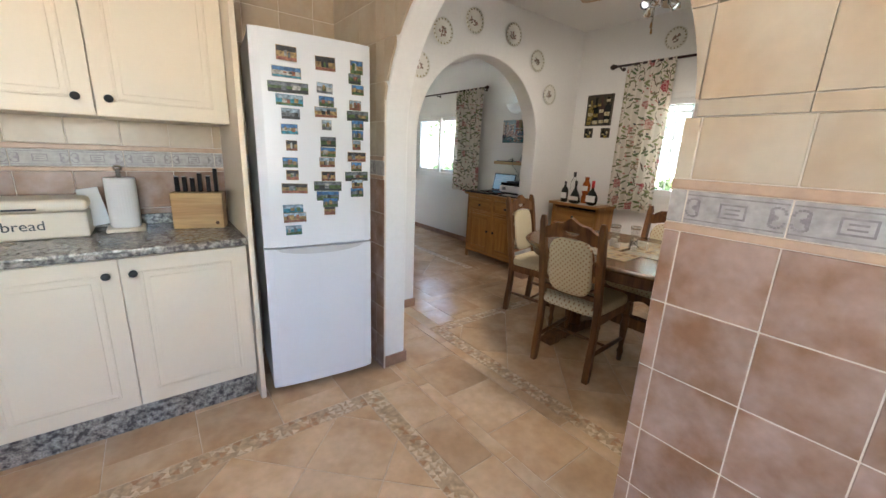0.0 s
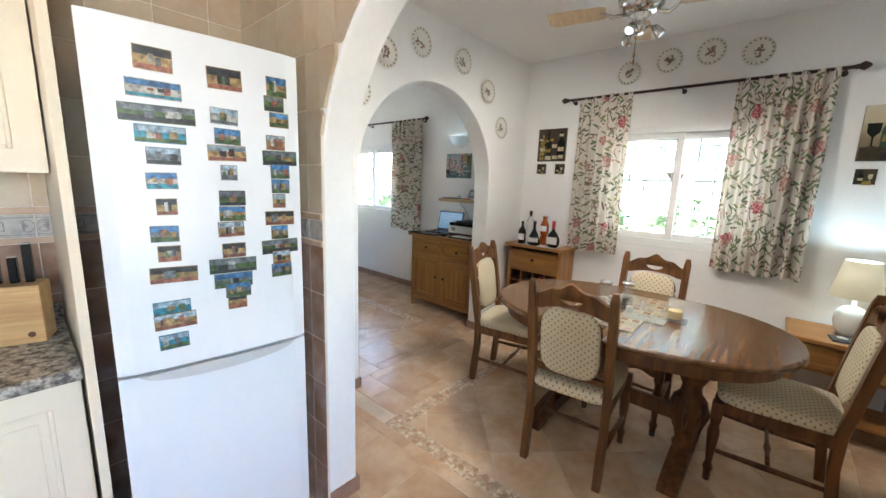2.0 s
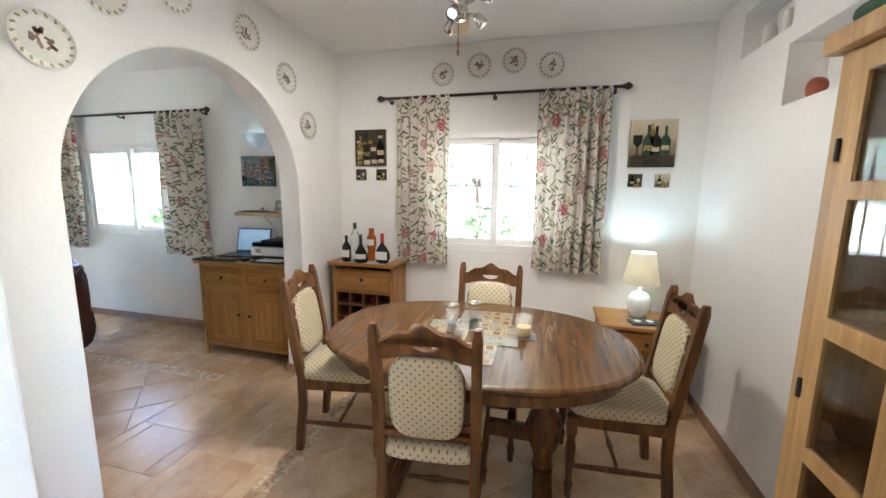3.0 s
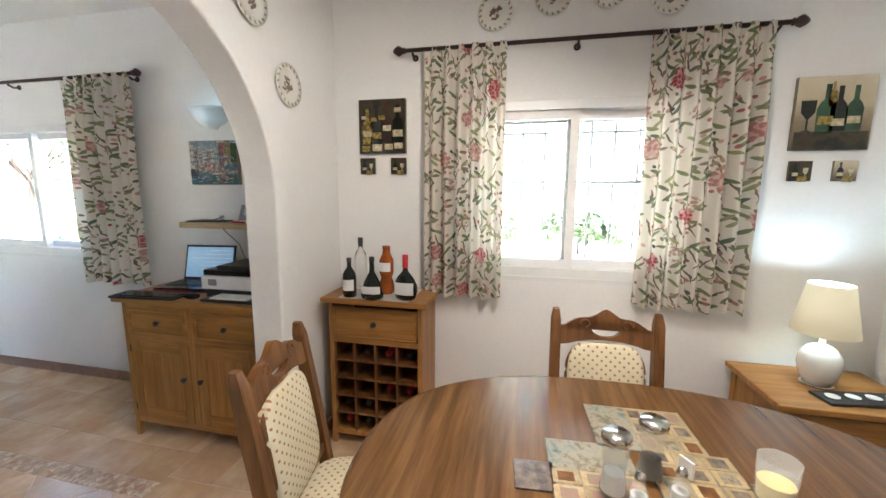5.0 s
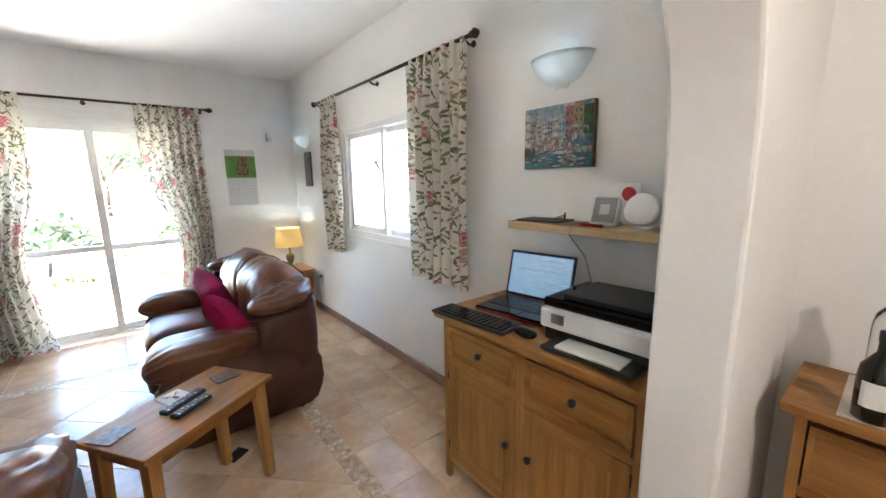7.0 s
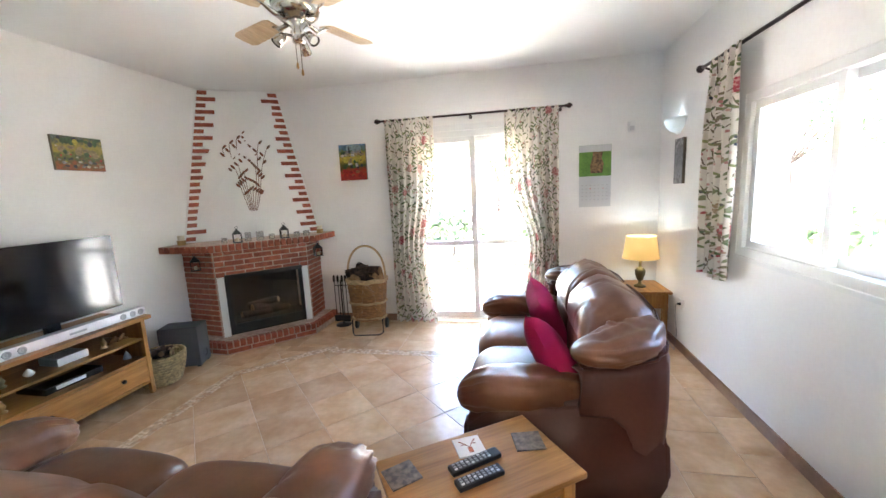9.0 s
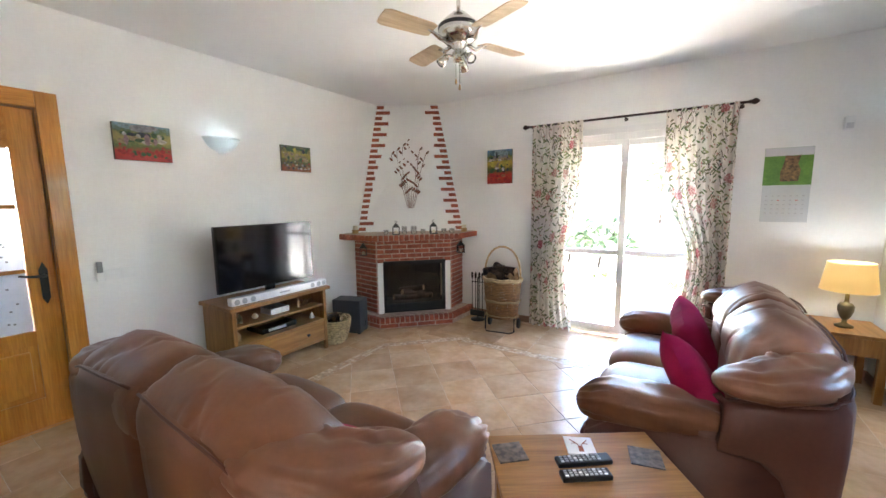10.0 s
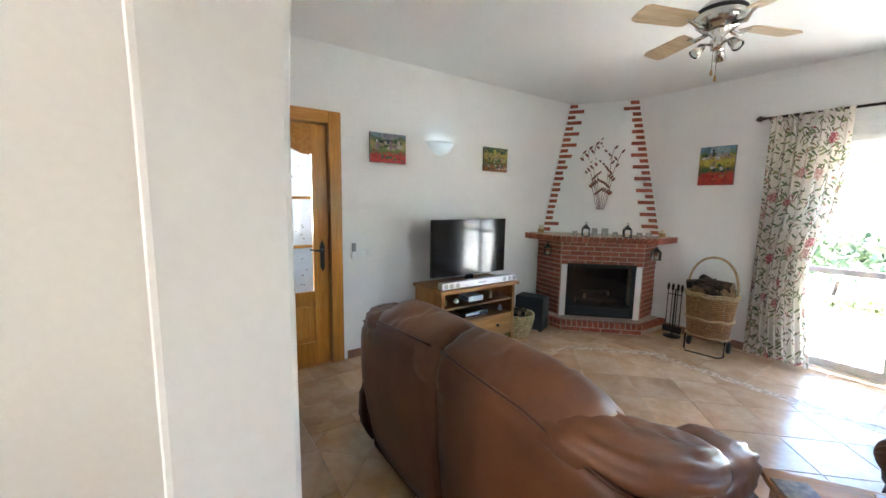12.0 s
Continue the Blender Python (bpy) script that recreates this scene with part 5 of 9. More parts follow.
mill(2.78, 1.385, M["salt"], "glass salt mill with a steel cap")
mill(2.855, 1.285, M["pepper"], "glass pepper mill with a steel cap")
for x, y, f in ((2.745, 1.34, "salt"), (2.78, 1.245, "salt")):
    g = thing("shaker", "small pear-shaped glass shaker with a chrome top", "shaker", x, y, .7695)
    part("glass_body", LA([(.018, 0), (.022, .012), (.020, .03), (.012, .055), (.010, .065)], 16), M["vessel"], g, smooth=True)
    part("filling", LA([(.0, .003), (.018, .004), (.017, .028), (.0, .034)], 14), M[f], g)
    part("cap", LA([(.0115, .066), (.012, .070), (.009, .080), (.0, .084)], 14), M["chrome"], g, smooth=True)
tc_ = thing("table_card", "small folded white card", "card", 2.87, 1.20, .7695, 30)
part("sheet", B((-.02, .02, -.003, .003, 0, .045), bev=.001, seg=1), M["paper"], tc_)
cg = thing("candle_glass", "glass tumbler with a yellow candle", "candle", 2.83, 1.035, .7665)
part("glass_body", LA([(.036, 0), (.040, .105), (.038, .105), (.034, .008), (.0, .008)], 24, close=False), M["vessel"], cg, smooth=True)
part("wax", LA([(.0, .009), (.033, .009), (.035, .05), (.0, .05)], 22), M["juice"], cg)

# wine cabinet in the corner
wr = thing("wine_cabinet", "oak cabinet with one drawer over a wine bottle rack", "cabinet", 4.085, 2.39, 0, 90)
# local: x along world y, y towards -x after the turn (front at +y)
hw, dp, ht = .27, .30, .88
part("top", B((-hw - .03, hw + .03, -.0, dp + .035, ht - .028, ht), bev=.006), M["oak_x"], wr)
for s in (-1, 1):
    part("post", B((s * hw - (.025 if s > 0 else 0), s * hw + (.025 if s < 0 else 0), dp - .03, dp, 0, ht - .028), bev=.003), M["oak"], wr)
    part("side", B((s * hw - (.018 if s > 0 else 0), s * hw + (.018 if s < 0 else 0), .0, dp - .03, .06, ht - .028)), M["oak"], wr)
    # added lining: the shade deep inside the rack is put into its colour
    part("side_lining", B((s * (hw - .0185) - (.004 if s > 0 else 0), s * (hw - .0185) + (.004 if s < 0 else 0), .013, dp - .031, .086, .62)), M["darkoak"], wr)
# the back is near black for the same shade
part("back", B((-hw + .018, hw - .018, 0, .012, .06, ht - .03)), M["sootshade"], wr)
part("floor_board", B((-hw + .018, hw - .018, .012, dp - .004, .06, .085)), M["oak"], wr)
dr = part("drawer", B((-hw + .03, hw - .03, dp - .02, dp - .003, .655, .825), bev=.003), M["oak_x"], wr)
part("drawer_moulding", B((-hw + .03, hw - .03, dp - .003, dp + .004, .655, .667), (-hw + .03, hw - .03, dp - .003, dp + .004, .813, .825), (-hw + .03, -hw + .042, dp - .003, dp + .004, .667, .813), (hw - .042, hw - .03, dp - .003, dp + .004, .667, .813)), M["oak_x"], dr)
part("knob", LA([(.006, 0), (.007, .012), (.016, .018), (.014, .028), (0, .031)], 12, pose(0, dp - .003, .74, -90)), M["iron"], dr, "round iron knob", smooth=True)
part("rail", B((-hw + .025, hw - .025, dp - .03, dp - .002, .62, .65)), M["oak_x"], wr)
# dividers and shelves take a darker oak to carry the shade inside
for i in range(1, 4):
    x = -hw + .02 + (2 * hw - .04) * i / 4
    part("divider", B((x - .006, x + .006, .02, dp - .006, .085, .62)), M["darkoak"], wr)
for j in range(1, 5):
    z = .085 + .535 * j / 5
    part("shelf", B((-hw + .02, hw - .02, .02, dp - .008, z - .006, z + .006)), M["darkoak"], wr)


def bottle(x, y, z, prof, mt, cap, label, capmat="black", lab=None, rz=0, flat=1.0):
    g = thing("bottle", label, "bottle", x, y, z, rz)
    bm = LA(prof, 20)
    for v in bm.verts:
        v.co.y *= flat if v.co.z < cap[1] else 1
    part("glass_body", bm, M[mt], g, smooth=True)
    part("stopper", LA([(cap[0], cap[1]), (cap[0] + .001, cap[1] + .002), (cap[0] + .001, cap[2]), (0, cap[2] + .001)], 14), M[capmat], g, smooth=True)
    if lab:
        bm = bmesh.new()
        r, z0, z1, fl = lab
        for i in range(8):
            a0, a1 = math.pi * (1.0 + .22 + .56 * i / 8), math.pi * (1.0 + .22 + .56 * (i + 1) / 8)
            v = [bm.verts.new((r * math.cos(a), r * math.sin(a) * fl, zz)) for a, zz in ((a0, z0), (a1, z0), (a1, z1), (a0, z1))]
            bm.faces.new(v)
        bmesh.ops.remove_doubles(bm, verts=bm.verts, dist=.0005)
        bmesh.ops.solidify(bm, geom=bm.faces[:], thickness=-.0012)
        part("paper_label", bm, M["paper"], g)
    return g


M["darkglass"] = mat("dark_bottle_glass", (0.010, 0.014, 0.010), 0.08, vary=0.02, bump=0)
M["orange"] = mat("orange_liqueur", (0.42, 0.10, 0.02), 0.12, vary=0.15, scale=20, bump=0)
zt_ = ht + .0035
rn = thing("table_runner", "cream cloth on the wine cabinet", "cloth", 3.92, 2.39, ht + .0005)
part("cloth", B((-.15, .14, -.20, .20, 0, .002)), M["linen"], rn)
bottle(3.80, 2.535, zt_, [(.028, 0), (.036, .004), (.037, .10), (.034, .13), (.012, .165), (.011, .19)], "darkglass", (.012, .19, .215), "dark squat gin bottle with a diamond label", lab=(.038, .04, .10, 1), rz=-80)
bottle(3.94, 2.53, zt_, [(.034, 0), (.035, .01), (.035, .19), (.030, .22), (.013, .245), (.013, .27)], "glass", (.014, .27, .31), "clear spirit bottle with a dark cap")
bottle(3.78, 2.395, zt_, [(.040, 0), (.060, .01), (.062, .03), (.045, .09), (.030, .12), (.014, .15), (.012, .20)], "darkglass", (.013, .20, .23), "dark bell-shaped cognac bottle", lab=(.064, .035, .075, .6), rz=-85, flat=.6)
bottle(3.92, 2.365, zt_, [(.036, 0), (.040, .01), (.040, .06), (.030, .09), (.040, .12), (.040, .19), (.022, .23), (.020, .255)], "orange", (.021, .255, .27), "amber waisted liqueur bottle", "orange", lab=(.0415, .13, .18, 1), rz=-90)
bottle(3.80, 2.215, zt_, [(.030, 0), (.055, .012), (.068, .05), (.066, .085), (.045, .125), (.015, .16), (.013, .205)], "darkglass", (.0145, .175, .245), "flat round wine bottle with a red neck", "red", lab=(.069, .035, .10, .5), rz=-95, flat=.5)
M["winecap"] = mat("wine_capsule", (0.50, 0.02, 0.05), 0.35, vary=0.1, bump=0)
rw = random.Random(8)
for i, j in ((0, 4), (1, 4), (2, 4), (1, 2), (2, 1), (3, 1), (0, 0), (2, 0), (3, 0), (1, 0), (0, 2)):
    y = 2.39 - hw + .02 + (2 * hw - .04) * (i + .5) / 4
    z = .093 + .535 * (j) / 5 + .037
    g = thing("wine_bottle", "wine bottle lying in the rack", "bottle", 3.83, y, z, 0, group="bottles in the rack")
    part("glass_body", LA([(.033, 0), (.035, .01), (.035, .10), (.014, .15), (.013, .17)], 14, Matrix.Translation((.225, 0, 0)) @ pose(0, 0, 0, 0, -90)), M["darkglass"], g, smooth=True)
    part("capsule", LA([(.0165, .15), (.0170, .225), (.0, .226)], 12, Matrix.Translation((.225, 0, 0)) @ pose(0, 0, 0, 0, -90)), M["winecap" if rw.random() > .3 else "black"], g, smooth=True)

# lamp table in the other corner
lt2 = thing("side_table", "oak side table with a drawer and shelf", "side table", 3.83, .275, 0)
part("top", B((-.21, .23, -.29, .29, .575, .602), bev=.006), M["oak_y"], lt2)
for sx in (-1, 1):
    for sy in (-1, 1):
        part("leg", B((sx * .18 - .02, sx * .18 + .02, sy * .25 - .02, sy * .25 + .02, 0, .575), bev=.003), M["oak"], lt2)
part("apron", B((-.16, .16, -.26, -.245, .40, .575), (-.16, .16, .245, .26, .40, .575), (.165, .18, -.23, .23, .40, .575)), M["oak"], lt2)
d2 = part("drawer", B((-.192, -.170, -.225, .225, .42, .565), bev=.003), M["oak_y"], lt2)
part("knob", LA([(.006, 0), (.007, .010), (.014, .016), (.012, .024), (0, .026)], 12, pose(-.192, 0, .49, 0, -90)), M["iron"], d2, smooth=True)
part("rail", B((-.185, -.165, -.23, .23, .40, .415)), M["oak_y"], lt2)
part("shelf", B((-.16, .16, -.23, .23, .12, .138), bev=.002), M["oak_y"], lt2)
lp = thing("table_lamp", "lit table lamp with a white pottery base and cream shade", "table lamp", 3.87, .285, .6025)
part("base", LA([(.060, 0), (.062, .006), (.055, .010)], 24), M["chrome"], lp, smooth=True)
part("pottery_body", LA([(.048, .011), (.066, .04), (.078, .09), (.074, .14), (.05, .175), (.03, .185), (.012, .19), (.012, .23)], 24), M["china"], lp, smooth=True)
bm = LA([(.118, .245), (.078, .465)], 32, close=False)
bmesh.ops.solidify(bm, geom=bm.faces[:], thickness=.0015)
part("shade", bm, M["shade_w"], lp, "lit cream fabric shade", smooth=True)
part("socket", LA([(.014, .231), (.015, .28), (.012, .285)], 12), M["china"], lp)
lamp("bulb_dining_lamp", "POINT", pose(3.87, .285, 1.03), 0.15, (0.62, 0.85, 1.0), .03)
tr = thing("serving_tray", "long dark tray with four small dishes", "tray", 3.74, .20, .6025, 8)
part("tray_plate", B((-.055, .055, -.17, .17, 0, .012), bev=.004), M["black"], tr)
for k in range(4):
    part("dish", LA([(.022, 0), (.026, .005), (.020, .006)], 14, Matrix.Translation((0, -.12 + .08 * k, .0125))), M["china"], tr)

def picture(name, label, x, y, z, rz, w, h, mt, t=.022):
    """Centre of the face at x, y, z; it looks to local -y."""
    g = thing(name, label, "picture", x, y, z, rz)
    part("canvas", B((-w / 2, w / 2, -t, 0, -h / 2, h / 2), bev=.002, seg=1), M["canvas"], g)
    part("painted_face", B((-w / 2 + .001, w / 2 - .001, -t - .0012, -t - .0002, -h / 2 + .001, h / 2 - .001)), M[mt], g)
    return g


def painted(g, items, t=.0235):
    """Flat painted shapes on a picture: (kind, x, z, size, material)."""
    for kind, x, z, s, mt in items:
        if kind == "b":
            o = [(-.16, 0), (.16, 0), (.17, .5), (.12, .62), (.05, .70), (.05, 1.0), (-.05, 1.0), (-.05, .70), (-.12, .62), (-.17, .5)]
        elif kind == "g":
            o = [(-.16, 0), (.16, 0), (.03, .05), (.03, .4), (.2, .6), (.22, 1.0), (-.22, 1.0), (-.2, .6), (-.03, .4), (-.03, .05)]
        elif kind == "h":
            o = [(-.5, 0), (.5, 0), (.5, .55), (0, .85), (-.5, .55)]
        elif kind == "t":
            o = [(-.5, -.14), (.5, -.14), (.5, .14), (-.5, .14)]
        else:
            o = [(-.5, -.32), (.5, -.32), (.5, .32), (-.5, .32)]
        bm = P([(x + a * s, z + c * s) for a, c in o], .0008, Matrix.Translation((0, -t - .0006 * (kind == "r"), 0)))
        bmesh.ops.recalc_face_normals(bm, faces=bm.faces)
        part("painted_shape", bm, M[mt], g)


g = picture("painting", "square canvas of dark wine bottles with pale labels", XW, 2.44, 1.83, -90, .285, .305, "art_wine")
painted(g, [("b", -.09, -.10, .20, "art_gold"), ("b", -.035, -.10, .22, "darkglass"), ("b", .03, -.09, .22, "art_brown"), ("b", .095, -.10, .22, "darkglass"), ("r", -.09, -.04, .05, "art_label"), ("r", -.03, -.05, .055, "art_gold"),
            ("r", .03, -.01, .05, "art_label"), ("r", .095, -.04, .06, "art_label"), ("r", -.10, -.125, .05, "art_gold"), ("r", -.03, -.12, .06, "art_label"), ("r", .04, -.115, .05, "art_label"), ("r", .10, -.11, .05, "art_label"),
            ("r", .095, .09, .04, "art_label"), ("r", .0, .05, .04, "art_gold"), ("r", -.05, .04, .035, "art_gold"), ("r", -.11, .05, .03, "art_label")])
g = picture("painting", "canvas of green bottles and a glass on a table", XW, .242, 1.825, -90, .305, .33, "art_pale")
painted(g, [("t", 0, -.122, .29, "art_wine"), ("b", -.03, -.09, .22, "art_green"), ("b", .02, -.08, .20, "darkglass"), ("b", .08, -.08, .20, "art_green"), ("g", -.10, -.08, .14, "darkglass"), ("r", -.03, -.03, .06, "art_gold"), ("r", .08, -.03, .05, "art_label"), ("r", .02, -.04, .05, "art_label"), ("b", -.01, .03, .11, "art_gold")])
for y, z in ((2.537, 1.605), (2.345, 1.605), (.335, 1.565), (.155, 1.565)):
    g = picture("small_picture", "small square still life of a bottle and glass", XW, y, z, -90, .095, .095, "art_wine" if y != .155 else "art_pale", .012)
    painted(g, [("b", -.02, -.035, .075, "darkglass"), ("r", -.02, -.015, .025, "art_label"), ("g", .022, -.035, .05, "art_label"), ("r", .01, -.038, .04, "art_gold")], .0135)

# decorated plates


def plate(x, y, z, r, m3, kind, seed):
    g = thing("wall_plate", "hand-painted china wall plate with a " + kind, "plate", group="plates on the walls")
    g.matrix_basis = Matrix.Translation((x, y, z)) @ m3
    part("plate_body", LA([(0, .006), (r * .62, .006), (r * .70, .012), (r, .020), (r, .017), (r * .62, .001), (0, .001)], 36, close=False), M["china"], g, smooth=True)
    rr = random.Random(seed)
    bm = bmesh.new()
    for k in range(18):
        a = 2 * math.pi * k / 18
        box(bm, -.0075, .0075, -.0042, .0042, 0, .0012, m=Matrix.Translation((r * .87 * math.cos(a), r * .87 * math.sin(a), .0178)) @ Matrix.Rotation(a + .6, 4, "Z"))
    tagged(part("rim_sprigs", bm, M["chinarim"], g), kind="stuff")
    bm = bmesh.new()
    for k in range(14):
        a, q = rr.uniform(0, 6.28), r * .42 * rr.random() ** .6
        s = rr.uniform(.006, .014)
        box(bm, -s, s, -s * .5, s * .5, 0, .001, m=Matrix.Translation((q * math.cos(a), q * math.sin(a) * .8, .0062)) @ Matrix.Rotation(rr.uniform(0, 3), 4, "Z"))
    tagged(part("painted_motif", bm, M["chinadec"], g), kind="stuff")


my = Matrix.Rotation(radians(90), 4, "X")
mx_ = Matrix.Rotation(radians(-90), 4, "Y")
for k, (x, z) in enumerate(((2.03, 1.985), (2.245, 2.255), (2.565, 2.395), (3.035, 2.385), (3.385, 2.225), (3.615, 1.95))):
    plate(x, Y2A, z, .098, my, "leafy gilt border", k)
for k, (y, z) in enumerate(((1.80, 2.39), (1.51, 2.44), (1.24, 2.455), (.965, 2.405))):
    plate(XW, y, z, .092, mx_, ("bird", "bull", "bird and flowers", "bird in leaves")[k], 20 + k)


# curtains and rods
def curtain(name, label, p, q, ztop, zbot, folds, depth=.045, gather=None, seed=0, slack=1.5, hem=0.0):
    """A gathered curtain from p to q in the plan; gather: (height, share of the width) where it is drawn to the q side."""
    g = thing(name, label, "curtain")
    rr = random.Random(seed)
    P0, P1 = Vector((*p, 0)), Vector((*q, 0))
    d = P1 - P0
    L = d.length
    nrm = Vector((-d.y, d.x, 0)).normalized()
    nu, nv = folds * 10, 34
    ph = [rr.uniform(-.5, .5) for _ in range(folds + 2)]
    am = [rr.uniform(.6, 1.15) for _ in range(folds + 2)]
    bm = bmesh.new()
    uvl = bm.loops.layers.uv.new("UVMap")
    grid = []
    for j in range(nv + 1):
        v = j / nv
        z = ztop - (ztop - zbot) * v
        row = []
        if gather:
            gz, share, drop = gather
            k = math.exp(-((z - gz) / (.42 if z > gz else .8)) ** 2)
            f = 1 - (1 - share) * k
            shift = L * (1 - f)
        else:
            f, shift = 1.0, 0.0
        for i in range(nu + 1):
            u = i / nu
            fo = u * folds
            a = am[int(fo)] * (1 - (fo % 1)) + am[int(fo) + 1] * (fo % 1)
            w = math.sin(2 * math.pi * fo + ph[int(fo)] * .3 * v)
            dd = depth * a * (0.30 + .70 * min(1, v * 4)) * w + .006 * math.sin(7 * v + fo)
            if v < .09:
                dd += .006 * math.sin(fo * 2 * math.pi * 3)
            ctr = P0 + d * (u * f) + d.normalized() * shift
            zz = z + hem * math.sin(fo * 2.1 + seed) * v
            row.append((bm.verts.new(ctr + nrm * dd + Vector((0, 0, zz))), (u * L * slack + seed * .37, zz)))
        grid.append(row)
    for ra, rb in zip(grid, grid[1:]):
        for i in range(nu):
            fc_ = bm.faces.new((ra[i][0], ra[i + 1][0], rb[i + 1][0], rb[i][0]))
            for lo_, c_ in zip(fc_.loops, (ra[i], ra[i + 1], rb[i + 1], rb[i])):
                lo_[uvl].uv = c_[1]
    part("cloth", bm, M["curtain"], g, smooth=True)
    return g


def rod(p, q, z, label):
    g = thing("curtain_rod", label, "curtain rod")
    a, b = Vector((*p, z)), Vector((*q, z))
    d = (b - a).normalized()
    part("pole", T([a, b], .011, 10), M["rod"], g, smooth=True)
    for e, s in ((a, -1), (b, 1)):
        rot = d.to_track_quat("Z", "Y").to_matrix().to_4x4() if s > 0 else (-d).to_track_quat("Z", "Y").to_matrix().to_4x4()
        part("finial", LA([(.012, 0), (.018, .006), (.012, .012), (.020, .022), (.027, .038), (.018, .055), (.006, .068), (0, .07)], 14, Matrix.Translation(e) @ rot), M["rod"], g, smooth=True)
    return g, d


def brackets(g, pts, z, nx, ny, depth):
    for x, y in pts:
        part("bracket", T([(x, y, z - .014), (x + nx * depth * .5, y + ny * depth * .5, z - .03), (x + nx * depth, y + ny * depth, z - .02)], .007, 6), M["rod"], g)
        part("bracket_plate", LA([(.018, 0), (.018, .005)], 12, Matrix.Translation((x + nx * depth, y + ny * depth, z - .02)) @ Vector((-nx, -ny, 0)).to_track_quat("Z", "Y").to_matrix().to_4x4()), M["rod"], g)


g, _ = rod((XW - .07, .48), (XW - .07, 2.28), 2.215, "dark turned curtain rod over the dining window")
brackets(g, ((XW - .07, .52), (XW - .07, 1.38), (XW - .07, 2.24)), 2.215, 1, 0, .067)
g, _ = rod((XW - .07, 4.13), (XW - .07, 6.33), 2.205, "dark turned curtain rod over the living room window")
brackets(g, ((XW - .07, 4.17), (XW - .07, 5.23), (XW - .07, 6.29)), 2.205, 1, 0, .067)
g, _ = rod((1.35, YF - .07), (3.22, YF - .07), 2.20, "dark turned curtain rod over the terrace door")
brackets(g, ((1.39, YF - .07), (2.3, YF - .07), (3.18, YF - .07)), 2.20, 0, 1, .067)
FL = "cream curtain with red flowers and green leaves, "
curtain("curtain", FL + "short and gathered", (XW - .075, 2.17), (XW - .075, 1.73), 2.225, .865, 6, seed=1, slack=1.5, hem=.008)
curtain("curtain", FL + "short and gathered", (XW - .075, 1.045), (XW - .075, .535), 2.225, .865, 7, seed=2, slack=1.5, hem=.008)
curtain("curtain", FL + "beside the laptop", (XW - .075, 4.74), (XW - .075, 4.16), 2.215, .80, 7, seed=3, slack=1.5, hem=.008)
curtain("curtain", FL + "beside the sofa", (XW - .075, 6.22), (XW - .075, 5.84), 2.215, .80, 5, seed=4, slack=1.5, hem=.008)
curtain("curtain", FL + "long and drawn", (1.92, YF - .085), (1.40, YF - .085), 2.21, .02, 7, seed=5, gather=(.85, .72, 0), slack=1.6)
curtain("curtain", FL + "long and tied back", (2.64, YF - .085), (3.16, YF - .085), 2.21, .02, 7, seed=6, gather=(.85, .55, 0), slack=1.6)


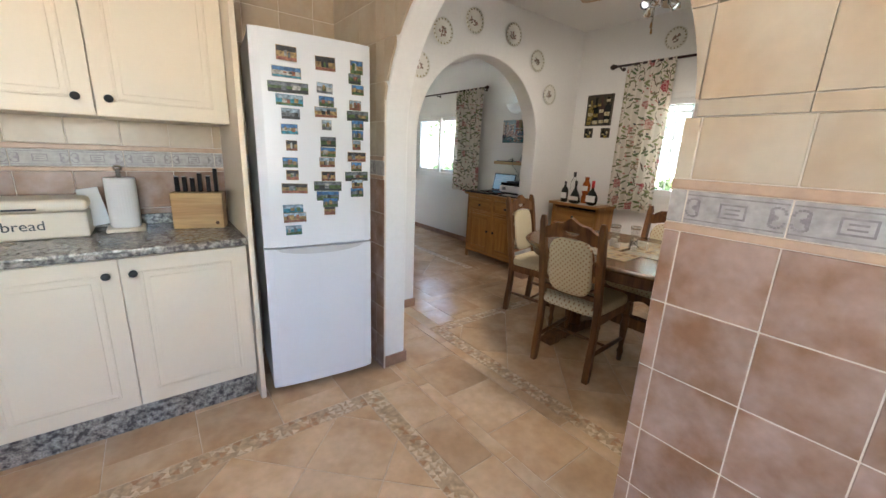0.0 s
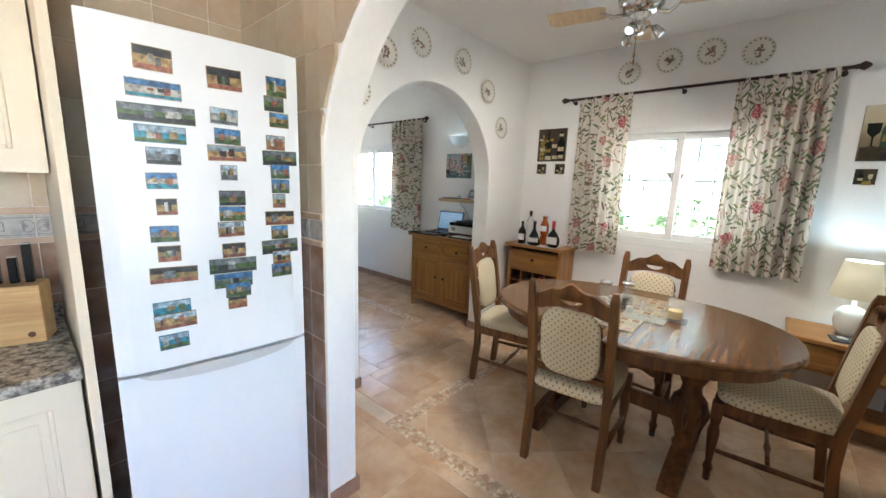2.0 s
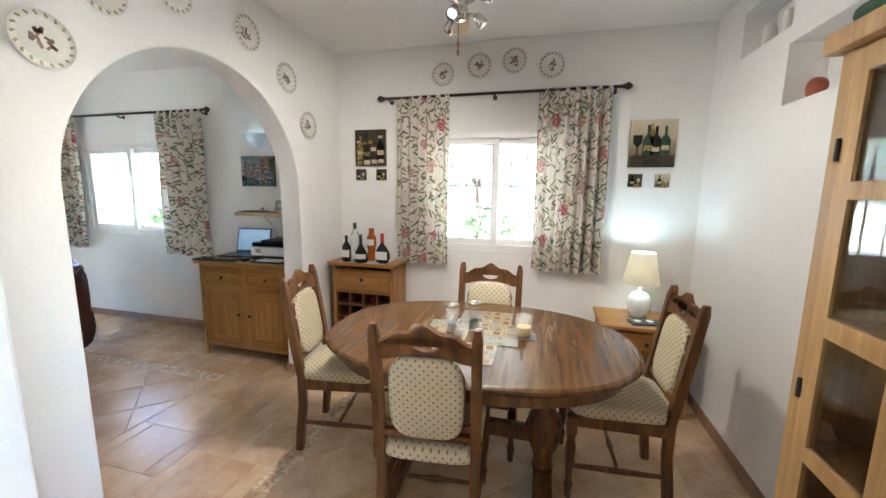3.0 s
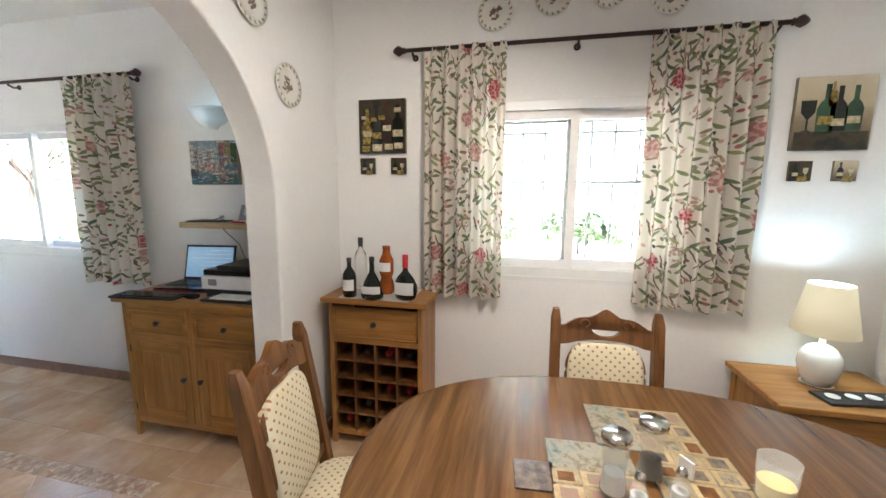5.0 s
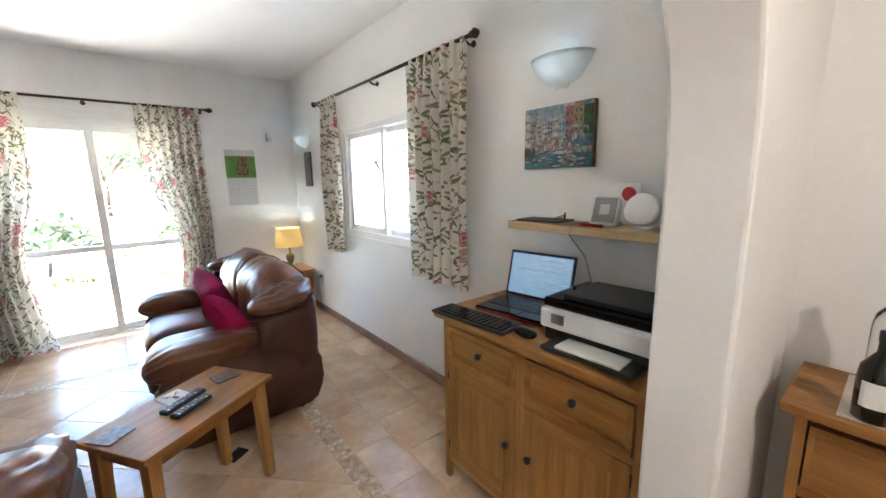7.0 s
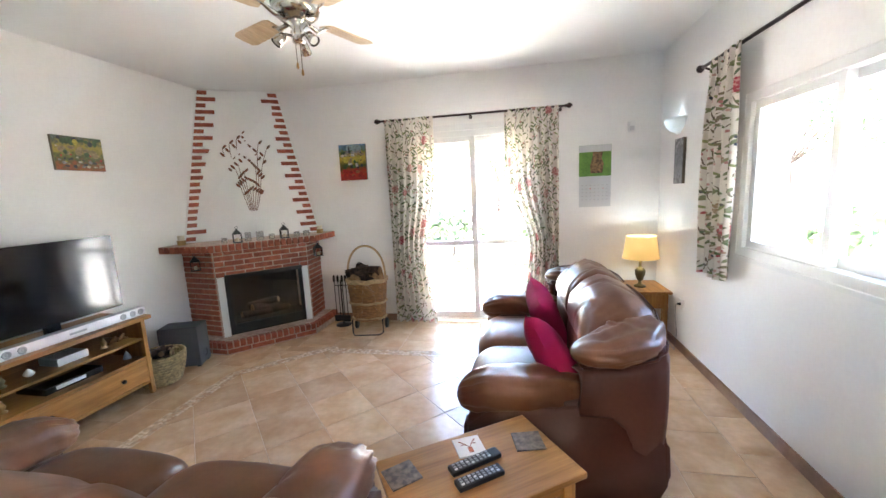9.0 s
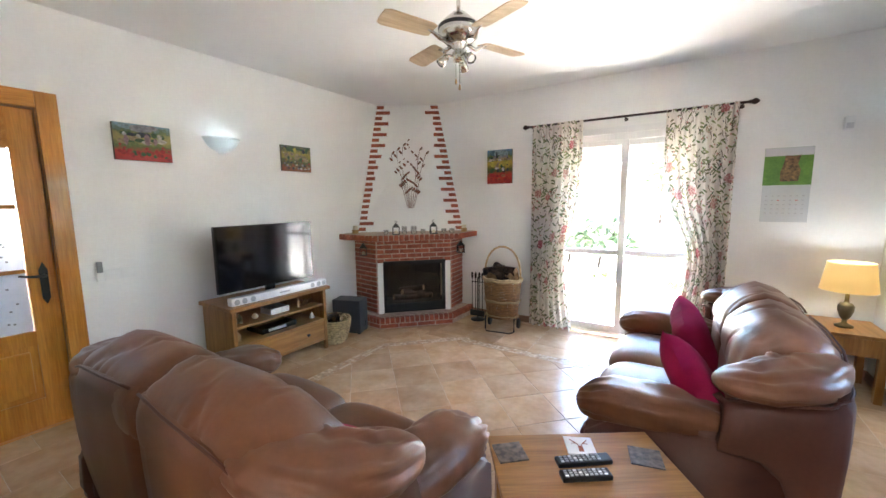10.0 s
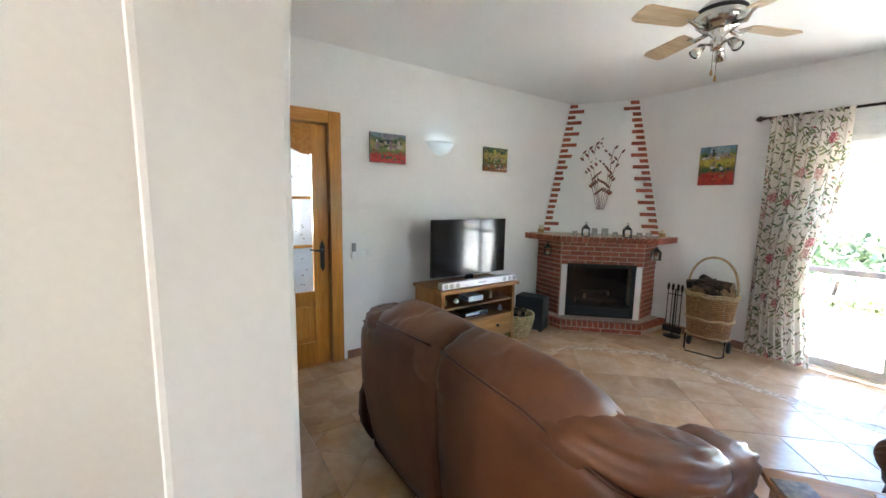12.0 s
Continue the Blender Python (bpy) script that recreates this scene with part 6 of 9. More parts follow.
# ceiling fans
M["maple"] = wood("pale_maple", (0.66, 0.50, 0.32), (0.56, 0.40, 0.24), 0.4, axis=0)
def fan(x, y, z, turn, label, lit):
    g = thing("ceiling_fan", label, "ceiling fan", x, y, 0, turn)
    part("canopy", LA([(.02, H - .075), (.055, H - .055), (.065, H - .02), (.068, H - .001)], 24), M["chrome"], g, smooth=True)
    part("rod", LA([(.011, z + .12), (.011, H - .07)], 12), M["chrome"], g, smooth=True)
    part("motor", LA([(.03, z - .045), (.07, z - .04), (.105, z - .01), (.112, z + .02), (.105, z + .055), (.075, z + .085), (.04, z + .115), (.02, z + .125)], 32), M["chrome"], g, smooth=True)
    part("vent_ring", LA([(.108, z + .028), (.1145, z + .034), (.1145, z + .046), (.107, z + .052)], 32, close=False), M["iron"], g)
    part("light_hub", LA([(.012, z - .14), (.03, z - .135), (.035, z - .09), (.025, z - .075), (.05, z - .05), (.05, z - .042)], 20), M["chrome"], g, smooth=True)
    for k in range(4):
        m = pose(0, 0, 0, 0, 0, 90 * k)
        bm = T([m @ Vector((.07, 0, z - .035)), m @ Vector((.13, .012, z - .045)), m @ Vector((.17, 0, z - .02)), m @ Vector((.20, 0, z - .01))], [.010, .012, .008, .006], 8)
        part("blade_arm", bm, M["chrome"], g, smooth=True)
        o = [(.17, -.045), (.20, -.055), (.44, -.062), (.47, -.05), (.475, 0), (.47, .05), (.44, .062), (.20, .055), (.17, .045)]
        bm = P(o, .006, m @ Matrix.Translation((0, 0, z - .008)) @ Matrix.Rotation(radians(-90), 4, "X") @ Matrix.Rotation(radians(11), 4, "X"))
        bmesh.ops.recalc_face_normals(bm, faces=bm.faces)
        part("blade", bm, M["maple"], g, "pale wood blade")
    for k in range(3):
        a = radians(120 * k + 35)
        hx, hy = .085 * math.cos(a), .085 * math.sin(a)
        part("spot_arm", T([(.02 * math.cos(a), .02 * math.sin(a), z - .11), (hx * .7, hy * .7, z - .105), (hx, hy, z - .125)], .006, 6), M["chrome"], g, smooth=True)
        dirn = Vector((math.cos(a) * .7, math.sin(a) * .7, -.75)).to_track_quat("-Z", "Y").to_matrix().to_4x4()
        s = part("spot", LA([(.012, .03), (.020, .02), (.028, -.03), (.026, -.032)], 16, Matrix.Translation((hx, hy, z - .13)) @ dirn, close=False), M["chrome"], g, smooth=True)
        part("bulb", LA([(.0, -.030), (.018, -.028), (.022, -.022), (.0, -.015)], 12, Matrix.Translation((hx, hy, z - .13)) @ dirn), M["bulb"] if lit else M["china"], s)
    for dx in (-.012, .014):
        part("pull_chain", T([(dx, .01, z - .13), (dx, .01, z - .24 - dx)], .0018, 5), M["brass"], g)
        part("chain_knob", LA([(.003, 0), (.007, .008), (.005, .028), (.002, .032)], 8, Matrix.Translation((dx, .01, z - .27 - dx))), M["cabwood"], g)


fan(2.83, 1.38, 2.38, 15, "ceiling fan with pale wood blades and three lit spots", True)
fan(1.72, 5.07, 2.33, 67, "brushed steel ceiling fan with pale wood blades", False)
for k in range(3):
    a = radians(120 * k + 35 + 15)
    lamp("spot_dining", "SPOT", look((2.83 + .10 * math.cos(a), 1.40 + .10 * math.sin(a), 2.21), (2.83 + .9 * math.cos(a), 1.40 + .9 * math.sin(a), 1.1)), 1.45, (1, .90, .78), .02)

# glass-fronted cabinet by the kitchen arch
gc = thing("display_cabinet", "pale oak cabinet with glazed doors and bowls inside", "cabinet", 0, 0, 0)
cx0, cx1, cy0, cy1, ch_ = 1.53, 2.165, YS + .004, .30, 1.80
part("side", B((cx0, cx0 + .02, cy0, cy1 - .02, .0, ch_)), M["cabwood"], gc)
part("side", B((cx1 - .02, cx1, cy0, cy1 - .02, .0, ch_)), M["cabwood"], gc)
part("back", B((cx0 + .02, cx1 - .02, cy0, cy0 + .01, .05, ch_)), M["cabwood"], gc)
part("cornice", B((cx0 - .0, cx1 + .03, cy0, cy1 + .03, ch_ + .001, ch_ + .05), bev=.008), M["cabwood"], gc)
part("stile", B((cx1 - .035, cx1, cy1 - .02, cy1, 0, ch_)), M["cabwood"], gc)
part("stile", B((cx0, cx0 + .035, cy1 - .02, cy1, 0, ch_)), M["cabwood"], gc)
part("plinth", B((cx0 + .035, cx1 - .035, cy1 - .02, cy1, 0, .09)), M["cabwood"], gc)
for a, b in ((cx0 + .037, (cx0 + cx1) / 2 - .001), ((cx0 + cx1) / 2 + .001, cx1 - .037)):
    dd = part("glazed_door", B((a, a + .05, cy1 - .02, cy1 + .001, .092, ch_ - .004), (b - .05, b, cy1 - .02, cy1 + .001, .092, ch_ - .004), *[(a + .05, b - .05, cy1 - .02, cy1 + .001, z0, z1) for z0, z1 in ((.092, .15), (.44, .48), (.80, .84), (1.13, 1.18), (1.46, 1.50), (ch_ - .06, ch_ - .004))]), M["cabwood"], gc)
    part("pane", B((a + .05, b - .05, cy1 - .012, cy1 - .008, .15, ch_ - .06)), M["glass"], dd)
    for z in (.25, .95, 1.55):
        part("hinge", LA([(.005, 0), (.006, .002), (.006, .05), (.005, .052)], 8, Matrix.Translation((b + .001 if b > 2 else a - .001, cy1 + .004, z))), M["black"], dd)
for z in (.46, .82, 1.155, 1.48):
    part("shelf", B((cx0 + .02, cx1 - .02, cy0 + .01, cy1 - .03, z - .008, z + .008)), M["cabwood"], gc)
for x, z in ((1.95, .828), (1.75, .828), (1.98, 1.163), (1.72, 1.163), (1.9, 1.488), (1.95, .468)):
    bw = thing("bowl", "white china bowl on a shelf", "bowl", x, .10, z + .001, group="bowls in the cabinet")
    part("bowl_body", LA([(.03, 0), (.035, .008), (.08, .05), (.085, .075), (.081, .075), (.072, .05), (.0, .012)], 22, close=False), M["china"], bw, smooth=True)
cl = thing("green_cloth", "rolled dark green cloth on the cabinet", "cloth", 1.91, .27, ch_ + .051)
part("roll", T([(-.25, 0, .028), (.0, .005, .028), (.25, 0, .028)], .028, 12), M["darkgreen"], cl, smooth=True)
# niche ornaments
for x, z, n in ((3.12, NB[2], 1), (2.90, NB[2], 2), (3.60, NA[2], 3), (3.42, NA[2], 4)):
    on = thing("ornament", "white porcelain ornament in a wall niche" if n != 1 else "small terracotta ornament in a wall niche", "ornament", x, YS - .07, z)
    bm = bmesh.new()
    puff(bm, (0, 0, .045 if n == 1 else .07), (.08, .07, .09 if n == 1 else .14), .8, .8, 16, 12, .012, n)
    part("figure", bm, M["brick"] if n == 1 else M["china"], on, smooth=True)

# == living room
def cabinet_frame(g, hw, dp, ht, mt="oak"):
    part("top", B((-hw - .03, hw + .03, 0, dp + .035, ht - .03, ht), bev=.006), M["oak_x"], g)
    for s in (-1, 1):
        part("post", B((s * hw - (.03 if s > 0 else 0), s * hw + (.03 if s < 0 else 0), dp - .03, dp, 0, ht - .03), bev=.003), M[mt], g)
        part("side", B((s * hw - (.018 if s > 0 else 0), s * hw + (.018 if s < 0 else 0), 0, dp - .03, .09, ht - .03)), M[mt], g)
    part("back", B((-hw + .018, hw - .018, 0, .012, .09, ht - .03)), M[mt], g)


def knob(g, x, y, z, r=.015):
    part("knob", LA([(r * .4, 0), (r * .45, .010), (r, .017), (r * .9, .027), (0, .03)], 12, pose(x, y, z, -90)), M["iron"], g, "round iron knob", smooth=True)


sb = thing("sideboard", "oak sideboard with two drawers over two doors", "sideboard", 4.085, 3.39, 0, 90)
hw, dp, ht = .455, .50, .86
cabinet_frame(sb, hw, dp, ht)
part("floor_board", B((-hw + .03, hw - .03, .012, dp - .004, .09, .12)), M["oak_x"], sb)
part("middle_post", B((-.02, .02, dp - .03, dp - .001, .12, ht - .03)), M["oak"], sb)
part("rail", B((-hw + .03, -.02, dp - .03, dp - .002, .60, .625), (.02, hw - .03, dp - .03, dp - .002, .60, .625)), M["oak_x"], sb)
part("rail", B((-hw + .03, -.02, dp - .03, dp - .002, .80, .83), (.02, hw - .03, dp - .03, dp - .002, .80, .83)), M["oak_x"], sb)
for s in (-1, 1):
    a, b = sorted((s * .023, s * (hw - .033)))
    d = part("drawer", B((a, b, dp - .026, dp - .012, .628, .797)), M["oak_x"], sb)
    part("drawer_moulding", B((a, b, dp - .008, dp + .006, .628, .648), (a, b, dp - .008, dp + .006, .777, .797), (a, a + .020, dp - .008, dp + .006, .648, .777), (b - .020, b, dp - .008, dp + .006, .648, .777), bev=.002, seg=1), M["oak_x"], d)
    knob(d, (a + b) / 2, dp - .012, .713)
    d = part("cabinet_door", B((a + .06, b - .06, dp - .018, dp - .010, .19, .535)), M["oak"], sb)
    for u0, u1, z0, z1, nm in ((a, a + .06, .123, .597, "stile"), (b - .06, b, .123, .597, "stile"), (a + .06, b - .06, .123, .19, "rail"), (a + .06, b - .06, .535, .597, "rail")):
        part(nm, B((u0, u1, dp - .022, dp, z0, z1), bev=.002, seg=1), M["oak" if nm == "stile" else "oak_x"], d)
    knob(d, s * .055, dp, .40)
    for z in (.17, .53):
        part("hinge", B((s * (hw - .031) - .003, s * (hw - .031) + .003, dp - .01, dp + .003, z, z + .04)), M["iron"], d)

lap = thing("laptop", "open black laptop showing a pale page", "laptop", 3.84, 3.60, .8605, 97)
part("base", B((-.175, .165, -.12, .12, 0, .022), bev=.004), M["blackgloss"], lap)
part("keyboard", B((-.155, .15, -.092, .050, .0222, .024)), M["black"], lap)
M["page"] = patch_mat("lit_page", [(0.12, 0.25, 0.40), (0.30, 0.45, 0.55), (0.40, 0.52, 0.60), (0.25, 0.40, 0.52)], 5, 0.5, False)
pb = M["page"].node_tree.nodes["Principled BSDF"]
pb.inputs["Emission Color"].default_value, pb.inputs["Emission Strength"].default_value = (0.30, 0.50, 0.72, 1), 0.012
# screen leans back, away from the keyboard
scm = Matrix.Translation((0, -.12, .022)) @ Matrix.Rotation(radians(14), 4, "X")
part("screen_lid", B((-.175, .165, -.010, 0, 0, .225), bev=.003), M["black"], lap, at=scm)
s_ = part("screen", B((-.163, .153, .0002, .0012, .016, .212)), M["page"], lap, "lit screen with a pale page", at=scm)
for k in range(6):
    part("text_row", B((-.15, -.15 + .14 + .03 * ((k * 7) % 5), .0014, .0018, .188 - .025 * k, .191 - .025 * k)), M["paper"], s_)
part("red_edge", B((-.17, .16, .1202, .1225, .003, .014)), M["darkred"], lap)
part("red_edge", B((-.1775, -.1752, -.115, .12, .003, .014)), M["darkred"], lap)
part("red_edge", B((.1652, .1675, -.115, .12, .003, .014)), M["darkred"], lap)
part("touchpad", B((-.05, .04, .06, .112, .0222, .0236), bev=.0005, seg=1), M["blackgloss"], lap)
part("hinge_strip", B((-.15, .14, -.108, -.096, .0222, .028)), M["darkred"], lap)
for r_ in range(5):
    for k in range(13):
        part("key", B((-.148 + .0225 * k, -.130 + .0225 * k, -.085 + .026 * r_, -.066 + .026 * r_, .0242, .0256)), M["blackgloss"], lap)
kbd = thing("keyboard", "black full-size computer keyboard", "keyboard", 3.61, 3.66, .8605, 95)
part("case", B((-.20, .20, -.06, .07, 0, .014), bev=.004), M["black"], kbd)
for r in range(5):
    for k in range(14):
        part("key", B((-.185 + .0265 * k, -.185 + .0265 * k + .022, -.045 + .021 * r, -.045 + .021 * r + .017, .0142, .0185)), M["blackgloss"], kbd)
ms = thing("computer_mouse", "small black computer mouse", "mouse", 3.625, 3.40, .8605, 80)
bm = bmesh.new()
puff(bm, (0, 0, .016), (.10, .058, .034), .8, .8, 20, 10)
part("shell", bm, M["blackgloss"], ms, smooth=True)
pr = thing("printer", "black and white inkjet printer with paper in the tray", "printer", 3.83, 3.145, .8605, 92)
part("base", B((-.21, .21, -.14, .15, .0, .045), bev=.006), M["black"], pr)
part("body", B((-.22, .22, -.15, .17, .05, .125), bev=.012), M["whiteplastic"], pr)
part("lid", B((-.215, .215, -.155, .155, .1255, .16), bev=.008), M["blackgloss"], pr)
part("glass_cover", B((-.19, .15, -.12, .13, .1605, .178), bev=.006), M["black"], pr)
part("display", B((.12, .17, .1705, .174, .075, .110)), M["grey"], pr)
part("paper_tray", B((-.15, .16, .151, .25, .004, .018), bev=.003), M["black"], pr)
part("paper", B((-.11, .11, .10, .24, .0185, .026)), M["paper"], pr)

shf = thing("wall_shelf", "pale oak wall shelf above the laptop", "shelf", 0, 0, 1.222)
part("board", B((3.90, 4.098, 2.97, 3.735, 0, .035), bev=.002), M["maple_y"], shf)
it = thing("folder", "thin dark folder on the shelf", "folder", 4.0, 3.60, 1.2575, 5)
part("cover", B((-.07, .07, -.11, .11, 0, .008), bev=.002), M["black"], it)
gl = thing("spectacles", "folded black spectacles on the shelf", "spectacles", 3.96, 3.47, 1.2655, 30)
for s in (-1, 1):
    part("rim", T([(s * .03 + .022 * math.cos(a), 0, .02 + .017 * math.sin(a)) for a in [k * math.pi / 8 for k in range(16)]], .0018, 5, closed=True), M["black"], gl)
    part("temple", T([(s * .052, 0, .025), (s * .04, .04, .012), (-s * .02, .05, .006)], .0018, 5), M["black"], gl)
ph = thing("desk_phone", "white desk phone with a grey sloping face", "telephone", 4.0, 3.31, 1.2575, -78)
lean = Matrix.Translation((0, -.045, .006)) @ Matrix.Rotation(radians(-28), 4, "X")
part("case", B((-.05, .05, 0, .045, 0, .125), bev=.012, seg=3), M["whiteplastic"], ph, at=lean)
part("foot", B((-.05, .05, -.045, .06, 0, .014), bev=.005), M["whiteplastic"], ph)
part("face", B((-.043, .043, -.0025, .001, .012, .118), bev=.001, seg=1), M["grey"], ph, at=lean)
part("display", B((-.018, .018, -.0045, -.002, .045, .088)), M["silver"], ph, at=lean)
cp = thing("phone_card", "white card with a red round sign", "card", 4.075, 3.255, 1.2575, -90)
part("card", B((-.045, .045, -.004, .004, 0, .165), bev=.003), M["paper"], cp)
part("sign", LA([(.028, 0), (.028, .0015)], 20, pose(0, -.0042, .125, 90)), M["red"], cp)
rp = thing("red_pen_case", "red pen case on the shelf", "pen case", 3.93, 3.33, 1.2575, 80)
part("case", B((-.05, .05, -.012, .012, 0, .012), bev=.005), M["red"], rp)
ck = thing("round_clock", "white round desk clock", "clock", 4.0, 3.17, 1.2575, -90)
part("case", LA([(.0, -.002), (.052, 0), (.062, .006), (.062, .03), (.055, .035), (0, .035)], 28, pose(0, .02, .064, 76)), M["whiteplastic"], ck, smooth=True)
part("stand", B((-.035, .035, -.02, .045, 0, .012), bev=.004), M["whiteplastic"], ck)
cb = thing("cable", "thin grey cable from the shelf to the laptop", "cable", 0, 0, 0)
part("lead", T([(4.02, 3.40, 1.262), (3.897, 3.40, 1.264), (3.890, 3.40, 1.22), (3.99, 3.385, 1.12), (4.03, 3.37, 1.00), (4.00, 3.35, .93)], .0028, 6), M["grey"], cb)


# wall lights
def sconce(x, y, z, rz, lit_power):
    g = thing("wall_light", "white plaster half-bowl wall light, lit", "wall light", x, y, z, rz)
    bm = bmesh.new()
    prof = [(.02, -.075), (.035, -.07), (.040, -.055), (.075, -.045), (.115, -.015), (.145, .035), (.155, .055)]
    rows = []
    n = 18
    for r, h in prof:
        rows.append([bm.verts.new((r * math.cos(math.pi + math.pi * k / n), -r * .78 * math.sin(math.pi * k / n), h)) for k in range(n + 1)])
    for a, b in zip(rows, rows[1:]):
        for k in range(n):
            bm.faces.new((a[k], a[k + 1], b[k + 1], b[k]))
    bmesh.ops.solidify(bm, geom=bm.faces[:], thickness=.006)
    bmesh.ops.recalc_face_normals(bm, faces=bm.faces)
    part("bowl", bm, M["plaster"], g, smooth=True)
    part("back_plate", B((-.03, .03, -.008, -.0005, -.07, .04), bev=.002), M["plaster"], g)
    part("bulb", LA([(0, -.03), (.012, -.025), (.016, -.01), (.012, .005), (0, .01)], 12, Matrix.Translation((0, -.055, .0))), M["bulb"], g, smooth=True)
    p = (pose(x, y, z, 0, 0, rz) @ Vector((0, -.05, .035)))
    lamp("bulb_wall_light", "POINT", Matrix.Translation(p), lit_power, (0.62, 0.86, 1.0), .015)


sconce(XW, 3.60, 1.92, -90, .007)
sconce(XW, 6.87, 1.90, -90, .010)
sconce(XT, 4.905, 1.91, 90, .009)

g = picture("painting", "colourful canvas of a canal with a bridge and boats", XW, 3.60, 1.635, -90, .36, .28, "art_venice", .03)
rr = random.Random(4)
CV = {"sky": (.30, .42, .48), "pink": (.46, .20, .18), "creamh": (.66, .60, .50), "ochre": (.40, .31, .17), "teal": (.04, .17, .20), "greyh": (.34, .33, .35), "green": (.06, .13, .05), "blue": (.10, .20, .28), "orange": (.48, .17, .08), "white": (.62, .62, .60), "dark": (.04, .05, .07), "red": (.48, .03, .03), "yellow": (.55, .48, .08), "pinkgrey": (.38, .24, .26)}
for k_, v_ in CV.items():
    M["cv_" + k_] = mat("canvas_" + k_, v_, .6, vary=.22, scale=45, fine=140, bump=.4, rnd=.1)
cv = []


def dab(mt, x0, x1, z0, z1, d):
    cv.append(part("brush_patch", B((x0, x1, -.032 - d, -.0305, z0, z1)), M["cv_" + mt], g))


dab("sky", -.178, .03, .085, .138, .0012)
for k, (x0, x1, z0, z1, mt) in enumerate(((-.178, -.145, -.04, .115, "creamh"), (-.145, -.11, -.03, .09, "greyh"), (-.11, -.08, -.02, .07, "creamh"), (-.08, -.05, -.01, .08, "white"), (-.05, -.02, .0, .075, "greyh"), (-.02, .01, .0, .085, "creamh"), (.01, .045, -.01, .11, "sky"), (.045, .09, -.02, .125, "pink"), (.09, .135, -.02, .138, "ochre"), (.135, .178, -.03, .12, "green"), (.06, .178, -.05, .0, "blue"), (-.178, -.12, -.085, -.04, "dark"))):
    dab(mt, x0, x1, z0, z1, .0014 + .00015 * k)
    if z1 > .06:
        for r_ in range(3):
            for c_ in range(2):
                xx = x0 + (x1 - x0) * (.2 + .45 * c_)
                zz = z0 + (z1 - z0) * (.25 + .24 * r_)
                dab("dark" if mt not in ("green", "sky") else "green", xx, xx + .006, zz, zz + .011, .0034)
dab("teal", -.178, .178, -.138, -.075, .0012)
dab("blue", -.10, -.02, -.115, -.07, .0020)
for k in range(11):
    a_ = math.pi * k / 10
    xx, zz = -.055 + .05 * math.cos(a_), -.045 + .04 * math.sin(a_)
    dab("pink" if k % 2 else "white", xx - .009, xx + .009, zz - .007, zz + .007, .0038 + .0002 * k)
for k in range(9):
    dab(("white", "greyh", "creamh")[k % 3], -.02 + .012 * k, .035 + .012 * k, -.055 - .007 * k, -.049 - .007 * k, .0036)
for k in range(6):
    xx = rr.uniform(.0, .15)
    dab(("orange", "white", "pink")[k % 3], xx, xx + .03, -.125 + .012 * k, -.112 + .012 * k, .0046 + .0003 * k)
for k in range(16):
    xx = rr.uniform(-.175, .13)
    dab(rr.choice(("teal", "green", "white", "dark", "blue")), xx, xx + rr.uniform(.015, .04), -.135 + .003 * k, -.130 + .003 * k, .0052)


def strokes(g, w, h, seed, zones, t=.0232):
    """Brush strokes by bands: (low, high, count, stroke width, stroke height, paints), low and high as shares of the height."""
    rr = random.Random(seed)
    k = 0
    for lo, hi, n, sw, sh, paints in zones:
        for i in range(n):
            k += 1
            x = (-.5 + (i + rr.uniform(.1, .9)) / n) * (w - sw * 1.3) if n > 1 else 0
            z = -h / 2 + h * rr.uniform(lo, hi)
            ww, hh = sw * rr.uniform(.7, 1.25), sh * rr.uniform(.7, 1.3)
            z = min(h / 2 - hh / 2 - .001, max(-h / 2 + hh / 2 + .001, z))
            x = min(w / 2 - ww / 2 - .001, max(-w / 2 + ww / 2 + .001, x))
            o = [(math.cos(a) * ww / 2 * rr.uniform(.75, 1), math.sin(a) * hh / 2 * rr.uniform(.75, 1)) for a in [.785 + 6.283 * q / 8 for q in range(8)]] if n > 1 else [(-ww / 2, -hh / 2), (ww / 2, -hh / 2), (ww / 2, hh / 2), (-ww / 2, hh / 2)]
            bm = P([(x + p, z + q) for p, q in o], .001, Matrix.Translation((0, -t - .00012 * (k % 40) - .0008, 0)))
            bmesh.ops.recalc_face_normals(bm, faces=bm.faces)
            part("brush_patch", bm, M["cv_" + rr.choice(paints)], g)


strokes(g, .34, .26, 12, [(.62, .95, 10, .05, .018, ("white", "sky", "creamh")), (.30, .70, 26, .012, .030, ("white", "greyh", "pinkgrey", "dark", "creamh")), (.25, .50, 12, .020, .010, ("red", "white", "pink")), (.02, .28, 22, .040, .010, ("teal", "dark", "green", "teal", "white")), (.04, .22, 8, .016, .012, ("orange", "red"))], t=.0362)
g = picture("painting", "canvas of a poppy field before white houses", XT, 4.345, 1.86, 90, .35, .255, "art_poppy")
strokes(g, .35, .255, 1, [(.88, .95, 4, .12, .05, ("sky", "greyh")), (.70, .74, 9, .06, .035, ("dark", "green")), (.66, .72, 4, .035, .04, ("creamh", "white")), (.50, .60, 8, .07, .04, ("creamh", "ochre", "green")), (.40, .62, 3, .04, .08, ("pinkgrey",)), (.05, .30, 22, .034, .028, ("red", "red", "red", "green")), (.10, .42, 10, .022, .02, ("red",))])
g = picture("painting", "small canvas of an autumn garden", XT, 5.63, 1.855, 90, .34, .25, "art_garden")
